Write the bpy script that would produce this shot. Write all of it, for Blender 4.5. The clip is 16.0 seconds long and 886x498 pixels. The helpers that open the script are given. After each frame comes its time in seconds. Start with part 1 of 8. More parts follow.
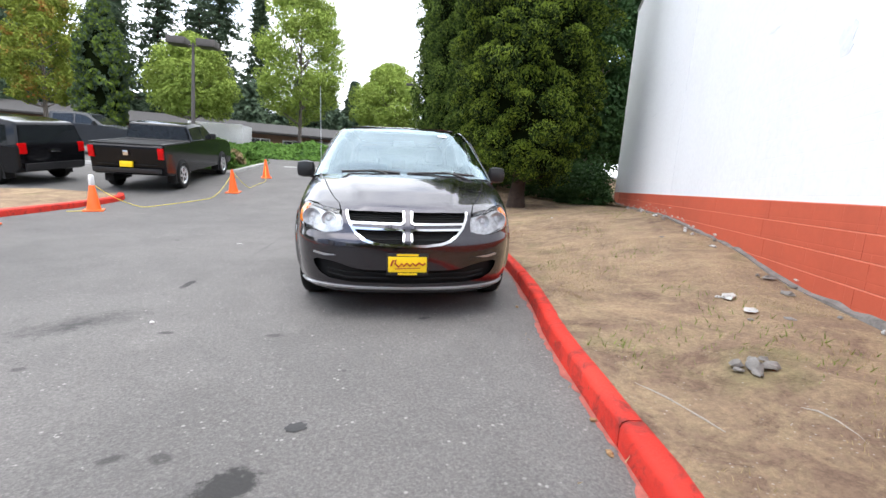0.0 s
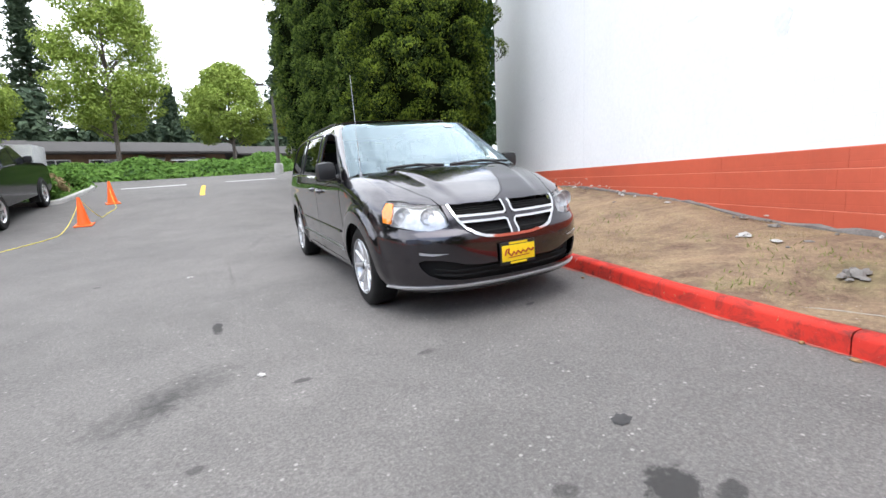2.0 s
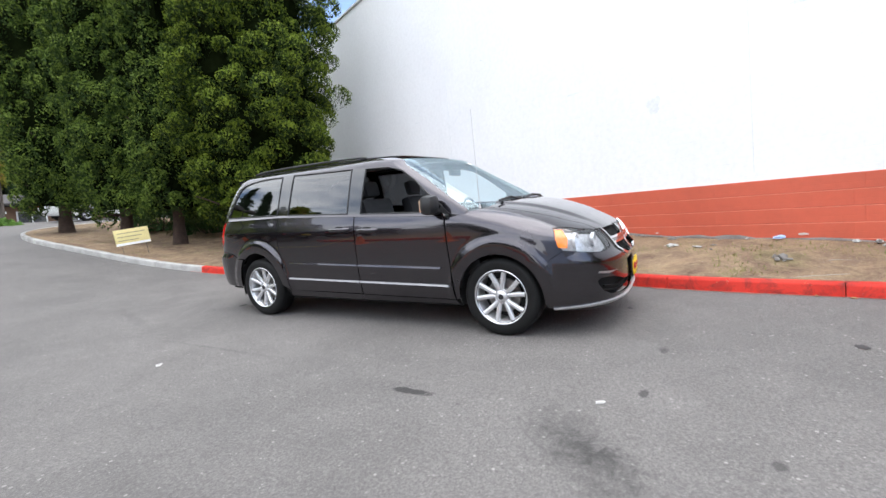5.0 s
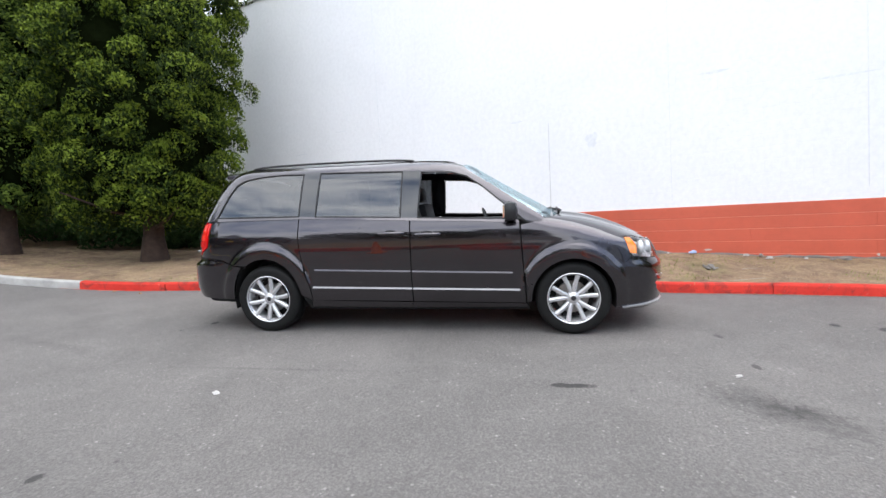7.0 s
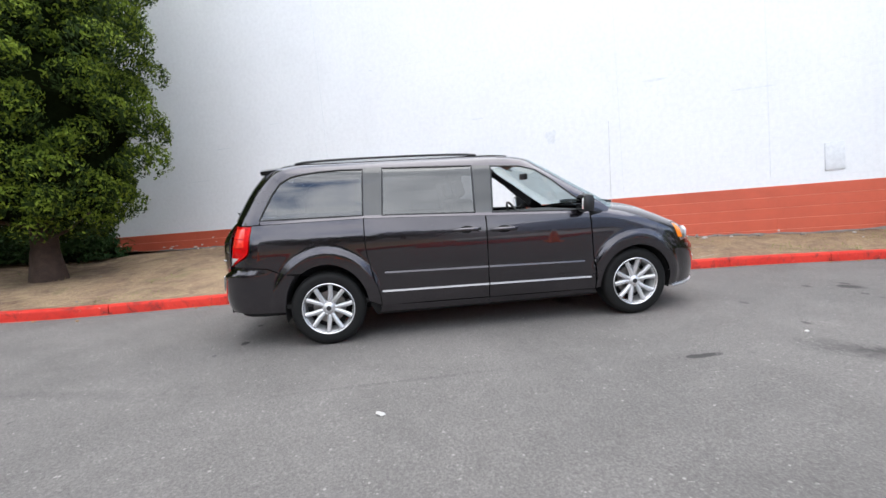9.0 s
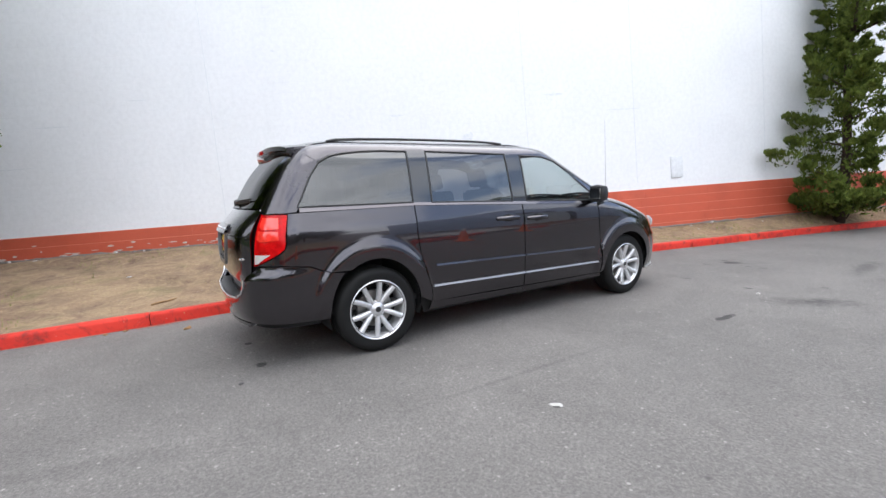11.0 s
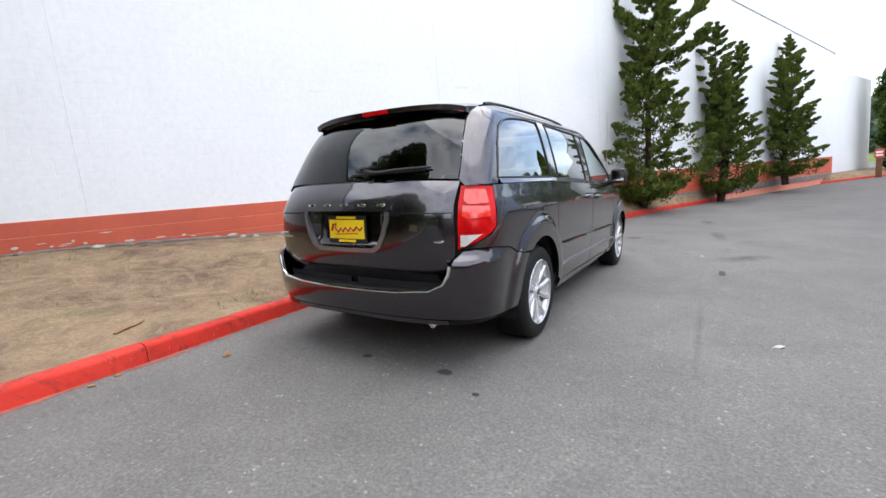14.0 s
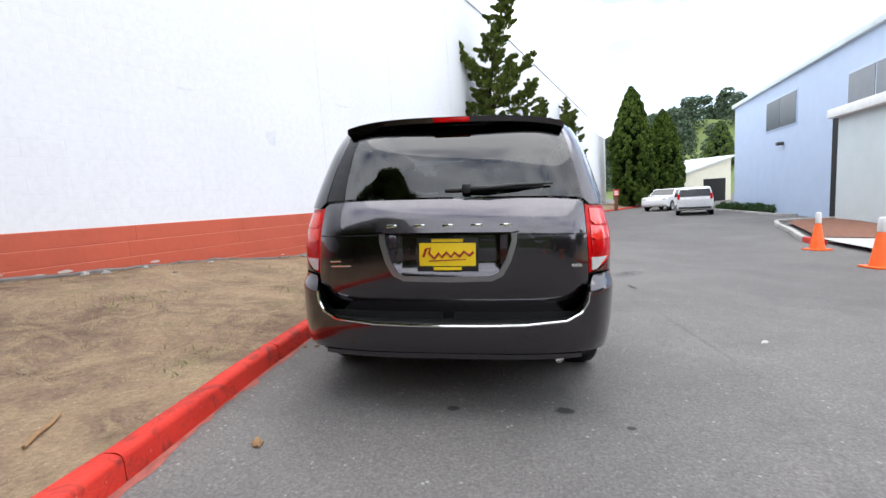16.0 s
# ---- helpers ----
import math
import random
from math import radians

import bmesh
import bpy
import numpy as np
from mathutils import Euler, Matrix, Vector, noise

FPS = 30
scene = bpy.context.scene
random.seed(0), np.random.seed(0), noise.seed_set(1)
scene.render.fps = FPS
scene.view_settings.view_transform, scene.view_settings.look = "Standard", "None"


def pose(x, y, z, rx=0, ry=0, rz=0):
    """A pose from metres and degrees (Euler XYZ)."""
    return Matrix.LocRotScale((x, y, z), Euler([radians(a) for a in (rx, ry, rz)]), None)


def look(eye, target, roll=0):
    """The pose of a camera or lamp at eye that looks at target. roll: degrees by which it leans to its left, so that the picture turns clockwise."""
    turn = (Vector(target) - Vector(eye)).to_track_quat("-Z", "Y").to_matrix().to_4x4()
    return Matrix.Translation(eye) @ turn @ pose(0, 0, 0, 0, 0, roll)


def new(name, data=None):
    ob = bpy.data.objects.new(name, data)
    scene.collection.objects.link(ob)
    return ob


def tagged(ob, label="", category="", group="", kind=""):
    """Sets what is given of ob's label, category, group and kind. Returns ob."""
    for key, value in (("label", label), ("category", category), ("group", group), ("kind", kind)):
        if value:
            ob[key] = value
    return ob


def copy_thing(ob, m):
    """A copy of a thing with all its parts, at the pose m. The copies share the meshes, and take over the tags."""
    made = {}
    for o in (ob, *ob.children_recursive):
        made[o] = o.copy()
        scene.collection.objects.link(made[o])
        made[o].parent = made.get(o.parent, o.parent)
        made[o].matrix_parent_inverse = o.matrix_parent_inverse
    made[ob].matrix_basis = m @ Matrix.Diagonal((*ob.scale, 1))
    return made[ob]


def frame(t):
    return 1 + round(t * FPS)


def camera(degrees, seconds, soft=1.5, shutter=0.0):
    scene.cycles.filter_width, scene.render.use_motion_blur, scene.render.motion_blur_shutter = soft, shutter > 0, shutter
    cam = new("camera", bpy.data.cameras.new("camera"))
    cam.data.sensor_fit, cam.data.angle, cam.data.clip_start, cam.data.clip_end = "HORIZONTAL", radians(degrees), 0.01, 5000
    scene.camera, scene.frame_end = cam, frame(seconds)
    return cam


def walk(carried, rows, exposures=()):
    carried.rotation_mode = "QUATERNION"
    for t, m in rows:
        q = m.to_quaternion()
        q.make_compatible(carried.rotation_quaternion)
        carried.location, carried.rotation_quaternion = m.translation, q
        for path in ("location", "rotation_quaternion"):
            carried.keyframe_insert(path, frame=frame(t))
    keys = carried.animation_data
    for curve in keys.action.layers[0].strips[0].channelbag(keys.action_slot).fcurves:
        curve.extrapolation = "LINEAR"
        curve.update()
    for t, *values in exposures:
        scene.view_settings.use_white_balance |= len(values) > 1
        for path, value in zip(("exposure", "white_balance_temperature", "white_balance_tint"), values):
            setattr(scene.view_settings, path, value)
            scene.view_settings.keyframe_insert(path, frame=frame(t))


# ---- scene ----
cam = camera(90.7, 16.0)
PATH = [
    (0, (-0.194, -5.939, 1.026), (0.063, -3.975, 0.748), 4.5),
    (0.5, (-0.606, -5.864, 0.995), (-0.174, -3.923, 0.781), 1.0),
    (1, (-1.042, -5.653, 0.961), (-0.481, -3.758, 0.653), 2.8),
    (1.5, (-1.557, -5.492, 0.941), (-0.785, -3.667, 0.676), -1.3),
    (2, (-2.044, -5.246, 0.91), (-1.149, -3.479, 0.635), -2.4),
    (2.5, (-2.513, -4.978, 0.914), (-1.43, -3.31, 0.706), -2.3),
    (3, (-3.003, -4.69, 0.905), (-1.75, -3.153, 0.647), -2.6),
    (3.5, (-3.41, -4.286, 0.926), (-2.055, -2.841, 0.65), -3.6),
    (4, (-3.82, -3.9, 0.949), (-2.305, -2.614, 0.722), -4.9),
    (4.5, (-4.144, -3.463, 0.964), (-2.524, -2.315, 0.724), -6.1),
    (5, (-4.443, -3.026, 0.975), (-2.714, -2.03, 0.841), -5.0),
    (5.5, (-4.709, -2.514, 0.965), (-2.877, -1.712, 0.924), -3.8),
    (6, (-4.922, -2.013, 0.969), (-3.02, -1.393, 0.95), -3.3),
    (6.5, (-5.079, -1.503, 0.976), (-3.131, -1.052, 0.932), -3.0),
    (7, (-5.177, -1.009, 0.987), (-3.204, -0.695, 0.892), -3.1),
    (7.5, (-5.24, -0.575, 1.012), (-3.26, -0.341, 0.853), -3.6),
    (8, (-5.252, -0.124, 1.065), (-3.272, 0.062, 0.858), -4.6),
    (8.5, (-5.209, 0.428, 1.076), (-3.215, 0.427, 0.916), -4.0),
    (9, (-5.138, 0.948, 1.114), (-3.16, 0.692, 0.962), -5.3),
    (9.5, (-4.986, 1.45, 1.113), (-3.057, 0.951, 0.948), -6.6),
    (10, (-4.803, 1.936, 1.116), (-2.941, 1.228, 0.936), -6.8),
    (10.5, (-4.56, 2.394, 1.116), (-2.772, 1.516, 0.928), -6.4),
    (11, (-4.264, 2.808, 1.122), (-2.545, 1.804, 0.931), -5.4),
    (11.5, (-3.949, 3.179, 1.145), (-2.279, 2.095, 0.951), -4.1),
    (12, (-3.6, 3.499, 1.167), (-1.98, 2.342, 0.973), -3.0),
    (12.5, (-3.298, 3.867, 1.184), (-1.827, 2.531, 0.961), -3.3),
    (13, (-2.916, 4.128, 1.185), (-1.555, 2.684, 0.932), -4.5),
    (13.5, (-2.518, 4.379, 1.186), (-1.295, 2.818, 0.931), -4.2),
    (14, (-2.105, 4.601, 1.205), (-1.04, 2.933, 0.914), -5.4),
    (14.5, (-1.652, 4.677, 1.231), (-0.731, 2.925, 0.948), -4.6),
    (15, (-1.207, 4.791, 1.258), (-0.574, 2.919, 0.949), -4.1),
    (15.5, (-0.736, 4.801, 1.269), (-0.27, 2.881, 0.961), -4.5),
    (16, (-0.302, 4.826, 1.285), (-0.063, 2.855, 1.046), -3.9),
]
walk(cam, [(t, look(eye, target, roll)) for t, eye, target, roll in PATH], [(0.0, 1.48), (5.0, 1.37), (8.0, 1.24), (16.0, 1.23)])

# ---------------------------------------------------------------- light
world = bpy.data.worlds.new("overcast_sky")
scene.world = world
world.use_nodes = True
wt = world.node_tree
sky = wt.nodes.new("ShaderNodeTexSky")
sky.sky_type = "NISHITA"
sky.sun_disc = False
sky.sun_elevation = radians(72)
sky.sun_rotation = radians(205)
sky.altitude = 60
sky.air_density, sky.dust_density = 1.0, 1.5
where = wt.nodes.new("ShaderNodeTexCoord")
flat = wt.nodes.new("ShaderNodeMapping")
flat.inputs["Scale"].default_value = (1.0, 1.0, 2.6)
clouds = wt.nodes.new("ShaderNodeTexNoise")
clouds.inputs["Scale"].default_value = 2.1
clouds.inputs["Detail"].default_value = 7
clouds.inputs["Roughness"].default_value = 0.58
cover = wt.nodes.new("ShaderNodeValToRGB")
cover.color_ramp.elements[0].position, cover.color_ramp.elements[1].position = 0.35, 0.52
shade = wt.nodes.new("ShaderNodeValToRGB")
shade.color_ramp.elements[0].position, shade.color_ramp.elements[1].position = 0.42, 0.66
shade.color_ramp.elements[0].color = (11.6, 12.0, 12.6, 1)
shade.color_ramp.elements[1].color = (5.8, 6.2, 6.8, 1)
blend = wt.nodes.new("ShaderNodeMix")
blend.data_type = "RGBA"
wt.links.new(where.outputs["Generated"], flat.inputs["Vector"])
wt.links.new(flat.outputs[0], clouds.inputs["Vector"])
toward = wt.nodes.new("ShaderNodeVectorMath")
toward.operation = "DOT_PRODUCT"
toward.inputs[1].default_value = (-0.50, -0.66, 0.56)
opening = wt.nodes.new("ShaderNodeMapRange")
opening.interpolation_type = "SMOOTHSTEP"
opening.inputs["From Min"].default_value, opening.inputs["From Max"].default_value = 0.72, 0.97
opening.inputs["To Min"].default_value, opening.inputs["To Max"].default_value = 0.0, 0.13
thinner = wt.nodes.new("ShaderNodeMath")
thinner.operation = "SUBTRACT"
wt.links.new(where.outputs["Generated"], toward.inputs[0])
wt.links.new(toward.outputs["Value"], opening.inputs["Value"])
wt.links.new(clouds.outputs["Fac"], thinner.inputs[0])
wt.links.new(opening.outputs["Result"], thinner.inputs[1])
wt.links.new(thinner.outputs[0], cover.inputs[0])
wt.links.new(clouds.outputs["Fac"], shade.inputs[0])
wt.links.new(cover.outputs[0], blend.inputs[0])
wt.links.new(sky.outputs[0], blend.inputs[6])
wt.links.new(shade.outputs[0], blend.inputs[7])
wt.links.new(blend.outputs[2], wt.nodes["Background"].inputs[0])
wt.nodes["Background"].inputs[1].default_value = 0.138

sun = new("sun", bpy.data.lights.new("sun", "SUN"))
sun.data.energy, sun.data.angle = 1.0, radians(70)
sun.data.color = (1.0, 0.985, 0.96)
sun.matrix_basis = look((-2.0, -3.2, 12.0), (0.0, 0.0, 0.0))

# ---------------------------------------------------------------- small tools
def lerp(a, b, t):
    return a + (b - a) * t


def mesh_of(name, verts, faces, smooth=True, sharp=38):
    me = bpy.data.meshes.new(name)
    me.from_pydata([tuple(map(float, v)) for v in verts], [], [tuple(map(int, f)) for f in faces])
    me.validate()
    if smooth:
        me.polygons.foreach_set("use_smooth", [True] * len(me.polygons))
        me.set_sharp_from_angle(angle=radians(sharp))
    me.update()
    return me


def part(name, me, material, parent=None, label=""):
    """Links a mesh, or a bmesh, as one object under a thing or a part."""
    if isinstance(me, bmesh.types.BMesh):
        bm, me = me, bpy.data.meshes.new(name)
        bm.to_mesh(me)
        bm.free()
        me.polygons.foreach_set("use_smooth", [True] * len(me.polygons))
        me.set_sharp_from_angle(angle=radians(35))
    if material is not None and not me.materials:
        me.materials.append(material)
    ob = new(name, me)
    if parent is not None:
        ob.parent = parent
    if label:
        ob["label"] = label
    return ob


def thing(name, m, label, category, group="", kind=""):
    ob = new(name)
    ob.matrix_basis = m
    return tagged(ob, label, category, group, kind)


def box_bm(x0, x1, y0, y1, z0, z1, bevel=0.0, bm=None, m=None, segs=2):
    own = bmesh.new()
    bmesh.ops.create_cube(own, size=1)
    own.transform(Matrix.LocRotScale(((x0 + x1) / 2, (y0 + y1) / 2, (z0 + z1) / 2), None, (abs(x1 - x0), abs(y1 - y0), abs(z1 - z0))))
    if bevel:
        bmesh.ops.bevel(own, geom=own.edges[:], offset=bevel, segments=segs, affect="EDGES", profile=0.6)
    if m is not None:
        own.transform(m)
    if bm is None:
        return own
    me = bpy.data.meshes.new("tmp")
    own.to_mesh(me)
    own.free()
    bm.from_mesh(me)
    bpy.data.meshes.remove(me)
    return bm


def tube(points, radius, n=8, closed=False):
    """A round tube along points; radius may be a list."""
    pts = [Vector(p) for p in points]
    rad = radius if isinstance(radius, (list, tuple)) else [radius] * len(pts)
    verts, faces = [], []
    side = None
    for i, p in enumerate(pts):
        a = pts[i - 1] if i or closed else p
        b = pts[(i + 1) % len(pts)] if i + 1 < len(pts) or closed else p
        way = (b - a).normalized()
        if side is None:
            side = way.orthogonal().normalized()
        side = (side - way * side.dot(way)).normalized()
        up = way.cross(side)
        for k in range(n):
            a2 = 2 * math.pi * k / n
            verts.append(p + rad[i] * (side * math.cos(a2) + up * math.sin(a2)))
    rows = len(pts)
    for i in range(rows if closed else rows - 1):
        for k in range(n):
            j = (i + 1) % rows
            faces.append((i * n + k, i * n + (k + 1) % n, j * n + (k + 1) % n, j * n + k))
    if not closed:
        faces.append(tuple(range(n))[::-1])
        faces.append(tuple((rows - 1) * n + k for k in range(n)))
    return verts, faces


def lathe(profile, n=48, axis="x"):
    """Turns (r, h) pairs about an axis."""
    verts, faces = [], []
    for r, hgt in profile:
        for k in range(n):
            a = 2 * math.pi * k / n
            c, s = r * math.cos(a), r * math.sin(a)
            verts.append({"x": (hgt, c, s), "y": (c, hgt, s), "z": (c, s, hgt)}[axis])
    for i in range(len(profile) - 1):
        for k in range(n):
            faces.append((i * n + k, i * n + (k + 1) % n, (i + 1) * n + (k + 1) % n, (i + 1) * n + k))
    return verts, faces


def joined(*pieces):
    verts, faces = [], []
    for v, f in pieces:
        base = len(verts)
        verts += list(v)
        faces += [tuple(i + base for i in q) for q in f]
    return verts, faces


def prism(outline, axis, lo, hi):
    """Pushes a 2D outline along an axis from lo to hi."""
    n = len(outline)
    put = {"x": lambda a, b, h: (h, a, b), "y": lambda a, b, h: (a, h, b), "z": lambda a, b, h: (a, b, h)}[axis]
    verts = [put(a, b, lo) for a, b in outline] + [put(a, b, hi) for a, b in outline]
    faces = [tuple(range(n)), tuple(range(2 * n - 1, n - 1, -1))]
    faces += [(i, i + n, (i + 1) % n + n, (i + 1) % n) for i in range(n)]
    return verts, faces


def curve_through(xs, ys):
    """A smooth, monotone curve through pairs, for arrays."""
    xs, ys = np.array(xs, float), np.array(ys, float)
    hgt = np.diff(xs)
    sl = np.diff(ys) / hgt
    m = np.zeros(len(xs))
    for i in range(1, len(xs) - 1):
        if sl[i - 1] * sl[i] > 0:
            w1, w2 = 2 * hgt[i] + hgt[i - 1], hgt[i] + 2 * hgt[i - 1]
            m[i] = (w1 + w2) / (w1 / sl[i - 1] + w2 / sl[i])
    m[0], m[-1] = sl[0], sl[-1]

    def at(x):
        x = np.clip(x, xs[0], xs[-1])
        i = np.clip(np.searchsorted(xs, x) - 1, 0, len(xs) - 2)
        t = (x - xs[i]) / hgt[i]
        t2, t3 = t * t, t * t * t
        return (2 * t3 - 3 * t2 + 1) * ys[i] + (t3 - 2 * t2 + t) * hgt[i] * m[i] + (3 * t2 - 2 * t3) * ys[i + 1] + (t3 - t2) * hgt[i] * m[i + 1]

    return at


# ---------------------------------------------------------------- materials
class Nodes:
    """Short hand for a material's node tree."""

    def __init__(self, name):
        self.mat = bpy.data.materials.new(name)
        self.mat.use_nodes = True
        self.t = self.mat.node_tree
        self.bsdf = self.t.nodes["Principled BSDF"]

    def add(self, kind, **values):
        n = self.t.nodes.new(kind)
        for key, value in values.items():
            if key.startswith("in_"):
                k = key[3:]
                n.inputs[int(k) if k.isdigit() else k.replace("_", " ")].default_value = value
        return n

    def link(self, a, b):
        self.t.links.new(a, b)

    def coords(self, world=False):
        n = self.t.nodes.new("ShaderNodeNewGeometry" if world else "ShaderNodeTexCoord")
        return n.outputs["Position"] if world else n.outputs["Object"]

    def noise(self, scale, detail=4, rough=0.55, co=None, dist=0.0):
        n = self.add("ShaderNodeTexNoise", in_Scale=scale, in_Detail=detail, in_Roughness=rough, in_Distortion=dist)
        self.link(co if co is not None else self.coords(), n.inputs["Vector"])
        return n.outputs["Fac"]

    def ramp(self, fac, *stops):
        n = self.t.nodes.new("ShaderNodeValToRGB")
        while len(n.color_ramp.elements) < len(stops):
            n.color_ramp.elements.new(0.5)
        for el, (pos, col) in zip(n.color_ramp.elements, stops):
            el.position = pos
            el.color = (*col, 1) if isinstance(col, tuple) else (col, col, col, 1)
        self.link(fac, n.inputs[0])
        return n.outputs[0]

    def mix(self, fac, a, b, mode="MIX"):
        n = self.t.nodes.new("ShaderNodeMix")
        n.data_type, n.blend_type = "RGBA", mode
        for sock, value in ((n.inputs[0], fac), (n.inputs[6], a), (n.inputs[7], b)):
            if isinstance(value, bpy.types.NodeSocket):
                self.link(value, sock)
            else:
                sock.default_value = (*value, 1) if isinstance(value, tuple) else value
        return n.outputs[2]

    def math(self, op, a, b=0.0):
        n = self.t.nodes.new("ShaderNodeMath")
        n.operation = op
        for sock, value in ((n.inputs[0], a), (n.inputs[1], b)):
            if isinstance(value, bpy.types.NodeSocket):
                self.link(value, sock)
            else:
                sock.default_value = value
        return n.outputs[0]

    def bump(self, fac, strength=0.3, distance=0.01):
        n = self.add("ShaderNodeBump", in_Strength=strength, in_Distance=distance)
        self.link(fac, n.inputs["Height"])
        self.link(n.outputs[0], self.bsdf.inputs["Normal"])

    def set(self, **values):
        for key, value in values.items():
            sock = self.bsdf.inputs[key.replace("_", " ")]
            if isinstance(value, bpy.types.NodeSocket):
                self.link(value, sock)
            else:
                sock.default_value = (*value, 1) if isinstance(value, tuple) and len(value) == 3 else value
        return self.mat


def plain(name, col, rough=0.5, metal=0.0, vary=0.12, scale=6.0, bump=0.0, **more):
    """A surface of one stuff, with slight mottling at two scales."""
    n = Nodes(name)
    c = n.coords()
    dark = tuple(v * (1 - vary) for v in col)
    light = tuple(min(1, v * (1 + vary)) for v in col)
    both = n.math("ADD", n.math("MULTIPLY", n.noise(scale, 3, co=c), 0.6), n.math("MULTIPLY", n.noise(scale * 9, 5, co=c), 0.4))
    n.set(Base_Color=n.ramp(both, (0.3, dark), (0.7, light)), Roughness=rough, Metallic=metal, **more)
    if bump:
        n.bump(n.noise(scale * 14, 4, co=c), bump, 0.004)
    return n.mat


STAINS = (
    (-2.38, -2.48, 0.72, 0.36, 0.8, 0.34, 0.95, 0.62), (-2.45, -2.62, 0.34, 0.16, 0.9, 0.3, 0.95, 0.55), (-0.74, -4.36, 0.17, 0.13, 0.6, 0.18, 0.45, 0.93), (-0.60, -4.47, 0.10, 0.06, 0.3, 0.2, 0.5, 0.8), (-2.14, -1.36, 0.25, 0.055, 1.6, 0.2, 0.45, 0.92),
    (-0.64, 2.42, 0.08, 0.06, 0.0, 0.2, 0.4, 0.95), (-0.01, 2.44, 0.05, 0.04, 0.0, 0.2, 0.4, 0.9), (-1.06, -4.17, 0.07, 0.05, 0.0, 0.2, 0.6, 0.62), (-1.25, -4.17, 0.08, 0.045, 0.4, 0.2, 0.6, 0.62), (-0.95, -2.80, 0.09, 0.05, 0.0, 0.2, 0.6, 0.6),
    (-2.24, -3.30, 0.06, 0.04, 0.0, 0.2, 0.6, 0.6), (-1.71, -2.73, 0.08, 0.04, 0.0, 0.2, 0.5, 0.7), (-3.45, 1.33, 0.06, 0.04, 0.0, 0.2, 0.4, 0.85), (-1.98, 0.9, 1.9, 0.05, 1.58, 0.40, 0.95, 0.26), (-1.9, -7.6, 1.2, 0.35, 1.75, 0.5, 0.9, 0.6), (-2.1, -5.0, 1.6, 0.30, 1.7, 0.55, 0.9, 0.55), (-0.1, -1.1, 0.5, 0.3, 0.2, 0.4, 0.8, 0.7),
    (-1.5, 3.6, 2.6, 0.22, 1.3, 0.55, 0.9, 0.2),
)


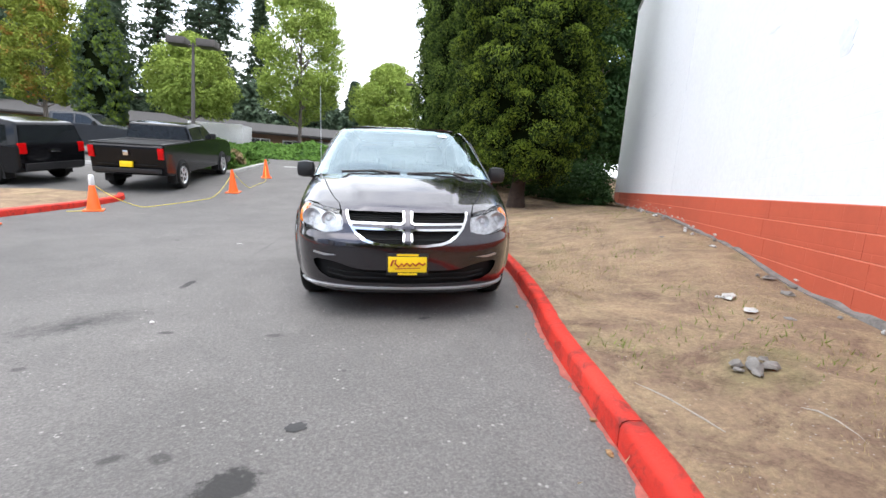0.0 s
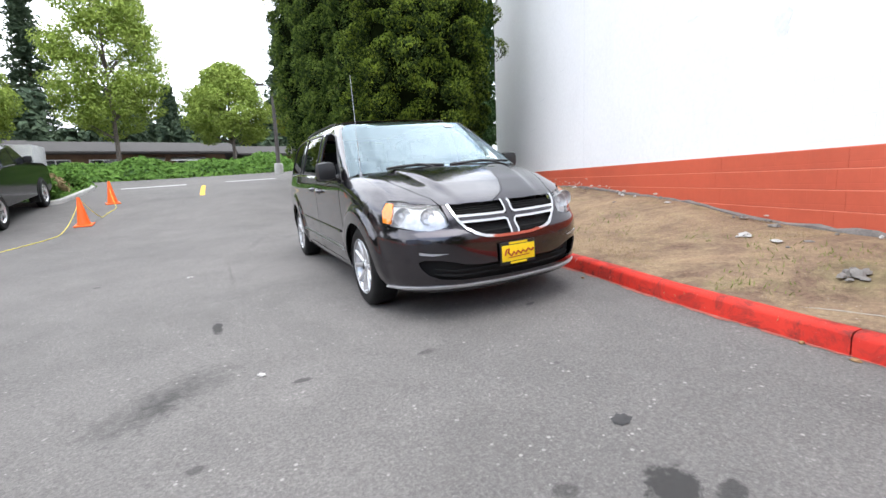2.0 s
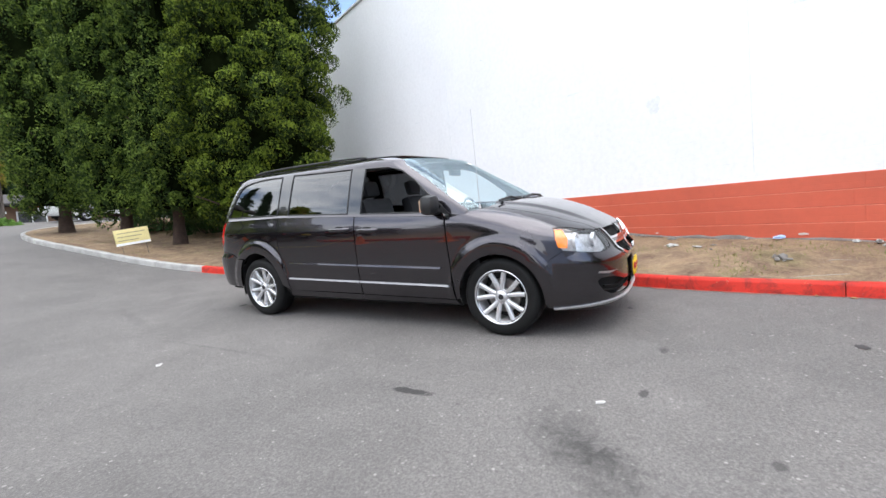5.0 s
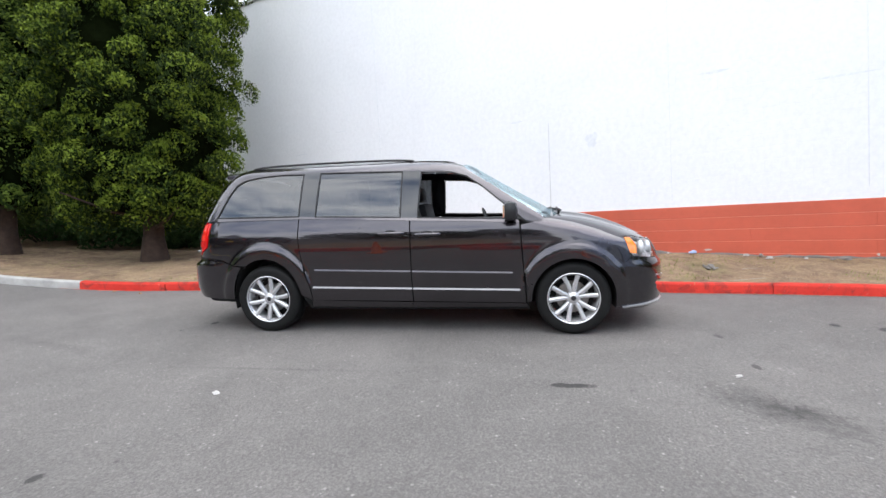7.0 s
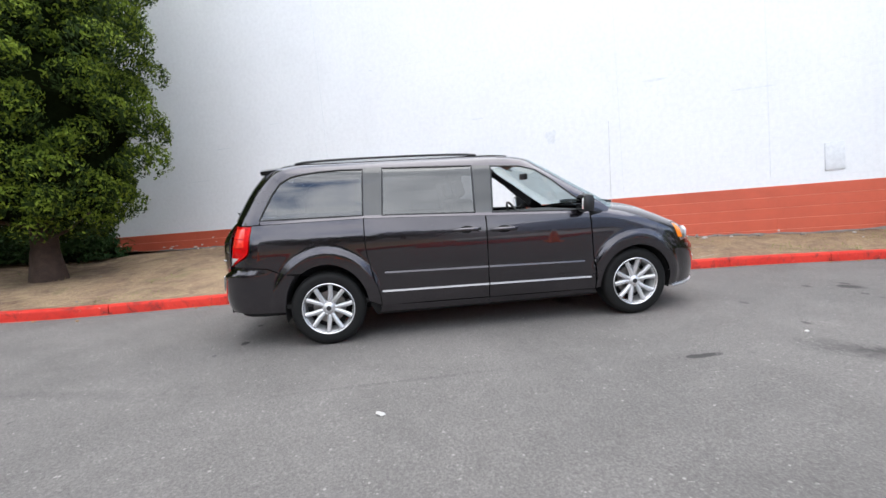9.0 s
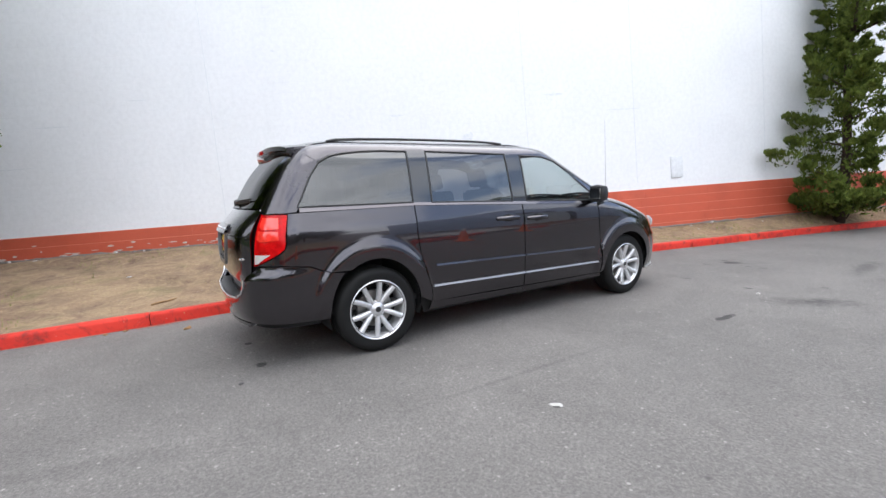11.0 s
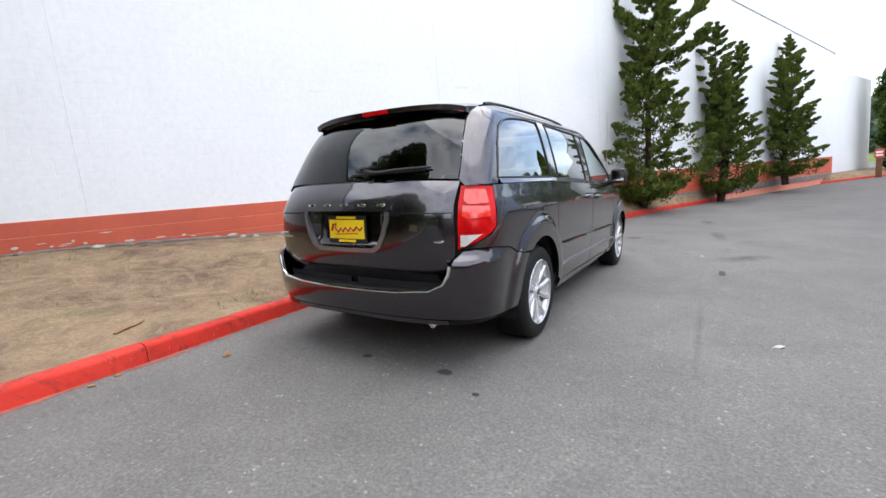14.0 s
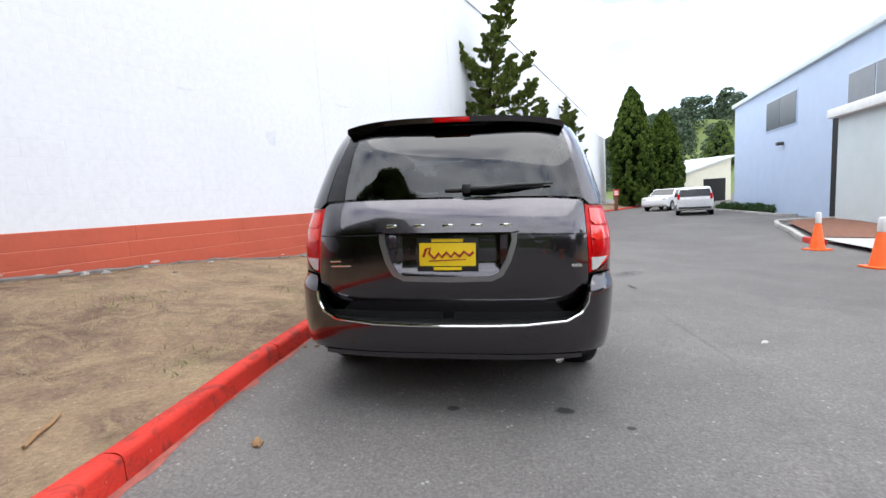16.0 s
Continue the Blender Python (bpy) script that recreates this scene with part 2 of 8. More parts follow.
def asphalt(name="asphalt"):
    n = Nodes(name)
    c = n.coords(True)
    big = n.ramp(n.noise(0.35, 5, 0.6, c), (0.3, (0.119, 0.112, 0.107)), (0.7, (0.153, 0.143, 0.136)))
    mid = n.ramp(n.noise(1.1, 7, 0.7, c, 0.4), (0.35, 0.86), (0.6, 1.04))
    stain = n.ramp(n.noise(0.8, 7, 0.72, c, 1.2), (0.62, 1.0), (0.76, 0.78))
    grain = n.ramp(n.noise(60, 5, 0.85, c), (0.34, 0.62), (0.52, 1.0), (0.66, 1.45))
    col = n.mix(1.0, n.mix(1.0, n.mix(1.0, big, mid, "MULTIPLY"), grain, "MULTIPLY"), stain, "MULTIPLY")
    v = n.add("ShaderNodeTexVoronoi", in_Scale=16.0)
    n.link(c, v.inputs["Vector"])
    few = n.ramp(n.noise(5.0, 3, 0.6, c), (0.5, 0.0), (0.6, 1.0))
    fleck = n.math("MULTIPLY", n.ramp(v.outputs["Distance"], (0.10, 1.0), (0.17, 0.0)), few)
    col = n.mix(n.math("MULTIPLY", fleck, 0.5), col, (0.40, 0.385, 0.36))
    v3 = n.add("ShaderNodeTexVoronoi", in_Scale=38.0)
    n.link(c, v3.inputs["Vector"])
    some = n.ramp(n.noise(11.0, 3, 0.6, c), (0.56, 0.0), (0.68, 0.6))
    col = n.mix(n.math("MULTIPLY", n.ramp(v3.outputs["Distance"], (0.13, 1.0), (0.24, 0.0)), some), col, (0.40, 0.385, 0.36))
    v2 = n.add("ShaderNodeTexVoronoi", in_Scale=2.2)
    n.link(c, v2.inputs["Vector"])
    col = n.mix(n.ramp(v2.outputs["Distance"], (0.022, 0.6), (0.045, 0.0)), col, (0.045, 0.043, 0.042))
    sx = n.t.nodes.new("ShaderNodeSeparateXYZ")
    n.link(c, sx.inputs[0])
    # colour dims away from the kerb in place of lens corner falloff
    corner_dim = n.math("ADD", n.math("MULTIPLY", sx.outputs["X"], -0.1), n.math("MULTIPLY", n.noise(0.5, 4, 0.6, c), 0.25))
    col = n.mix(1.0, col, n.ramp(corner_dim, (0.32, 1.0), (0.65, 0.80)), "MULTIPLY")
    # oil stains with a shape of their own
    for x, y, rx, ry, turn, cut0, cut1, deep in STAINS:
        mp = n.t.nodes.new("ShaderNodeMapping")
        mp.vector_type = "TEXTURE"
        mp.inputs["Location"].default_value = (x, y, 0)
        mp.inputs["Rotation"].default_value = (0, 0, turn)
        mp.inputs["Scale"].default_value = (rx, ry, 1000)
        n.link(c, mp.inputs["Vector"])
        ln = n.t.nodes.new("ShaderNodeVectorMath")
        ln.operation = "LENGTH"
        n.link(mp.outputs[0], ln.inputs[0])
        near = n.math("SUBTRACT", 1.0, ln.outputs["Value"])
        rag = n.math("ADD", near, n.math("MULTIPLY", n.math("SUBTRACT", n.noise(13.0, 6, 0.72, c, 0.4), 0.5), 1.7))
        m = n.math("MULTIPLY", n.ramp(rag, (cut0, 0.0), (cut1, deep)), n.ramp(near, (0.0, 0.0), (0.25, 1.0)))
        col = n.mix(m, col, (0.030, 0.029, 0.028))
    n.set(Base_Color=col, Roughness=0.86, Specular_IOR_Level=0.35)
    n.bump(n.noise(120, 4, 0.8, c), 0.5, 0.006)
    return n.mat


def dry_soil(name="dry_soil"):
    n = Nodes(name)
    c = n.coords(True)
    base = n.ramp(n.noise(0.9, 8, 0.66, c, 0.9), (0.30, (0.105, 0.066, 0.047)), (0.45, (0.185, 0.124, 0.087)), (0.60, (0.265, 0.185, 0.122)), (0.74, (0.34, 0.240, 0.152)))
    straw = n.ramp(n.noise(3.2, 9, 0.74, c, 1.2), (0.44, 0.0), (0.60, 1.0))
    fibre = n.ramp(n.noise(60, 5, 0.7, c, 2.5), (0.42, 0.55), (0.58, 1.0))
    col = n.mix(n.math("MULTIPLY", n.math("MULTIPLY", straw, fibre), 0.66), base, (0.37, 0.285, 0.170))
    green = n.ramp(n.noise(1.6, 5, 0.6, c, 0.5), (0.57, 0.0), (0.72, 1.0))
    col = n.mix(n.math("MULTIPLY", n.math("MULTIPLY", green, fibre), 0.6), col, (0.125, 0.130, 0.050))
    grit = n.add("ShaderNodeTexVoronoi", in_Scale=30.0)
    n.link(c, grit.inputs["Vector"])
    some = n.ramp(n.noise(4.0, 3, 0.6, c), (0.48, 0.0), (0.62, 1.0))
    col = n.mix(n.math("MULTIPLY", n.ramp(grit.outputs["Distance"], (0.09, 0.8), (0.17, 0.0)), some), col, (0.42, 0.38, 0.34))
    fine = n.ramp(n.noise(34, 7, 0.85, c), (0.3, 0.55), (0.55, 1.05), (0.7, 1.3))
    n.set(Base_Color=n.mix(1.0, col, fine, "MULTIPLY"), Roughness=0.95, Specular_IOR_Level=0.15)
    n.bump(n.noise(45, 8, 0.75, c), 0.8, 0.02)
    return n.mat


def block_wall(name, col, wear, paint_rough=0.55):
    """Painted concrete block: courses 0.2 m high as fine relief, with patches and dirt."""
    n = Nodes(name)
    c = n.coords()
    b = n.t.nodes.new("ShaderNodeTexBrick")
    b.offset = 0.5
    b.inputs["Scale"].default_value = 1.0
    b.inputs["Brick Width"].default_value = 0.40
    b.inputs["Row Height"].default_value = 0.20
    b.inputs["Mortar Size"].default_value = 0.006
    b.inputs["Mortar Smooth"].default_value = 0.6
    sep = n.t.nodes.new("ShaderNodeSeparateXYZ")
    com = n.t.nodes.new("ShaderNodeCombineXYZ")
    n.link(c, sep.inputs[0])
    n.link(sep.outputs["Y"], com.inputs["X"])
    n.link(sep.outputs["Z"], com.inputs["Y"])
    n.link(com.outputs[0], b.inputs["Vector"])
    dirt = n.ramp(n.noise(0.7, 6, 0.6, c, 0.5), (0.35, tuple(v * wear for v in col)), (0.6, col))
    fine = n.ramp(n.noise(12, 5, 0.7, c), (0.3, 0.93), (0.6, 1.0))
    worn = n.math("MULTIPLY", b.outputs["Fac"], n.ramp(n.noise(1.3, 4, 0.65, c, 0.6), (0.50, 0.0), (0.70, 0.16)))
    paint = n.mix(worn, n.mix(1.0, dirt, fine, "MULTIPLY"), tuple(v * 0.62 for v in col))
    n.set(Base_Color=paint, Roughness=paint_rough)
    bp = n.add("ShaderNodeBump", in_Strength=0.24, in_Distance=0.005)
    bp.invert = True
    n.link(b.outputs["Fac"], bp.inputs["Height"])
    b2 = n.add("ShaderNodeBump", in_Strength=0.12, in_Distance=0.004)
    n.link(n.noise(70, 4, 0.7, c), b2.inputs["Height"])
    n.link(bp.outputs[0], b2.inputs["Normal"])
    n.link(b2.outputs[0], n.bsdf.inputs["Normal"])
    return n.mat


def foliage(name, dark, light, scale=3.0, warm=None):
    n = Nodes(name)
    g = n.t.nodes.new("ShaderNodeNewGeometry")
    c = n.coords(True)
    mixv = n.math("ADD", n.math("MULTIPLY", g.outputs["Random Per Island"], 0.30), n.math("MULTIPLY", n.noise(scale, 3, co=c), 0.70))
    col = n.ramp(mixv, (0.2, dark), (0.72, light))
    if warm:
        col = n.mix(n.ramp(n.noise(0.9, 3, co=c), (0.55, 0.0), (0.7, 0.85)), col, warm)
    n.set(Base_Color=col, Roughness=0.65, Specular_IOR_Level=0.12)
    tr = n.t.nodes.new("ShaderNodeBsdfTranslucent")
    n.link(col, tr.inputs["Color"])
    mx = n.t.nodes.new("ShaderNodeMixShader")
    mx.inputs[0].default_value = 0.22
    n.link(n.bsdf.outputs[0], mx.inputs[1])
    n.link(tr.outputs[0], mx.inputs[2])
    n.link(mx.outputs[0], n.t.nodes["Material Output"].inputs["Surface"])
    return n.mat


def bark(name="bark", col=(0.11, 0.075, 0.05)):
    n = Nodes(name)
    c = n.coords()
    w = n.add("ShaderNodeTexWave", in_Scale=5.0, in_Distortion=6.0, in_Detail=4.0)
    n.link(c, w.inputs["Vector"])
    n.set(Base_Color=n.ramp(w.outputs["Fac"], (0.2, tuple(v * 0.55 for v in col)), (0.8, tuple(v * 1.3 for v in col))), Roughness=0.9)
    n.bump(w.outputs["Fac"], 0.6, 0.02)
    return n.mat


def glass_mat(name, tint, rough=0.0, gain=1.5, sheen=(1.0, 1.0, 1.0)):
    """A thin pane: clear or tinted, with a mirror-like face."""
    n = Nodes(name)
    out = n.t.nodes["Material Output"]
    clear = n.add("ShaderNodeBsdfTransparent")
    clear.inputs[0].default_value = (*tint, 1)
    gl = n.add("ShaderNodeBsdfGlossy", in_Roughness=rough)
    gl.inputs["Color"].default_value = (*sheen, 1)
    lw = n.add("ShaderNodeLayerWeight", in_Blend=0.5)
    slant = n.math("MULTIPLY", n.math("POWER", lw.outputs["Facing"], 4.5), 0.9)
    mx = n.t.nodes.new("ShaderNodeMixShader")
    n.link(n.math("MINIMUM", n.math("MULTIPLY", n.math("ADD", slant, 0.055), gain), 0.42), mx.inputs[0])
    n.link(clear.outputs[0], mx.inputs[1])
    n.link(gl.outputs[0], mx.inputs[2])
    n.link(mx.outputs[0], out.inputs["Surface"])
    return n.mat


def car_paint(name, col, flake=0.35, rough=0.32):
    n = Nodes(name)
    c = n.coords()
    fl = n.ramp(n.noise(900, 2, 0.5, c), (0.4, tuple(v * 0.8 for v in col)), (0.6, tuple(min(1, v * 1.35) for v in col)))
    n.set(Base_Color=fl, Metallic=flake, Roughness=rough, IOR=1.3, Coat_Weight=1.0, Coat_Roughness=0.012, Coat_IOR=1.56)
    dust = n.ramp(n.noise(3.0, 5, 0.6, c), (0.4, 0.20), (0.7, 0.28))
    n.link(dust, n.bsdf.inputs["Roughness"])
    return n.mat


M_ASPHALT = asphalt()
M_SOIL = dry_soil()
M_WHITEWALL = block_wall("painted_white_block", (0.80, 0.81, 0.835), 0.965)
M_REDBAND = block_wall("painted_red_block", (0.56, 0.102, 0.052), 0.84)
M_REDJOINT = plain("paler_red_joint", (0.70, 0.24, 0.16), 0.7, vary=0.15, scale=3)
M_FOOTING = plain("bare_concrete_footing", (0.15, 0.135, 0.125), 0.9, vary=0.45, scale=5, bump=0.6)
M_CONCRETE = plain("weathered_concrete", (0.36, 0.35, 0.33), 0.9, vary=0.2, scale=4, bump=0.4)
M_GREYPAINT = plain("painted_grey_metal", (0.55, 0.56, 0.58), 0.5, vary=0.08)
M_PAINT = car_paint("granite_metallic_paint", (0.0450, 0.0405, 0.0475), 1.0)
M_BLACKTRIM = plain("black_plastic_trim", (0.012, 0.012, 0.013), 0.45, vary=0.2)
M_GLOSSBLACK = plain("gloss_black_trim", (0.008, 0.008, 0.009), 0.12, vary=0.1, Coat_Weight=1.0)
M_UNDER = plain("dull_black_underbody", (0.006, 0.006, 0.006), 0.9, vary=0.2)
M_RUBBER = plain("tyre_rubber", (0.009, 0.009, 0.009), 0.6, vary=0.2, scale=12, bump=0.2, Specular_IOR_Level=0.2)
M_CHROME = plain("chrome", (0.82, 0.82, 0.83), 0.08, 1.0, vary=0.03)
M_ALLOY = plain("silver_painted_alloy", (0.62, 0.62, 0.63), 0.26, 0.55, vary=0.05, Coat_Weight=0.6)
M_SATIN = plain("satin_metal", (0.55, 0.55, 0.56), 0.35, 0.9, vary=0.1)
M_DARKSATIN = plain("grey_metal_and_rim_glint", (0.27, 0.265, 0.27), 0.3, 0.8, vary=0.1)
M_LIPGLINT = plain("lip_highlight_metal", (0.55, 0.55, 0.56), 0.30, 0.8, vary=0.08)
M_DISC = plain("brake_steel", (0.30, 0.29, 0.28), 0.4, 0.9, vary=0.2)
M_CLEAR = glass_mat("clear_car_glass", (0.86, 0.92, 0.90))
M_WINDSCREEN = glass_mat("windscreen_glass", (0.74, 0.84, 0.84), 0.0, 2.2, (0.72, 0.88, 0.96))
M_TINT = glass_mat("privacy_glass", (0.05, 0.054, 0.058), 0.0, 1.05)
M_TINTSIDE = glass_mat("privacy_side_glass", (0.075, 0.08, 0.086), 0.0, 2.0)
M_LENS = glass_mat("clear_lamp_lens", (0.93, 0.94, 0.95))
M_REDLENS = plain("red_lamp_lens", (0.50, 0.004, 0.005), 0.14, vary=0.45, scale=18, Specular_IOR_Level=0.22)
M_REDGLOW = plain("bright_red_lamp_cell", (0.86, 0.035, 0.022), 0.16, vary=0.3, scale=24, Coat_Weight=1.0)
M_BOWL = plain("bright_lamp_reflector", (0.56, 0.565, 0.58), 0.32, 0.4, vary=0.4, scale=26)
M_WHITELENS = plain("white_lamp_lens", (0.50, 0.48, 0.47), 0.12, vary=0.15, scale=40, Coat_Weight=1.0)
M_AMBER = plain("amber_lamp_lens", (0.85, 0.22, 0.02), 0.15, vary=0.2, scale=40, Coat_Weight=1.0)
M_INTERIOR = plain("dark_grey_interior", (0.045, 0.044, 0.045), 0.8, vary=0.2)
M_SEAT = plain("charcoal_seat_cloth", (0.03, 0.03, 0.032), 0.9, vary=0.25, scale=30)
M_HEADLINER = plain("pale_grey_headliner", (0.42, 0.40, 0.37), 0.9, vary=0.06)
M_YELLOW = plain("yellow_card", (0.90, 0.62, 0.012), 0.45, vary=0.05)
M_SCRIPT = plain("dark_red_print", (0.35, 0.02, 0.012), 0.5, vary=0.1)
M_BLACKPRINT = plain("black_print", (0.02, 0.02, 0.02), 0.5, vary=0.1)
M_WHITEPRINT = plain("white_print", (0.8, 0.8, 0.8), 0.5, vary=0.05)

# ---------------------------------------------------------------- ground
def soft(v, k):
    return np.logaddexp(0, v * k) / k


def hgt(x, y):
    """Height of the road surface: a tilted drive that climbs to the street."""
    x, y = np.asarray(x, float), np.asarray(y, float)
    rise = 0.125 * soft(y - 6.0, 1.5) - 0.045 * soft(y - 13.0, 0.8) - 0.08 * soft(y - 27.0, 0.5)
    return 0.04635 * 9 * np.tanh(x / 9) + 0.02655 * y / (1 + (y / 60) ** 2) + rise


def on(x, y, up=0.0):
    return Vector((x, y, float(hgt(x, y)) + up))


def spread(lo, hi, fine, far, grow):
    """Steps that are fine near zero and grow outwards."""
    out, v, s = [], 0.0, fine
    while v < far:
        out.append(v)
        if v > hi:
            s *= grow
        v += s
    neg = [-q for q in out[1:]]
    return sorted(neg + out)


gx = spread(-45, 45, 0.75, 2500, 1.35)
gy = spread(-60, 60, 0.75, 2500, 1.35)
GX, GY = np.meshgrid(gx, gy, indexing="ij")
GZ = hgt(GX, GY)
verts = np.stack([GX, GY, GZ], -1).reshape(-1, 3)
ny = len(gy)
faces = [(i * ny + j, (i + 1) * ny + j, (i + 1) * ny + j + 1, i * ny + j + 1) for i in range(len(gx) - 1) for j in range(ny - 1)]
ground = part("ground", mesh_of("ground", verts, faces, True, 60), M_ASPHALT)
tagged(ground, "worn grey asphalt drive with stains and pale chips", "ground", kind="structure")

# ---------------------------------------------------------------- kerb
KERB = [(-28, -50.5), (-17.2, -43.6), (-12.2, -37.8), (-5.08, -26.6), (-1.95, -16.15), (-0.29, -10.14), (0.5, -6.35), (0.82, -4.75), (0.92, -3.9), (1.03, -2.9), (1.2, -1.9), (1.37, -0.3), (1.40, 1.6), (1.37, 2.5), (1.33, 3.3), (1.31, 4.15), (1.15, 6.0), (1.0, 7.3), (0.84, 9.25), (0.76, 12.7), (0.97, 15.1), (1.55, 17.0), (2.8, 18.3), (4.8, 18.9), (8, 19.1), (16, 18.6)]


def smooth_line(pts, step):
    """Catmull-Rom through plan points, resampled at even steps."""
    pts = [Vector((*p, 0)) for p in pts]
    fine = []
    for i in range(len(pts) - 1):
        p0, p1, p2, p3 = pts[max(i - 1, 0)], pts[i], pts[i + 1], pts[min(i + 2, len(pts) - 1)]
        n = max(4, int((p2 - p1).length / 0.1))
        for k in range(n):
            t = k / n
            a, b, c, d = 2 * p1, p2 - p0, 2 * p0 - 5 * p1 + 4 * p2 - p3, -p0 + 3 * p1 - 3 * p2 + p3
            fine.append((a + b * t + c * t * t + d * t * t * t) * 0.5)
    fine.append(pts[-1])
    out, left = [fine[0]], step
    for a, b in zip(fine, fine[1:]):
        ln = (b - a).length
        while left <= ln:
            a = a + (b - a) * (left / ln)
            ln = (b - a).length
            out.append(a.copy())
            left = step
        left -= ln
    return out


def kerb_paint(name, red):
    n = Nodes(name)
    c = n.coords(True)
    if red:
        col = n.ramp(n.noise(1.4, 6, 0.65, c, 0.4), (0.3, (0.43, 0.021, 0.014)), (0.6, (0.58, 0.040, 0.025)))
        scuff = n.ramp(n.noise(3.0, 8, 0.76, c, 2.2), (0.49, 0.0), (0.64, 0.75))
        col = n.mix(scuff, col, (0.07, 0.025, 0.022))
        chip = n.ramp(n.noise(17, 6, 0.7, c, 0.6), (0.66, 0.0), (0.72, 0.8))
        col = n.mix(chip, col, (0.40, 0.36, 0.33))
    else:
        col = n.ramp(n.noise(2.0, 7, 0.65, c, 0.4), (0.3, (0.24, 0.235, 0.22)), (0.65, (0.42, 0.41, 0.39)))
    n.set(Base_Color=col, Roughness=0.62 if red else 0.9, Specular_IOR_Level=0.2)
    n.bump(n.noise(55, 6, 0.75, c), 0.45, 0.008)
    return n.mat


M_KERBRED = kerb_paint("red_painted_kerb", True)
M_KERBGREY = kerb_paint("bare_kerb_concrete", False)
kerb_line = smooth_line(KERB, 0.30)


def kerb_run(line, owner, red_of, per=7, high=0.135, wide=0.15, side=1):
    """Kerb stones along a line; side 1: the body lies to the right of the way."""
    rng = random.Random(3)
    n = len(line)
    prof = [(0.0, -0.10), (0.0, high - 0.035), (0.010, high - 0.012), (0.035, high), (wide - 0.02, high + 0.004), (wide, high - 0.012), (wide, -0.10)]
    for s in range(0, n - 1, per):
        idx = list(range(s, min(s + per, n - 1) + 1))
        if len(idx) < 2:
            continue
        verts, faces = [], []
        jog = rng.uniform(-0.006, 0.006)
        for q, i in enumerate(idx):
            a, b = line[max(i - 1, 0)], line[min(i + 1, n - 1)]
            way = (b - a).normalized()
            out = Vector((way.y, -way.x, 0)) * side
            p = line[i].copy()
            if q == 0 and s:
                p += way * 0.004
            if q == len(idx) - 1:
                p -= way * 0.004
            z = float(hgt(p.x, p.y))
            for u, v in prof:
                chip = rng.uniform(-0.003, 0.003) if 0 < v < high + 1 else 0
                w = p + out * (u + jog + chip)
                verts.append((w.x, w.y, z + v + chip))
        m = len(prof)
        for q in range(len(idx) - 1):
            for k in range(m - 1):
                f = (q * m + k, q * m + k + 1, (q + 1) * m + k + 1, (q + 1) * m + k)
                faces.append(f if side == -1 else f[::-1])
        faces.append(tuple(range(m)))
        faces.append(tuple((len(idx) - 1) * m + k for k in range(m - 1, -1, -1)))
        mid = line[idx[len(idx) // 2]]
        part("kerb_stone", mesh_of("kerb_stone", verts, faces, True, 50), M_KERBRED if red_of(mid) else M_KERBGREY, owner)


kerb = tagged(new("kerb"), "red painted concrete kerb, scuffed, bare grey farther up", "kerb", kind="structure")
kerb_run(kerb_line, kerb, lambda p: p.y < 7.0, 5, wide=0.118)
# red paint that ran over on to the asphalt
M_OVERSPRAY = plain("thin_red_overspray", (0.30, 0.085, 0.065), 0.8, vary=0.4, scale=14)
rng = random.Random(44)
foot_line = [p for p in smooth_line(KERB, 0.04) if -9.0 < p.y < 6.6]
for start in range(0, len(foot_line) - 1, 60):
    run = foot_line[start:start + 61]
    verts, faces = [], []
    for i, p in enumerate(run):
        a, b = run[max(i - 1, 0)], run[min(i + 1, len(run) - 1)]
        way = (b - a).normalized()
        out = Vector((-way.y, way.x, 0))
        reach = max(0.004, 0.030 + 0.045 * noise.noise((p.x * 3, p.y * 3, 1)) + 0.030 * noise.noise((p.x * 14, p.y * 14, 5)) + rng.uniform(-0.006, 0.006))
        for u in (-0.01, reach):
            q = p + out * u
            verts.append((q.x, q.y, float(hgt(q.x, q.y)) + 0.003))
    for i in range(len(run) - 1):
        faces.append((2 * i, 2 * i + 2, 2 * i + 3, 2 * i + 1))
    part("overspray", mesh_of("overspray", verts, faces), M_OVERSPRAY, kerb, "thin red paint edge on the asphalt")

# ---------------------------------------------------------------- long white building
WALL_TURN = -math.degrees(math.atan(0.385))
WALL = pose(3.443, -2.568, 0, 0, 0, WALL_TURN)
W_INV = WALL.inverted()


def wall_s(y):
    return (y + 2.568) * math.sqrt(1 + 0.385**2)


S0, S1 = wall_s(-33.2), wall_s(9.8)
BASE_Z = curve_through([-45, -32, -20, -15, -10, -8, -7, -5, -3.6, -2.4, -1.4, -0.4, 1, 2.5, 4.4, 7.5, 10, 14], [-0.75, -0.40, -0.12, 0.0, 0.12, 0.15, 0.16, 0.24, 0.32, 0.38, 0.53, 0.60, 0.71, 0.79, 0.82, 0.86, 1.0, 1.3])


def wall_xy(s):
    p = WALL @ Vector((0, s, 0))
    return p.x, p.y


def band_top(s):
    return 1.19 + 0.0165 * wall_xy(s)[1]


def wall_top(s):
    return 7.75 - 0.038 * max(0.0, -12.0 - wall_xy(s)[1])


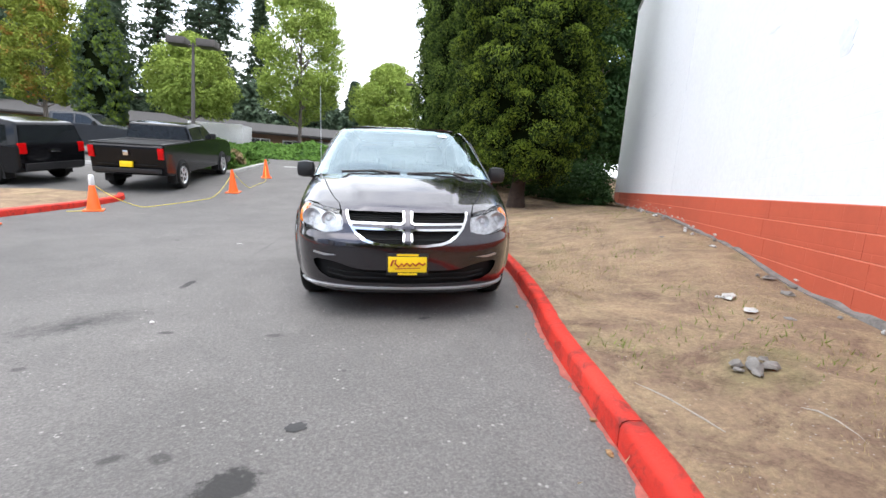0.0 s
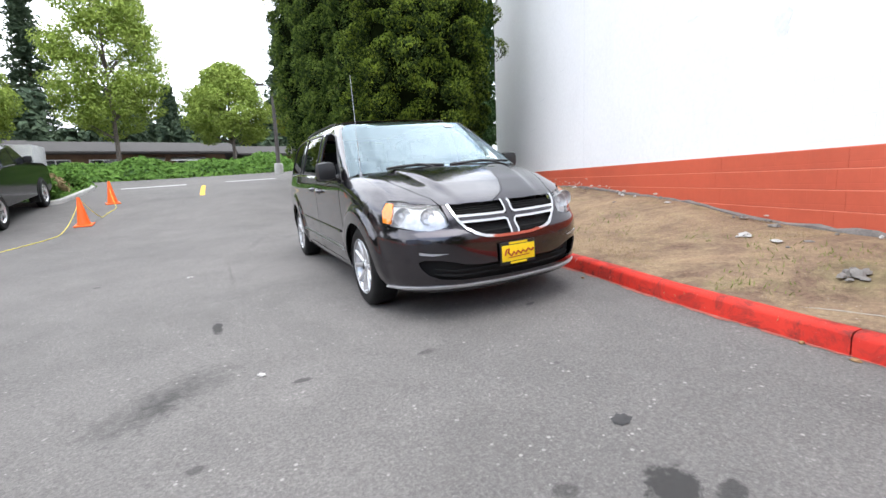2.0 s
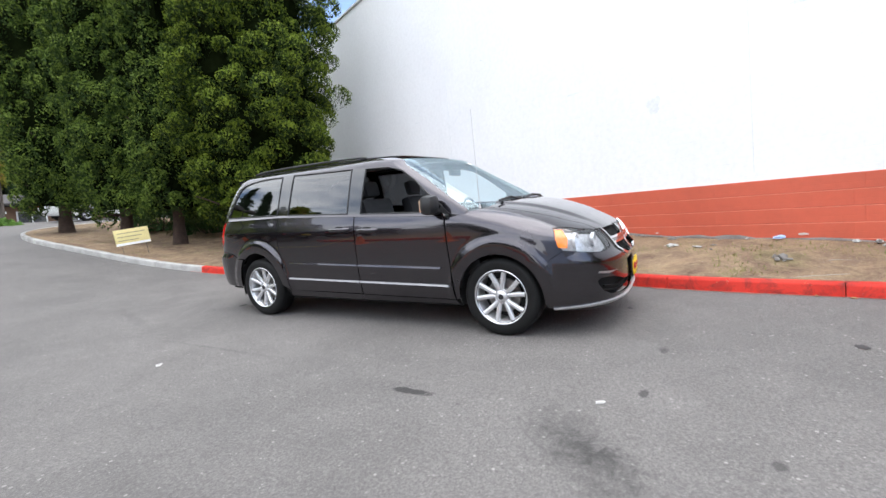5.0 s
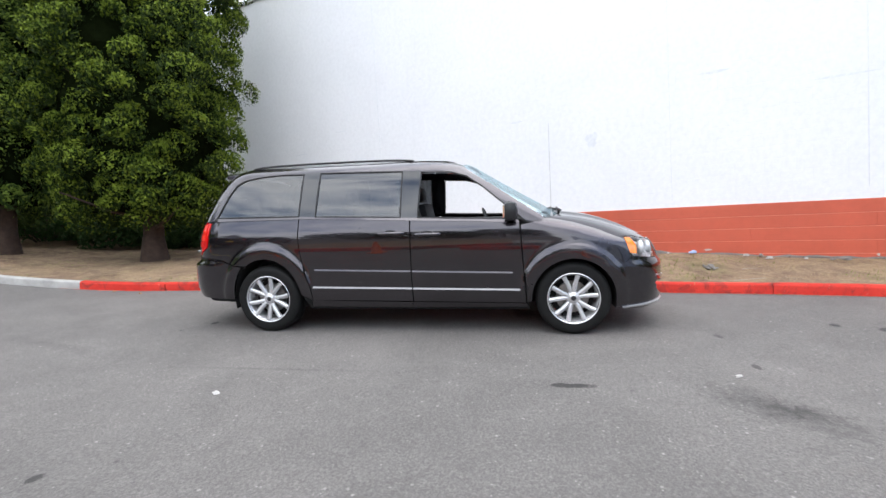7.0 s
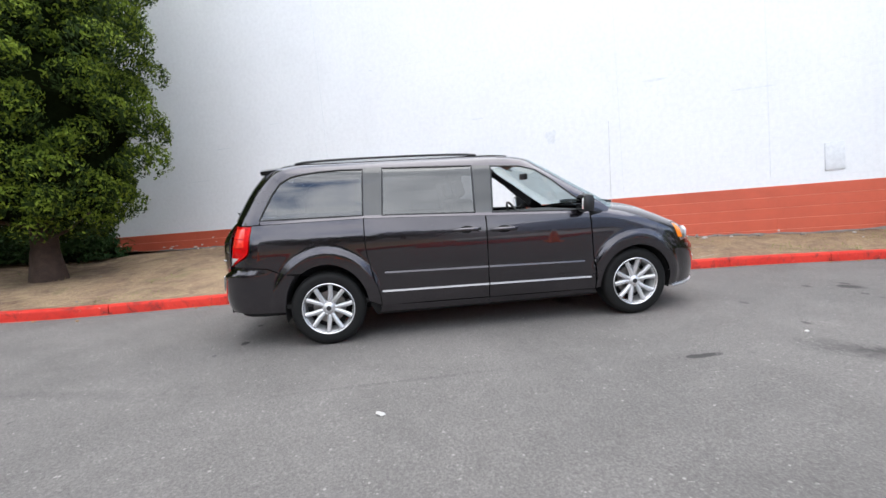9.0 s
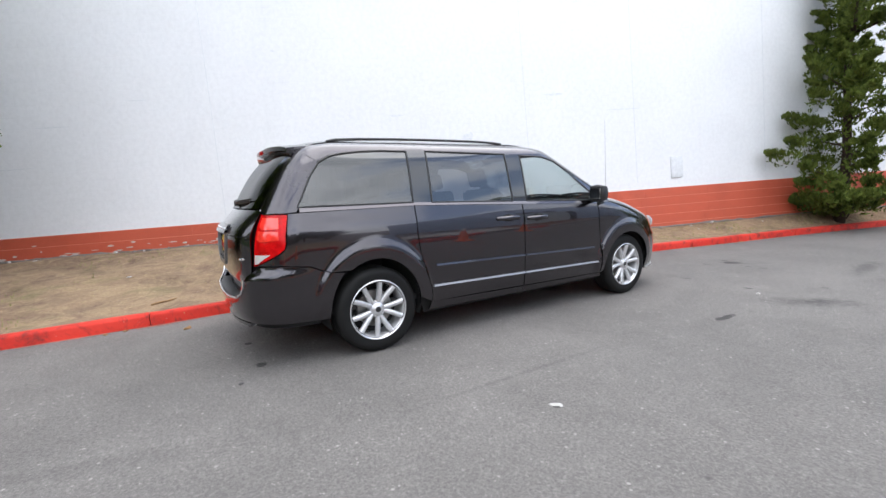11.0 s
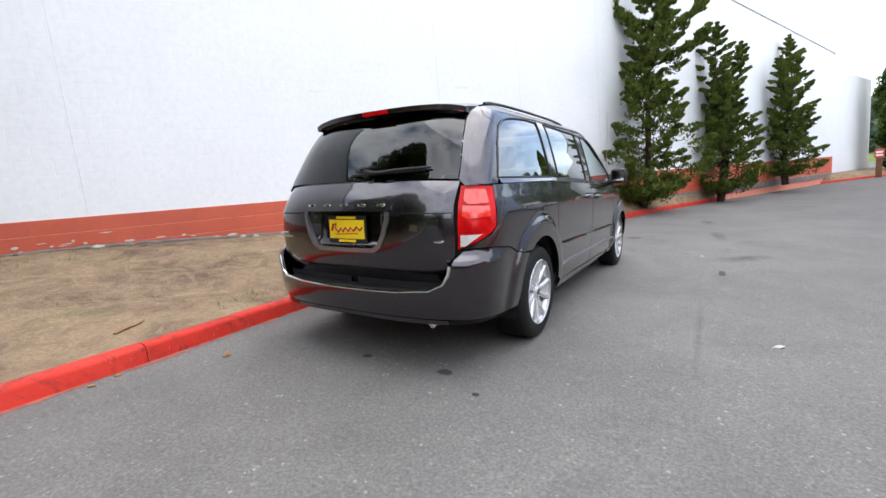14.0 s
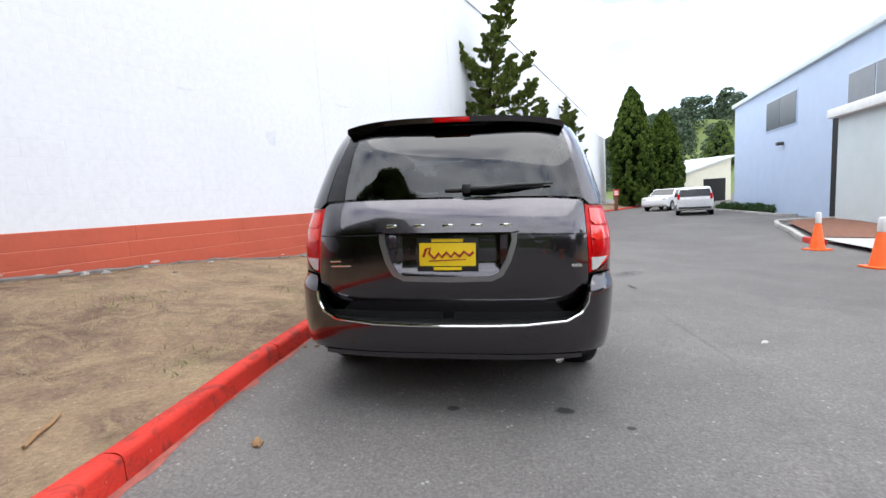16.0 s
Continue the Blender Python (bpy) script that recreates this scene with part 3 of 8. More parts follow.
steps_ = [lerp(S0, S1, i / 40) for i in range(41)]
verts, faces = [], []
for s in steps_:
    b = band_top(s)
    verts += [(0.0, s, b), (0.0, s, wall_top(s)), (0.28, s, wall_top(s)), (0.28, s, b)]
for i in range(40):
    for k in range(4):
        faces.append((i * 4 + k, (i + 1) * 4 + k, (i + 1) * 4 + (k + 1) % 4, i * 4 + (k + 1) % 4))
faces += [(0, 1, 2, 3), (163, 162, 161, 160)]
wall = part("wall_west", mesh_of("wall_west", verts, faces, False), M_WHITEWALL)
wall.matrix_basis = WALL
tagged(wall, "tall white painted block wall of a long building", "wall", kind="structure")
verts, faces = [], []
for s in steps_:
    verts += [(-0.004, s, -1.2), (-0.004, s, band_top(s)), (0.276, s, band_top(s)), (0.276, s, -1.2)]
for i in range(40):
    for k in range(4):
        faces.append((i * 4 + k, (i + 1) * 4 + k, (i + 1) * 4 + (k + 1) % 4, i * 4 + (k + 1) % 4))
faces += [(0, 1, 2, 3), (163, 162, 161, 160)]
red_band = part("wall_band", mesh_of("wall_band", verts, faces, False), M_REDJOINT)
red_band.matrix_basis = WALL
tagged(red_band, "orange-red painted band along the wall's foot", "wall", kind="structure")
# raised courses in the red band
rng = random.Random(11)
for s0 in [S0 + 0.02 + 1.6 * i for i in range(int((S1 - S0) / 1.6))]:
    for k in range(6):
        z0 = band_top(s0 + 0.8) - 0.2 * (k + 1)
        if z0 < float(BASE_Z(wall_xy(s0)[1])) - 0.25:
            continue
        bm = box_bm(-0.009, 0.02, s0 + (0.1 if k % 2 else 0), s0 + (0.1 if k % 2 else 0) + 1.600, z0 + 0.0045, z0 + 0.1955, 0.003, segs=1)
        for q in bm.verts:
            q.co.z += band_top(q.co.y) - band_top(s0 + 0.8)
        part("block_course", bm, M_REDBAND, red_band)
# crumbled footing along the ground line
verts, faces = [], []
fs = [lerp(S0, S1, i / 260) for i in range(261)]
for s in fs:
    z = float(BASE_Z(wall_xy(s)[1]))
    t = 0.06 + 0.05 * noise.noise((s * 1.7, 3.1, 0)) + 0.05 * noise.noise((s * 6.0, 7.0, 0))
    verts += [(-0.055, s, z - 0.2), (-0.050 + 0.01 * noise.noise((s * 9, 0, 0)), s, z + 0.01 + max(0.0, t) * 0.35), (-0.010, s, z + 0.015 + max(0.0, t) * 0.55)]
for i in range(260):
    for k in range(2):
        faces.append((i * 3 + k, (i + 1) * 3 + k, (i + 1) * 3 + k + 1, i * 3 + k + 1))
foot = part("wall_footing", mesh_of("wall_footing", verts, faces, True, 60), M_FOOTING)
foot.matrix_basis = WALL
tagged(foot, "crumbling grey concrete footing with peeled paint", "footing", kind="structure")
verts, faces = [], []
for s in steps_:
    z = wall_top(s) + 0.002
    verts += [(-0.04, s, z), (-0.04, s, z + 0.06), (0.32, s, z + 0.06), (0.32, s, z)]
for i in range(40):
    for k in range(4):
        faces.append((i * 4 + k, (i + 1) * 4 + k, (i + 1) * 4 + (k + 1) % 4, i * 4 + (k + 1) % 4))
faces += [(0, 1, 2, 3), (163, 162, 161, 160)]
cop = part("wall_coping", mesh_of("wall_coping", verts, faces, False), M_GREYPAINT)
cop.matrix_basis = WALL
tagged(cop, "thin grey metal coping", "coping", kind="structure")
nw = part("wall_north", box_bm(0.29, 16, S1 - 0.28, S1, -0.2, 7.75), M_WHITEWALL)
nw.matrix_basis = WALL
tagged(nw, "white painted end wall", "wall", kind="structure")
sw = part("wall_south", box_bm(0.29, 16, S0, S0 + 0.28, -1.6, 6.9), M_WHITEWALL)
sw.matrix_basis = WALL
tagged(sw, "white painted end wall", "wall", kind="structure")
ew = part("wall_east", box_bm(16.01, 16.3, S0, S1, -1.6, 7.75), M_WHITEWALL)
ew.matrix_basis = WALL
tagged(ew, "white painted back wall", "wall", kind="structure")
rf = part("roof_deck", box_bm(0.29, 16, S0 + 0.3, S1 - 0.3, 6.6, 6.7), M_GREYPAINT)
rf.matrix_basis = WALL
tagged(rf, "flat grey roof deck", "roof", kind="structure")
w2 = part("wall_annex", box_bm(0.25, 6, wall_s(-44.5), S0 - 0.01, -2.2, 6.2), M_WHITEWALL)
w2.matrix_basis = WALL
tagged(w2, "lower white painted block wall past the building's end", "wall", kind="structure")

# things fixed to the wall, worn patches
M_PATCH = plain("faded_wall_patch", (0.70, 0.72, 0.75), 0.7, vary=0.12, scale=14)


def on_wall(name, y, z, wide, high, proud, mat_, label, cat, ragged=False):
    s = wall_s(y)
    if ragged:
        rg = random.Random(int(y * 97 + z * 31))
        pts = [(s + math.cos(a) * wide / 2 * rg.uniform(0.6, 1.1), z + math.sin(a) * high / 2 * rg.uniform(0.6, 1.1)) for a in [2 * math.pi * k / 18 for k in range(18)]]
        v, f = prism(pts, "x", -proud, 0.01)
        ob = part(name, mesh_of(name, v, f, False), mat_)
    else:
        ob = part(name, box_bm(-proud, 0.01, s - wide / 2, s + wide / 2, z - high / 2, z + high / 2, min(0.008, proud / 3)), mat_)
    ob.matrix_basis = WALL
    return tagged(ob, label, cat)


on_wall("vent_cover", -7.07, 1.53, 0.30, 0.48, 0.02, M_PATCH, "flat grey metal cover on the white wall", "wall cover")
for y, z, w, hh in ((-2.56, 2.49, 0.24, 0.30), (-4.4, 3.3, 0.5, 0.05), (-1.2, 3.05, 0.3, 0.04), (0.9, 4.4, 0.10, 0.03), (-5.9, 2.9, 0.9, 0.035), (4.6, 3.2, 0.6, 0.025), (5.3, 2.5, 0.9, 0.02), (3.2, 3.6, 0.4, 0.02)):
    on_wall("wall_patch", y, z, w, hh, 0.003, M_PATCH, "faded worn patch of paint on the wall", "wall patch", True)
rc = random.Random(77)
M_CHIP = plain("peeled_white_undercoat", (0.55, 0.50, 0.46), 0.8, vary=0.15, scale=20)
for i in range(46):
    y = rc.choice((rc.uniform(-6.5, 8.5), rc.uniform(1.2, 6.5)))
    z = float(BASE_Z(y)) + 0.04 + abs(rc.gauss(0, 0.09))
    on_wall("paint_chip", y, z, rc.uniform(0.03, 0.16), rc.uniform(0.012, 0.045), 0.016, M_CHIP, "peeled pale patch low on the red band", "wall patch", True)
for y, wide in ((2.06, 0.012), (-3.78, 0.008), (-6.14, 0.008), (-9.27, 0.012)):
    on_wall("control_joint", y, 4.2, wide, 5.9, 0.004, M_PATCH, "thin grey joint line down the white wall", "joint")

# ---------------------------------------------------------------- dry verge
def verge_sheet():
    """Bare ground between the kerb's back and the wall, then round the corner."""
    verts, faces, cols = [], [], 26
    line = [p for p in kerb_line]
    rows = 0
    for i, p in enumerate(line):
        a, b = line[max(i - 1, 0)], line[min(i + 1, len(line) - 1)]
        way = (b - a).normalized()
        out = Vector((way.y, -way.x, 0))
        start = p + out * 0.10
        # how far to the wall, or a set depth past its corner
        loc = W_INV @ start
        d = W_INV.to_3x3() @ out
        reach = (-loc.x) / d.x if d.x > 0.15 else 14.0
        end_y = (start + out * reach).y
        free = loc.y + d.y * reach > S1 - 0.1
        if free:
            reach = 11.0
        reach = min(reach, 14.0)
        z0 = float(hgt(start.x, start.y)) + 0.125
        for k in range(cols + 1):
            t = (k / cols) ** 1.25
            q = start + out * (reach * t)
            if free:
                z = lerp(z0, max(float(BASE_Z(q.y)), float(hgt(q.x, q.y)) + 0.1), min(1, t * 2.2))
            else:
                z1 = float(BASE_Z(q.y)) + 0.02
                z = lerp(z0, z1, t * t * (3 - 2 * t) * 0.55 + t * 0.45)
            n = noise.fractal((q.x * 0.9, q.y * 0.9, 0), 1.0, 2.0, 4) * 0.028 + noise.noise((q.x * 5, q.y * 5, 2)) * 0.010
            verts.append((q.x, q.y, z + n * min(1, k / 3)))
        rows += 1
    for i in range(rows - 1):
        for k in range(cols):
            faces.append((i * (cols + 1) + k, i * (cols + 1) + k + 1, (i + 1) * (cols + 1) + k + 1, (i + 1) * (cols + 1) + k))
    return verts, [f[::-1] for f in faces]


verge_mesh = verge_sheet()
verge = part("verge", mesh_of("verge", *verge_mesh, True, 80), M_SOIL)
tagged(verge, "dry bare soil with straw-coloured grass between kerb and wall", "ground", kind="structure")
VERGE_P = np.array(verge_mesh[0])


def verge_z(x, y):
    d = (VERGE_P[:, 0] - x) ** 2 + (VERGE_P[:, 1] - y) ** 2
    k = np.argsort(d)[:4]
    w = 1 / (d[k] + 1e-4)
    return float((VERGE_P[k, 2] * w).sum() / w.sum())

# ---------------------------------------------------------------- the minivan
# Its own axes: front towards -y, passenger side -x, wheels standing on z = 0.
W_LOW = curve_through([0.15, 0.22, 0.30, 0.42, 0.55, 0.72, 0.90, 1.00, 1.06, 1.12, 1.20], [0.86, 0.90, 0.932, 0.955, 0.968, 0.976, 0.978, 0.974, 0.962, 0.945, 0.925])
YF_LOW = curve_through([0.15, 0.22, 0.30, 0.45, 0.60, 0.650, 0.685, 0.75, 0.85, 0.90, 0.96, 1.03, 1.10, 1.14, 1.17, 1.20], [-2.36, -2.44, -2.49, -2.498, -2.492, -2.482, -2.452, -2.425, -2.365, -2.29, -2.16, -1.99, -1.77, -1.55, -1.28, -1.0])
YR_LOW = curve_through([0.15, 0.30, 0.45, 0.60, 0.75, 0.85, 1.00, 1.15, 1.20], [2.46, 2.51, 2.53, 2.53, 2.525, 2.515, 2.49, 2.45, 2.43])
W_TOP = curve_through([1.00, 1.15, 1.25, 1.40, 1.50, 1.58, 1.65, 1.70, 1.735, 1.76, 1.775, 1.787], [0.958, 0.932, 0.908, 0.866, 0.836, 0.808, 0.772, 0.705, 0.605, 0.44, 0.22, 0.01])
YF_TOP = curve_through([1.00, 1.15, 1.25, 1.36, 1.50, 1.61, 1.66, 1.72, 1.75, 1.77, 1.787], [-1.72, -1.44, -1.28, -1.09, -0.86, -0.68, -0.60, -0.36, -0.08, 0.25, 0.85])
YR_TOP = curve_through([1.00, 1.15, 1.20, 1.34, 1.49, 1.60, 1.66, 1.715, 1.75, 1.77, 1.787], [2.49, 2.45, 2.43, 2.355, 2.265, 2.175, 2.11, 2.0, 1.8, 1.45, 0.9])
AXLE_F, AXLE_R, HUB = -1.545, 1.545, 0.348


def f_low(p):
    x, y, z = p[..., 0], p[..., 1], p[..., 2]
    flare = 0
    for ax, rad, tall in ((AXLE_F, 0.445, 1.03), (AXLE_R, 0.455, 1.09)):
        r = np.hypot(y - ax, (z - HUB) / tall)
        flare = flare + 0.027 / (1 + np.exp((r - rad - 0.055) / 0.009)) * np.clip((z - 0.2) / 0.2, 0, 1)
    w = (W_LOW(z) + flare) * (1 - 0.07 * np.clip((y - 1.0) / 1.5, 0, 1.1) ** 2)
    yf, yr = YF_LOW(z), YR_LOW(z)
    u = np.maximum(0, np.maximum((yf + 1.0 - y) / 1.0, (y - yr + 0.42) / 0.42))
    return (np.abs(x) / w) ** 3 + u ** np.where(y < 0, 3.5, 3.0) - 1


def f_top(p):
    x, y, z = p[..., 0], p[..., 1], p[..., 2]
    w = np.maximum(W_TOP(z), 0.005) * (1 - 0.07 * np.clip((y - 1.0) / 1.5, 0, 1.1) ** 2)
    yf, yr = YF_TOP(z), YR_TOP(z)
    u = np.maximum(0, np.maximum((yf + 0.42 - y) / 0.42, (y - yr + 0.35) / 0.35))
    square = 3 + 3 * np.clip((-0.1 - y) / 0.3, 0, 1)
    return (np.abs(x) / w) ** square + u**3 - 1 + np.maximum(0, z - 1.787) * 40


def meet(fn, base, way, far=3.0):
    """Where rays that come in along -way meet the skin, from outside."""
    base, way = np.asarray(base, float), np.asarray(way, float)
    steps = np.linspace(far, -1.2, 150)
    vals = np.stack([fn(base + s * way) for s in steps])
    inside = vals < 0
    k = np.where(inside.any(0), inside.argmax(0), 75)
    hi, lo = steps[np.maximum(k - 1, 0)], steps[k]
    for _ in range(22):
        mid = (hi + lo) / 2
        out = fn(base + mid[..., None] * way) > 0
        hi, lo = np.where(out, mid, hi), np.where(out, lo, mid)
    return base + lo[..., None] * way


def skin_normal(fn, p):
    e = 2e-4
    g = np.stack([fn(p + e * np.eye(3)[i]) - fn(p - e * np.eye(3)[i]) for i in range(3)], -1)
    return g / np.maximum(np.linalg.norm(g, axis=-1, keepdims=True), 1e-9)


def sd(*yz, fn=None):
    """Points of the passenger side from (y, z) pairs."""
    return [tuple(meet(fn or f_low, np.array([[0.0, y, z]]), (-1.0, 0, 0))[0]) for y, z in yz]


def fr(*xz, fn=None):
    return [tuple(meet(fn or f_low, np.array([[x, 0.0, z]]), (0, -1.0, 0))[0]) for x, z in xz]


def re_(*xz, fn=None):
    return [tuple(meet(fn or f_low, np.array([[x, 0.0, z]]), (0, 1.0, 0))[0]) for x, z in xz]


def tp(*xy, fn=None):
    return [tuple(meet(fn or f_low, np.array([[x, y, 0.6]]), (0, 0, 1.0), 1.5)[0]) for x, y in xy]


def arc(cy, cz, a, b, d0, d1, n=14):
    return [(cy + a * math.cos(radians(lerp(d0, d1, i / n))), cz + b * math.sin(radians(lerp(d0, d1, i / n)))) for i in range(n + 1)]


def cut(poly, axis, at, keep_more):
    """Half-plane clip of a 2D polygon."""
    out = []
    for i, p in enumerate(poly):
        q = poly[i - 1]
        a, b = (p[axis] - at), (q[axis] - at)
        if not keep_more:
            a, b = -a, -b
        if (a >= 0) != (b >= 0):
            t = b / (b - a)
            out.append((q[0] + (p[0] - q[0]) * t, q[1] + (p[1] - q[1]) * t))
        if a >= 0:
            out.append(p)
    return out


def panel(points, way, fn=None, step=0.04, rim=0.012, lift=0.0, bend=None):
    """A sheet of the skin inside an outline, with a turned-in edge."""
    fn = fn or f_low
    way = np.array(way, float) / np.linalg.norm(way)
    ref = np.array([0, 0, 1.0]) if abs(way[2]) < 0.9 else np.array([0, 1.0, 0])
    a = np.cross(ref, way)
    a /= np.linalg.norm(a)
    b = np.cross(way, a)
    pts = np.array(points)
    poly = [(float(p @ a), float(p @ b)) for p in pts]
    us, vs = [p[0] for p in poly], [p[1] for p in poly]
    nu, nv = max(1, math.ceil((max(us) - min(us)) / step)), max(1, math.ceil((max(vs) - min(vs)) / step))
    gu, gv = np.linspace(min(us), max(us), nu + 1), np.linspace(min(vs), max(vs), nv + 1)
    index, flat, faces = {}, [], []
    for i in range(nu):
        col = poly
        if i > 0:
            col = cut(col, 0, gu[i], True)
        if i < nu - 1 and len(col) > 2:
            col = cut(col, 0, gu[i + 1], False)
        for j in range(nv):
            cell = col
            if j > 0 and len(cell) > 2:
                cell = cut(cell, 1, gv[j], True)
            if j < nv - 1 and len(cell) > 2:
                cell = cut(cell, 1, gv[j + 1], False)
            k = 0
            while len(cell) > 2 and k < len(cell):
                p, q, r = np.array(cell[k - 1]), np.array(cell[k]), np.array(cell[(k + 1) % len(cell)])
                d, e = q - p, r - q
                if abs(d[0] * e[1] - d[1] * e[0]) < 1e-9 and d @ e < 1e-12:
                    cell = cell[:k] + cell[k + 1:]
                    k = 0
                else:
                    k += 1
            if len(cell) < 3:
                continue
            ids = []
            for u, v in cell:
                key = (round(u, 4), round(v, 4))
                if key not in index:
                    index[key] = len(flat)
                    flat.append((u, v))
                if not ids or ids[-1] != index[key]:
                    ids.append(index[key])
            if ids and ids[0] == ids[-1]:
                ids.pop()
            if len(ids) > 2 and len(set(ids)) == len(ids):
                faces.append(ids)
    uv = np.array(flat)
    p3 = meet(fn, uv[:, :1] * a + uv[:, 1:] * b, way)
    nor = skin_normal(fn, p3)
    p3 = p3 + nor * lift
    if bend is not None:
        p3 = bend(p3)
    good = []
    for f in faces:
        q = p3[f]
        area = sum(np.cross(q[k] - q[0], q[k + 1] - q[0]) for k in range(1, len(f) - 1))
        if np.linalg.norm(area) < 1e-7:
            continue
        good.append(f if area @ nor[f[0]] > 0 else f[::-1])
    verts = [tuple(v) for v in p3]
    if rim:
        count = {}
        for f in good:
            for k in range(len(f)):
                e = (f[k], f[(k + 1) % len(f)])
                count[e] = count.get(e, 0) + 1
        inner, rims = {}, []
        for (i, j) in count:
            if (j, i) in count:
                continue
            for k in (i, j):
                if k not in inner:
                    inner[k] = len(verts)
                    verts.append(tuple(p3[k] - nor[k] * rim))
            rims.append([j, i, inner[i], inner[j]])
        good = good + rims
    return verts, good


def flipped(piece):
    v, f = piece
    return [(-x, y, z) for x, y, z in v], [tuple(q[::-1]) for q in f]


def pair(name, piece, material, parent, label=""):
    """A part and its mirror image on the other side."""
    return (part(name, mesh_of(name, *piece), material, parent, label), part(name, mesh_of(name, *flipped(piece)), material, parent, label))


def smooth_skin(obs, fn):
    """Shades neighbouring skins as one surface."""
    for ob in obs:
        co = np.array([v.co for v in ob.data.vertices])
        ob.data.normals_split_custom_set_from_vertices(skin_normal(fn, co).tolist())


def whole(name, piece, material, parent, label=""):
    """A part made of a half and its mirror image."""
    v, f = joined(piece, flipped(piece))
    v = [(0.0 if abs(q[0]) < 0.012 else q[0], q[1], q[2]) for q in v]
    bm = bmesh.new()
    vs = [bm.verts.new(q) for q in v]
    for q in f:
        if all(abs(v[i][0]) < 0.002 for i in q):
            continue
        try:
            bm.faces.new([vs[i] for i in q])
        except ValueError:
            pass
    bmesh.ops.remove_doubles(bm, verts=bm.verts[:], dist=0.0015)
    return part(name, bm, material, parent, label)


ROAD_TILT = Matrix(((0.99892804, -0.00061403, -0.04628599, 0), (-0.00061403, 0.99964828, -0.02651291, 0), (0.04628599, 0.02651291, 0.99857632, 0), (0, 0, 0, 1)))
van = thing("minivan", ROAD_TILT, "dark grey metallic minivan beside a red kerb, front window open", "minivan")

ARCH_F = arc(AXLE_F, HUB, 0.385, 0.385, -12, 192, 24)  # from the front round to the back, seen from the side
ARCH_F = [(2 * AXLE_F - y, z) for y, z in ARCH_F]
ARCH_R = arc(AXLE_R, HUB, 0.385, 0.425, -10, 190, 24)

# hood
def hood_bend(p):
    x = np.abs(p[:, 0])
    edge = lerp(0.36, 0.60, np.clip((p[:, 1] + 2.35) / 1.0, 0, 1))
    fade = np.clip((p[:, 1] + 2.36) / 0.30, 0, 1)
    p[:, 2] += 0.020 * fade / (1 + np.exp(np.clip((x - edge) / 0.010, -40, 40)))
    return p


HOOD_EDGE = [(-0.80, -1.33), (-0.775, -1.5), (-0.735, -1.7), (-0.68, -1.9), (-0.615, -2.08), (-0.555, -2.2)]
hood_half = tp((0.0, -1.47), (-0.3, -1.455), (-0.6, -1.40)) + tp(*HOOD_EDGE) + fr((-0.535, 0.872), (-0.4, 0.868), (-0.2, 0.866), (0.0, 0.866))
whole("hood", panel(hood_half, (0, -0.35, 1), bend=hood_bend, step=0.022), M_PAINT, van)

# front wings
HL_TOP = [(-0.545, 0.872), (-0.62, 0.884), (-0.70, 0.893)]
wing = sd((-1.115, 0.31), (-1.095, 0.6), (-1.075, 0.9), (-1.068, 1.055), (-1.18, 1.075))
wing += tp((-0.86, -1.29), *[(x - 0.006, y) for x, y in HOOD_EDGE])
wing += fr(*HL_TOP) + sd((-2.12, 0.912), (-2.0, 0.922), (-2.03, 0.84), (-2.085, 0.737), (-2.06, 0.720), (-2.035, 0.704), (-2.01, 0.688), (-1.985, 0.673), (-1.968, 0.637), (-1.951, 0.60))
wing += sd(*[q for q in ARCH_F if q[1] > 0.31 and not (q[0] < -1.9 and q[1] < 0.60)])
pair("front_wing", panel(wing, (-0.8, -0.25, 0.55), step=0.02), M_PAINT, van)

# doors, rear quarters, sills
DOOR_F = sd((-1.062, 0.9), (-1.052, 1.075), (-0.6, 1.098), (-0.008, 1.122), (-0.006, 0.6), (-0.012, 0.322), (-0.6, 0.315), (-1.105, 0.308), (-1.085, 0.6))
door_skin = pair("front_door", panel(DOOR_F, (-1, 0, 0), step=0.025), M_PAINT, van)
back_seam = arc(AXLE_R, HUB, 0.50, 0.53, 152, 185, 8)
DOOR_R = sd((0.006, 1.123), (0.6, 1.148), (1.155, 1.168), (1.16, 0.95), (1.145, 0.80), *back_seam[1:], (1.02, 0.33), (0.6, 0.332), (0.0, 0.324))
slide_skin = pair("sliding_door", panel(DOOR_R, (-1, 0, 0), step=0.025), M_PAINT, van)
QUARTER = sd((1.165, 1.168), (1.6, 1.165), (2.05, 1.162), (2.17, 1.160), (2.19, 1.06), (2.205, 0.95), (2.215, 0.905), (2.253, 0.871), (2.30, 0.846), (2.34, 0.824), (2.395, 0.793), (2.32, 0.792), (2.24, 0.789), (2.05, 0.765), (1.965, 0.725), (1.90, 0.706))
QUARTER += sd(*[q for q in ARCH_R if q[1] > 0.36 and not (q[0] > 1.7 and q[1] < 0.70)], (1.06, 0.345))
QUARTER += sd(*[(y + 0.006, z) for y, z in back_seam[::-1]], (1.152, 0.80), (1.168, 0.95))
pair("rear_quarter", panel(QUARTER, (-1, 0.15, 0), step=0.02), M_PAINT, van)
SILL = sd((-1.11, 0.300), (-0.6, 0.306), (0.0, 0.314), (0.6, 0.322), (1.05, 0.328), (1.07, 0.262), (0, 0.255), (-1.13, 0.262))
pair("sill", panel(SILL, (-1, 0, -0.2)), M_PAINT, van, "dark painted sill")

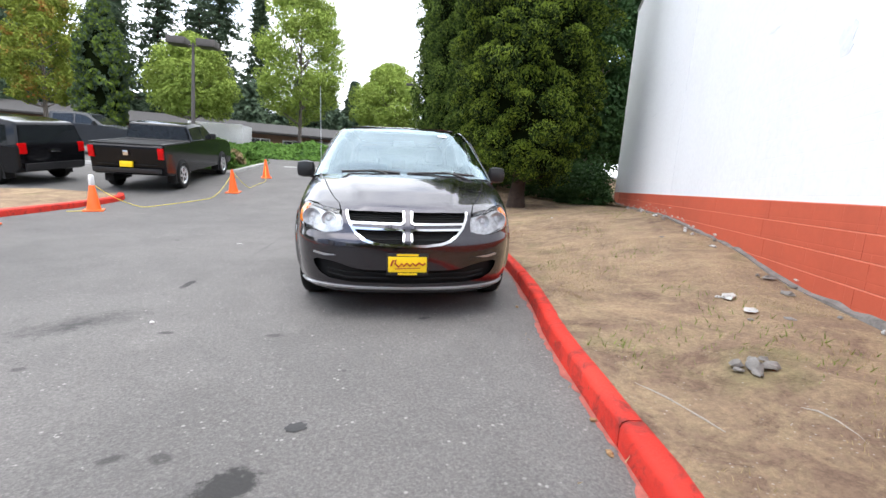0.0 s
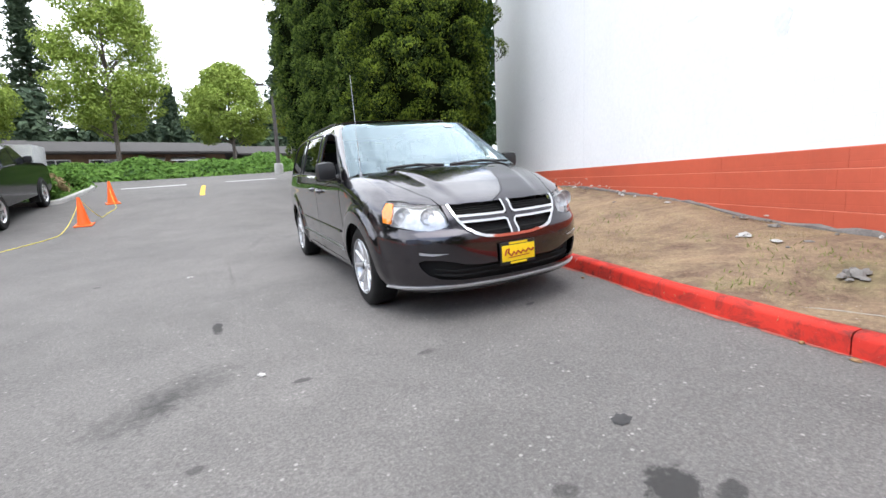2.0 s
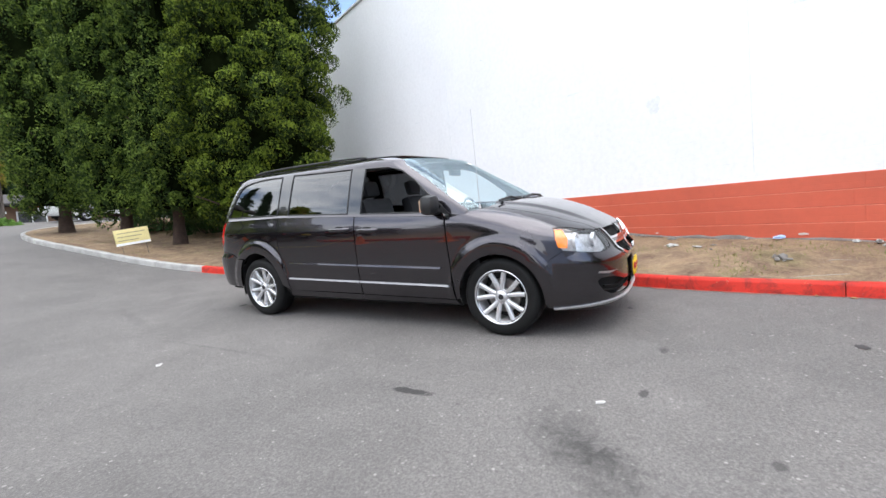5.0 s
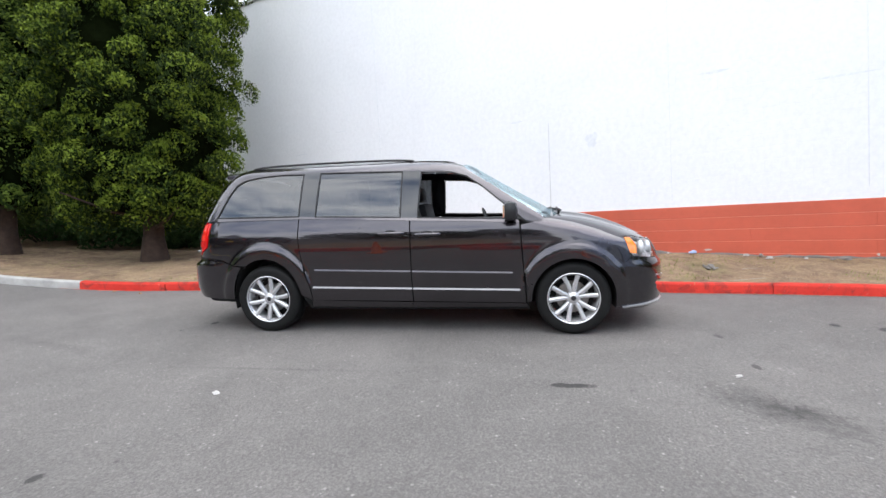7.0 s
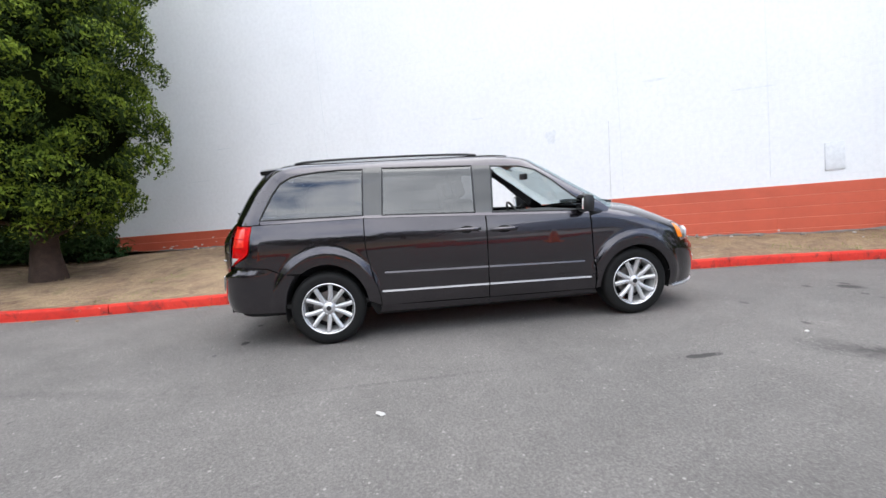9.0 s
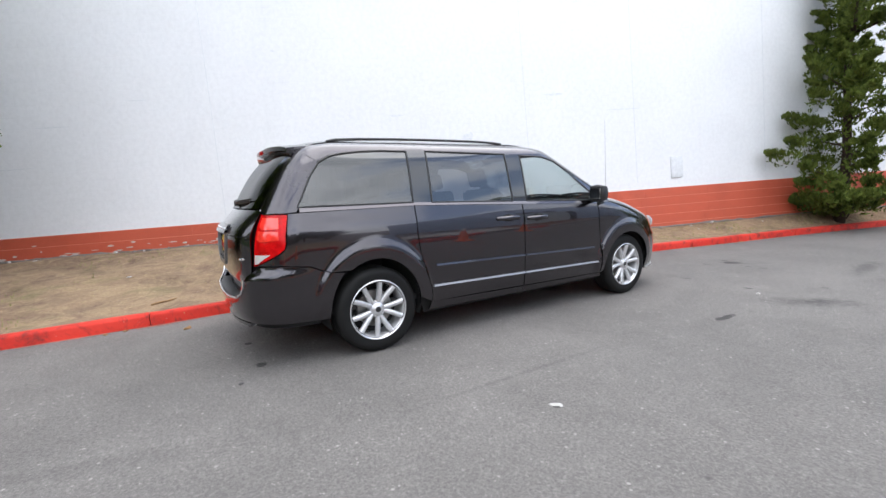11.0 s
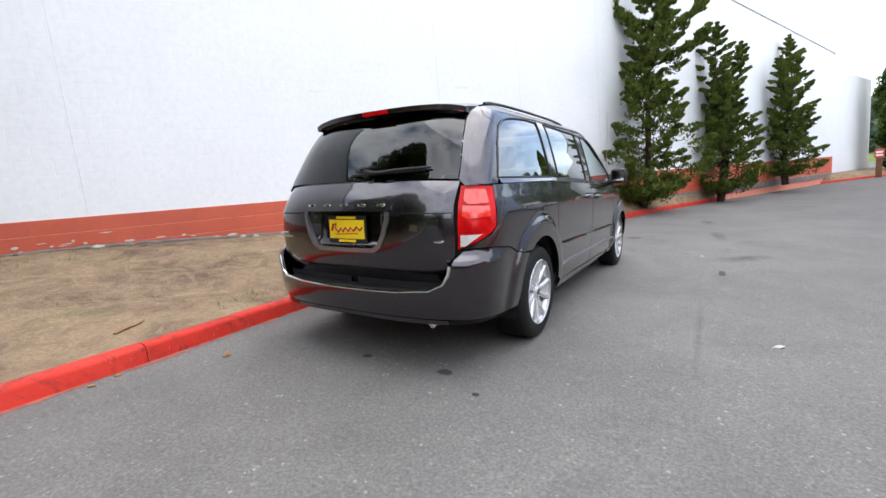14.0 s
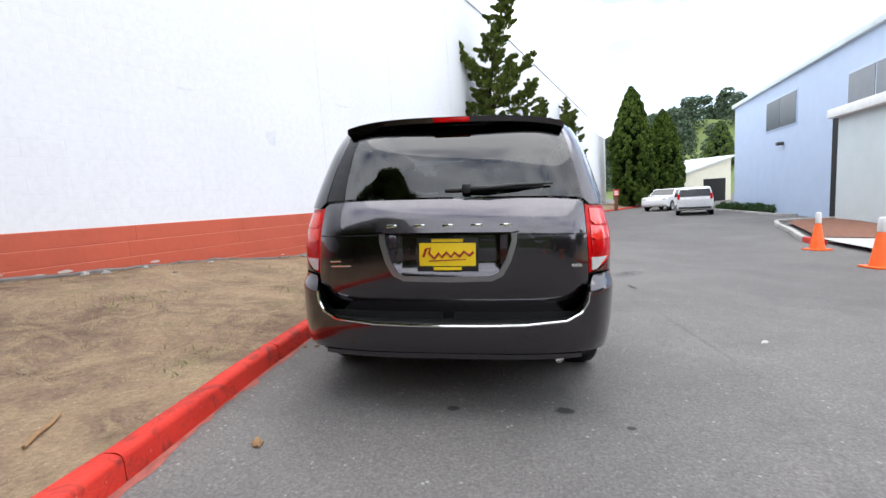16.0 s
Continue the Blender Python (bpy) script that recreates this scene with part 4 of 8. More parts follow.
# bright and dark strips along the doors
def canted(za, zb, a, b, dz, out):
    """Leans a strip so that its face looks a little upwards."""
    def bend_(p):
        mid = za + (zb - za) * (p[:, 1] - a) / (b - a)
        p[:, 0] -= out * (mid + dz - p[:, 2]) / (2 * dz)
        return p
    return bend_


for z0, z1, dz, mat_, lab, span, out in ((0.44, 0.475, 0.0075, M_DARKSATIN, "bright metal strip", ((-1.055, -0.012), (0.0, 1.035)), 0.009), (0.605, 0.655, 0.008, M_PAINT, "thin raised moulding", ((-0.985, -0.012), (0.004, 1.0)), 0.006)):
    for a, b in span:
        za, zb = lerp(z0, z1, (a + 1.05) / 2.1), lerp(z0, z1, (b + 1.05) / 2.1)
        pair("door_strip", panel(sd((a, za - dz), (a, za + dz), (b, zb + dz), (b, zb - dz)), (-1, 0, 0), lift=0.010, rim=0.02, step=0.08, bend=canted(za, zb, a, b, dz, out)), mat_, van, lab)

# dark shell behind the seams, with the wheel openings left free
shell = sd((-1.14, 0.22), (-1.02, 1.08), (0.0, 1.115), (1.1, 1.16), (2.1, 1.15), (2.2, 0.5), (1.95, 0.4), *[(AXLE_R + (y - AXLE_R) * 1.02, HUB + (z - HUB) * 1.02) for y, z in ARCH_R[1:-1]], (1.1, 0.22))
pair("inner_side", panel(shell, (-1, 0, 0), lift=-0.028, rim=0.0, step=0.12), M_UNDER, van)
nose = fr((0, 0.26), (0, 0.86), (-0.5, 0.86)) + sd((-2.05, 0.88), (-1.98, 0.6), (-1.96, 0.28)) + fr((-0.7, 0.26))
whole("inner_nose", panel(nose, (-0.55, -0.8, 0), lift=-0.055, rim=0.0, step=0.1), M_UNDER, van)
tail = re_((0, 0.3), (0, 1.18), (-0.7, 1.18)) + sd((2.17, 1.14), (2.2, 0.7), (2.0, 0.3)) + re_((-0.6, 0.3))
whole("inner_tail", panel(tail, (-0.55, 0.8, 0), lift=-0.03, rim=0.0, step=0.1), M_UNDER, van)

# front bumper
INTAKE = [(0.0, 0.415), (-0.34, 0.418), (-0.44, 0.432), (-0.52, 0.458), (-0.62, 0.480), (-0.72, 0.487), (-0.755, 0.470), (-0.745, 0.43), (-0.70, 0.375), (-0.62, 0.335), (-0.45, 0.315), (0.0, 0.305)]
GRILLE = [(0.0, 0.600), (-0.15, 0.603), (-0.27, 0.617), (-0.35, 0.642), (-0.41, 0.685), (-0.455, 0.745), (-0.485, 0.815), (-0.498, 0.868)]
HL_LOW = [(-0.515, 0.722), (-0.58, 0.703), (-0.65, 0.694), (-0.72, 0.700)]
bump = fr(*GRILLE) + fr((-0.525, 0.868), (-0.512, 0.78)) + fr(*HL_LOW) + sd((-2.085, 0.733), (-2.06, 0.716), (-2.035, 0.700), (-2.01, 0.684), (-1.986, 0.669), (-1.971, 0.636), (-1.954, 0.598), (-1.88, 0.612), (-1.809, 0.628), (-1.827, 0.610), (-1.844, 0.590), (-1.877, 0.543), (-1.902, 0.492), (-1.919, 0.438), (-1.929, 0.38), (-1.932, 0.32), (-1.935, 0.27))
bump += sd((-2.05, 0.235), (-2.2, 0.228)) + fr((-0.62, 0.224), (-0.4, 0.218), (0, 0.215)) + fr(*INTAKE[::-1])
whole("front_bumper", panel(bump, (-0.62, -0.8, 0.05), step=0.025), M_PAINT, van)
# bright strip carries the sky highlight of a painted ledge
lip = sd((-1.99, 0.262), (-2.1, 0.268), (-2.2, 0.276)) + fr((-0.66, 0.284), (-0.4, 0.279), (0, 0.275), (0, 0.262), (-0.4, 0.265), (-0.62, 0.267)) + sd((-2.15, 0.259), (-2.0, 0.253))
whole("bumper_lip", panel(lip, (-0.62, -0.8, 0.1), lift=0.016, rim=0.03, step=0.05), M_LIPGLINT, van, "bright edge along the bumper's foot, its sky highlight put into the material")
for zc in (0.335, 0.375):
    slat = fr((0, zc - 0.006), (0, zc + 0.006), (-0.5, zc + 0.008), (-0.66, zc + 0.03), (-0.66, zc + 0.018), (-0.5, zc - 0.004))
    whole("intake_slat", panel(slat, (-0.3, -1, 0), lift=-0.035, rim=0.02, step=0.1), M_UNDER, van)
# satin strip puts the highlight on the crease into the material
scoop = fr((-0.56, 0.525), (-0.66, 0.532), (-0.745, 0.545), (-0.75, 0.530), (-0.66, 0.515))
pair("crease_glint", panel(scoop, (-0.5, -1, 0), lift=0.006, rim=0.008), M_SATIN, van, "short bright strip, a crease's highlight put in as satin metal")

# grille: dark mesh, bright frame, cross bars
gr = panel(fr(*GRILLE, (-0.49, 0.876), (-0.2, 0.884), (0, 0.885)), (-0.2, -1, 0), lift=-0.045, rim=0.0, step=0.06)
grille = whole("grille", gr, M_UNDER, van, "black mesh grille with a bright cross")
for i in range(13):
    zc = 0.615 + i * 0.0205
    half = 0.30 + 0.16 * min(1, (i + 1) / 8)
    whole("grille_rib", panel(fr((0, zc - 0.003), (0, zc + 0.003), (-half, zc + 0.003), (-half, zc - 0.003)), (-0.2, -1, 0), lift=-0.032, rim=0.01, step=0.1), M_UNDER, grille)


def band_along(line, width, lift=0.012, way=(-0.25, -1, 0)):
    """A strip of skin to both sides of a front-view line."""
    left, right = [], []
    for i, (x, z) in enumerate(line):
        q = line[min(i + 1, len(line) - 1)]
        p = line[max(i - 1, 0)]
        dx, dz = q[0] - p[0], q[1] - p[1]
        ln = math.hypot(dx, dz)
        left.append((x - dz / ln * width, z + dx / ln * width))
        right.append((x + dz / ln * width, z - dx / ln * width))
    return panel(fr(*left, *right[::-1]), way, lift=lift, rim=0.03, step=0.03)


whole("grille_frame", band_along([(0.0, 0.610), (-0.15, 0.613), (-0.265, 0.627), (-0.345, 0.652), (-0.40, 0.692), (-0.445, 0.75), (-0.474, 0.815), (-0.486, 0.866)], 0.010), M_CHROME, grille, "bright chrome frame")
whole("cross_core", panel(fr((-0.02, 0.738), (-0.02, 0.768), (-0.45, 0.774), (-0.445, 0.746)), (-0.2, -1, 0), lift=0.002, rim=0.03), M_PAINT, grille)
whole("upright_core", panel(fr((0, 0.875), (-0.024, 0.875), (-0.022, 0.75), (-0.024, 0.62), (0, 0.62)), (0, -1, 0), lift=0.003, rim=0.03), M_PAINT, grille)
pair("cross_bar", band_along([(-0.032, 0.870), (-0.030, 0.80), (-0.036, 0.784), (-0.055, 0.775), (-0.2, 0.776), (-0.462, 0.781)], 0.0085, 0.008), M_CHROME, grille, "bright chrome edge round an opening")
pair("cross_bar", band_along([(-0.032, 0.622), (-0.030, 0.705), (-0.036, 0.723), (-0.055, 0.732), (-0.2, 0.733), (-0.432, 0.738)], 0.0085, 0.008), M_CHROME, grille, "bright chrome edge round an opening")

# headlamps
HLO = fr((-0.522, 0.725), (-0.58, 0.707), (-0.65, 0.698), (-0.72, 0.704)) + sd((-2.088, 0.742), (-2.036, 0.84), (-2.005, 0.915), (-2.12, 0.906)) + fr((-0.70, 0.887), (-0.62, 0.878), (-0.55, 0.866), (-0.528, 0.80))
for side_i, lens in enumerate(pair("headlamp", panel(HLO, (-0.6, -0.8, 0.1), rim=0.03), M_LENS, van, "clear headlamp with bright bowls")):
    sgn = 1 if side_i == 0 else -1
    back = panel(HLO, (-0.6, -0.8, 0.1), lift=-0.05, rim=0.0, step=0.05)
    back = back if sgn == 1 else flipped(back)
    part("reflector", mesh_of("reflector", *back), M_BOWL, lens)
    for x, z, r in ((-0.79, 0.80, 0.068), (-0.635, 0.795, 0.055)):
        c = Vector(fr((x, z))[0]) + Vector((0.0, 0.05, 0))
        prof = [(0.012, -0.006), (0.02, 0.0), (r * 0.55, 0.012), (r * 0.85, 0.004), (r, -0.022), (r * 1.06, -0.024), (r * 1.06, 0.0)]
        v, f = lathe(prof, 24, "y")
        v = [(sgn * (c.x + q[0]), c.y + q[1], c.z + q[2]) for q in v]
        part("lamp_bowl", mesh_of("lamp_bowl", v, f), M_BOWL, lens)
    amb = panel(sd((-2.055, 0.765), (-2.03, 0.84), (-2.015, 0.905), (-2.07, 0.90), (-2.12, 0.83), (-2.12, 0.755)), (-0.8, -0.6, 0), lift=0.003, rim=0.02)
    part("turn_lamp", mesh_of("turn_lamp", *(amb if sgn == 1 else flipped(amb))), M_AMBER, lens, "amber turn lamp")

# windscreen and front pillars
A_IN = [(-1.27, 1.125), (-1.10, 1.24), (-0.95, 1.34), (-0.80, 1.44), (-0.66, 1.525), (-0.53, 1.59), (-0.44, 1.625)]
ws_top = fr((-0.45, 1.672), (-0.2, 1.690), (0, 1.695), fn=f_top)
ws_low = fr((0, 1.135), (-0.3, 1.135), (-0.6, 1.13), fn=f_top)
SHIELD_IN = [(-1.275, 1.125), (-1.10, 1.24), (-0.955, 1.34), (-0.81, 1.44), (-0.675, 1.525), (-0.565, 1.60), (-0.50, 1.655)]
SHIELD = sd(*SHIELD_IN, fn=f_top) + ws_top + ws_low
shield = whole("windscreen", panel(SHIELD, (-0.1, -0.85, 0.5), fn=f_top, lift=-0.004, rim=0.006, step=0.06), M_WINDSCREEN, van, "clear windscreen")
shield.visible_shadow = False
band_top = fr((-0.47, 1.670), (0, 1.693), (0, 1.645), (-0.5, 1.625), fn=f_top)
whole("shade_band", panel(band_top, (-0.1, -0.85, 0.5), fn=f_top, lift=-0.012, rim=0.0), M_BLACKTRIM, shield)
FRONT_PILLAR = sd(*[(y - 0.005, z) for y, z in SHIELD_IN], fn=f_top) + sd((-0.40, 1.682), (0.0, 1.704), (0.03, 1.625), (-0.10, 1.607), (-0.39, 1.593), (-0.55, 1.548), (-0.71, 1.438), (-0.87, 1.300), (-1.03, 1.170), (-1.12, 1.085), (-1.25, 1.07), fn=f_top)
smooth_skin(pair("front_pillar", panel(FRONT_PILLAR, (-0.85, -0.3, 0.45), fn=f_top, step=0.03), M_PAINT, van), f_top)
cowl = fr((0, 1.128), (-0.5, 1.124), fn=f_top) + sd((-1.30, 1.11), fn=f_top) + tp((-0.80, -1.345), (-0.6, -1.415), (-0.3, -1.47), (0, -1.485))
whole("cowl", panel(cowl, (0, -0.4, 1), lift=-0.012, rim=0.02, step=0.06), M_BLACKTRIM, van, "black plastic cowl below the windscreen")

# side windows and posts
QW = [(2.10, 1.205), (1.6, 1.200), (1.165, 1.196), (1.14, 1.628), (1.35, 1.634), (1.545, 1.626), (1.70, 1.610), (1.81, 1.586), (1.90, 1.535), (1.98, 1.43)]
MW = [(0.985, 1.188), (0.10, 1.158), (0.085, 1.612), (0.955, 1.632)]
FW = [(-0.075, 1.150), (-0.6, 1.130), (-1.00, 1.118), (-1.035, 1.165), (-0.875, 1.292), (-0.715, 1.430), (-0.555, 1.540), (-0.395, 1.586), (-0.105, 1.598)]
qg = pair("rear_side_window", panel(sd(*QW, fn=f_top), (-1, 0, 0.2), fn=f_top, rim=0.006, lift=-0.003), M_TINTSIDE, van, "dark privacy glass")
mg = pair("sliding_door_window", panel(sd(*MW, fn=f_top), (-1, 0, 0.2), fn=f_top, rim=0.006, lift=-0.003), M_TINTSIDE, van, "dark privacy glass")
# the passenger's front window is wound down, and so is the driver's
posts = ([(-0.07, 1.126), (0.092, 1.133), (0.078, 1.640), (-0.10, 1.632)], [(0.992, 1.165), (1.158, 1.170), (1.135, 1.650), (0.96, 1.648)])
for pts in posts:
    pair("window_post", panel(sd(*pts, fn=f_top), (-1, 0, 0.2), fn=f_top, rim=0.02), M_GLOSSBLACK, van, "gloss black window post")
BELT = [(-1.06, 1.078), (-0.6, 1.100), (0.0, 1.124), (0.6, 1.150), (1.16, 1.170), (1.6, 1.169), (2.09, 1.168), (2.09, 1.203), (1.6, 1.199), (1.16, 1.195), (0.6, 1.176), (0.0, 1.150), (-0.6, 1.128), (-1.03, 1.112)]


def belt_bend(p):
    """A ledge whose face looks up and outwards."""
    low = np.interp(p[:, 1], (-1.06, -0.6, 0.0, 0.6, 1.16, 2.09), (1.078, 1.100, 1.124, 1.150, 1.170, 1.168))
    p[:, 0] -= 0.013 * np.clip(1 - (p[:, 2] - low) / 0.028, 0, 1)
    return p


pair("belt_moulding", panel(sd(*BELT, fn=f_top), (-1, 0, 0), fn=f_top, lift=0.002, rim=0.03, step=0.015, bend=belt_bend), M_PAINT, van, "painted ledge below the windows")
# black rubber seals round the panes
for outline in (QW, MW, FW):
    dense = []
    for i, (y0, z0) in enumerate(outline):
        y1, z1 = outline[(i + 1) % len(outline)]
        n_ = max(1, int(math.hypot(y1 - y0, z1 - z0) / 0.07))
        dense += [(lerp(y0, y1, k / n_), lerp(z0, z1, k / n_)) for k in range(n_)]
    pair("window_seal", tube(sd(*dense, fn=f_top), 0.0085, 6, True), M_BLACKTRIM, van, "black rubber seal")
TRI = [(-1.005, 1.112), (-1.24, 1.078), (-1.12, 1.088), (-1.035, 1.168), (-1.01, 1.172)]
pair("mirror_gusset", panel(sd(*TRI, fn=f_top), (-1, 0, 0), fn=f_top, rim=0.02, lift=0.004), M_BLACKTRIM, van, "black corner behind the mirror")
# roof sides over the windows, rear pillars
RAILSIDE = sd((-0.10, 1.606), (0.10, 1.619), (0.5, 1.632), (0.95, 1.640), (1.35, 1.640), (1.55, 1.634), (1.71, 1.618), (1.82, 1.594), (1.91, 1.545), fn=f_top)
RAILSIDE += sd((1.985, 1.605), (1.93, 1.675), (1.7, 1.703), (1.2, 1.711), (0.6, 1.711), (0.03, 1.704), fn=f_top)
smooth_skin(pair("roof_side", panel(RAILSIDE, (-0.8, 0, 0.6), fn=f_top, step=0.03), M_PAINT, van), f_top)
DPILLAR = sd((2.11, 1.172), (1.99, 1.43), (1.908, 1.538), (1.915, 1.548), (1.99, 1.605), (1.937, 1.673), fn=f_top) + tp((-0.655, 1.89), (-0.61, 1.99), fn=f_top) + re_((-0.62, 1.64), fn=f_top)
DPILLAR += re_((-0.664, 1.615), (-0.680, 1.55), (-0.700, 1.45), (-0.725, 1.32), (-0.741, 1.20), fn=f_top) + sd((2.33, 1.165), (2.2, 1.168), fn=f_top)
smooth_skin(pair("rear_pillar", panel(DPILLAR, (-0.75, 0.6, 0.2), fn=f_top, step=0.03), M_PAINT, van), f_top)
ROOF = [(0, -0.42), (-0.2, -0.42), (-0.42, -0.39), (-0.55, -0.35), (-0.63, -0.22), (-0.672, 0.0), (-0.685, 0.6), (-0.685, 1.2), (-0.68, 1.65), (-0.66, 1.88), (-0.60, 2.0), (-0.4, 2.05), (0, 2.07)]
whole("roof", panel(tp(*ROOF, fn=f_top), (0, 0, 1), fn=f_top, step=0.06, rim=0.01), M_PAINT, van)
headl = [(0, -0.35), (-0.6, -0.25), (-0.66, 0.2), (-0.66, 1.7), (-0.55, 1.95), (0, 2.0)]
whole("headliner", panel(tp(*headl, fn=f_top), (0, 0, 1), fn=f_top, step=0.12, rim=0.0, lift=-0.03), M_HEADLINER, van, "pale grey headliner")

# roof rails
for sgn in (-1, 1):
    pts = [Vector(tp((-0.645, y), fn=f_top)[0]) for y in (0.0, 0.1, 0.3, 0.6, 0.9, 1.2, 1.5, 1.7, 1.78)]
    up = (0.002, 0.012, 0.020, 0.023, 0.024, 0.023, 0.019, 0.011, 0.002)
    v, f = tube([(sgn * -p.x, p.y, p.z + u) for p, u in zip(pts, up)], 0.011, 8)
    part("roof_rail", mesh_of("roof_rail", v, f), M_BLACKTRIM, van, "black roof rail")

# tailgate
GL = [(0, 1.215), (-0.4, 1.213), (-0.70, 1.205), (-0.735, 1.205), (-0.72, 1.32), (-0.695, 1.45), (-0.675, 1.55), (-0.655, 1.61), (-0.4, 1.645), (0, 1.655)]
whole("rear_window", panel(re_(*GL, fn=f_top), (-0.1, 0.9, 0.35), fn=f_top, rim=0.006, step=0.06), M_TINT, van, "dark privacy glass")
GATE = re_((0, 1.205), (-0.4, 1.203), (-0.742, 1.193), fn=f_top) + re_((-0.742, 1.17), (-0.742, 1.06), (-0.748, 0.95), (-0.755, 0.85), (-0.755, 0.78), (-0.745, 0.70), (-0.725, 0.62), (-0.68, 0.57), (-0.5, 0.548), (0, 0.54))
# plate recess
REC = [(0, 1.020), (-0.33, 1.020), (-0.345, 0.98), (-0.315, 0.88), (-0.275, 0.815), (-0.23, 0.795), (0, 0.79)]
def gate_bend(p):
    z = p[:, 2]
    out = np.interp(z, (0.54, 0.60, 0.70, 0.74, 0.85, 1.03, 1.14, 1.165, 1.20), (-0.045, -0.026, 0.022, 0.036, 0.054, 0.074, 0.034, 0.020, 0.0))
    p[:, 1] += out * np.clip((0.79 - np.abs(p[:, 0])) / 0.10, 0, 1)
    return p


def bowl_bend(p):
    p = gate_bend(p)
    a = np.clip((0.345 - np.abs(p[:, 0])) / 0.085, 0, 1)
    b = np.clip((p[:, 2] - 0.785) / 0.07, 0, 1)
    p[:, 1] -= 0.050 * (a * a * (3 - 2 * a)) * (b * b * (3 - 2 * b))
    return p


GATE_HALF = GATE + re_(*REC[::-1])
tailgate = whole("tailgate", panel(GATE_HALF, (-0.15, 1, 0.1), bend=gate_bend), M_PAINT, van)
whole("plate_recess", panel(re_((0, 1.035), (-0.36, 1.035), (-0.365, 0.98), (-0.335, 0.875), (-0.29, 0.798), (-0.24, 0.772), (0, 0.768)), (0, 1, 0), lift=-0.008, rim=0.0, step=0.02, bend=bowl_bend), M_PAINT, tailgate)


def rear_band(line, width, lift=0.012):
    left, right = [], []
    for i, (x, z) in enumerate(line):
        q, p = line[min(i + 1, len(line) - 1)], line[max(i - 1, 0)]
        dx, dz = q[0] - p[0], q[1] - p[1]
        ln = math.hypot(dx, dz)
        left.append((x - dz / ln * width, z + dx / ln * width))
        right.append((x + dz / ln * width, z - dx / ln * width))
    return panel(re_(*left, *right[::-1]), (-0.1, 1, 0), lift=lift, rim=0.035, step=0.04, bend=gate_bend)


# body-coloured rim; the grey metal puts its sky highlight into the colour
whole("recess_frame", rear_band([(-0.352, 1.02), (-0.352, 0.975), (-0.322, 0.875), (-0.283, 0.805), (-0.235, 0.781), (0, 0.776)], 0.014, 0.012), M_DARKSATIN, tailgate, "paler rim round the plate recess, its sky highlight put into the grey")
whole("gate_trim", panel(re_((0, 1.095), (-0.35, 1.092), (-0.375, 1.08), (-0.378, 1.03), (-0.34, 1.022), (0, 1.024)), (0, 1, 0), lift=0.022, rim=0.03, bend=gate_bend), M_PAINT, tailgate, "raised trim bar above the plate")
for i in range(5):
    x = -0.31 + 0.152 * i - 0.0
    c = Vector(re_((x + 0.0, 1.06))[0])
    bm = box_bm(c.x - 0.030, c.x + 0.030, c.y + 0.070, c.y + 0.088, c.z - 0.012, c.z + 0.012, 0.006)
    part("letter_block", bm, M_CHROME, tailgate, "small chrome emblem block")
for x0, x1, z in ((0.47, 0.65, 0.848), (0.55, 0.66, 0.872), (-0.71, -0.635, 0.843)):
    c = Vector(re_(((x0 + x1) / 2, z))[0])
    part("badge", box_bm(x0, x1, c.y + 0.015, c.y + 0.058, z - 0.008, z + 0.008, 0.004), M_CHROME, tailgate, "small chrome badge")
# seam across the tailgate
pair("gate_seam", panel(re_((-0.375, 1.012), (-0.375, 1.018), (-0.742, 1.010), (-0.742, 1.004)), (0, 1, 0), lift=0.0015, rim=0.0, step=0.05, bend=gate_bend), M_UNDER, tailgate)

# tail lamps
TL = sd((2.178, 1.154), (2.198, 1.06), (2.213, 0.95), (2.224, 0.908), (2.262, 0.877), (2.30, 0.855), (2.345, 0.830), (2.40, 0.799)) + re_((-0.764, 0.788), (-0.764, 0.85), (-0.757, 0.95), (-0.751, 1.06), (-0.750, 1.165)) + sd((2.33, 1.162))
LOBES = (
    ("lens_lobe", [(2.235, 1.135), (2.245, 1.055)], [(-0.80, 1.05), (-0.775, 1.075), (-0.772, 1.14)], M_REDGLOW, "bright upper lamp cell"),
    ("lens_lobe", [(2.25, 1.035), (2.255, 0.975)], [(-0.805, 0.965), (-0.775, 0.985), (-0.775, 1.045)], M_REDGLOW, "bright middle lamp cell"),
    ("lens_lobe", [(2.26, 0.955), (2.285, 0.905)], [(-0.81, 0.895), (-0.78, 0.90), (-0.778, 0.965)], M_REDLENS, "deep red lower lamp cell"),
    ("reversing_lens", [(2.315, 0.872), (2.365, 0.836)], [(-0.80, 0.806), (-0.776, 0.806), (-0.774, 0.872)], M_WHITELENS, "white reversing lens"),
)
for lamp in pair("tail_lamp", panel(TL, (-0.7, 0.7, 0), lift=0.002, rim=0.03, step=0.02), M_REDLENS, van, "red tail lamp with a white lower lens"):
    sgn = 1 if lamp.data.vertices[0].co.x < 0 else -1
    for nm, at_side, at_back, mat_, lab in LOBES:
        cell = sd(*at_side) + re_(*at_back)
        mid = np.mean(cell, 0)

        def dome(p):
            out = np.array([-0.7, 0.7, 0.0])
            d = np.linalg.norm(p - mid, axis=1)
            return p + out * (0.006 * np.clip(1 - (d / 0.09) ** 2, 0, 1))[:, None]

        piece = panel(cell, (-0.7, 0.7, 0), lift=0.005, rim=0.006, step=0.018, bend=dome)
        part(nm, mesh_of(nm, *(piece if sgn == 1 else flipped(piece))), mat_, lamp, lab)

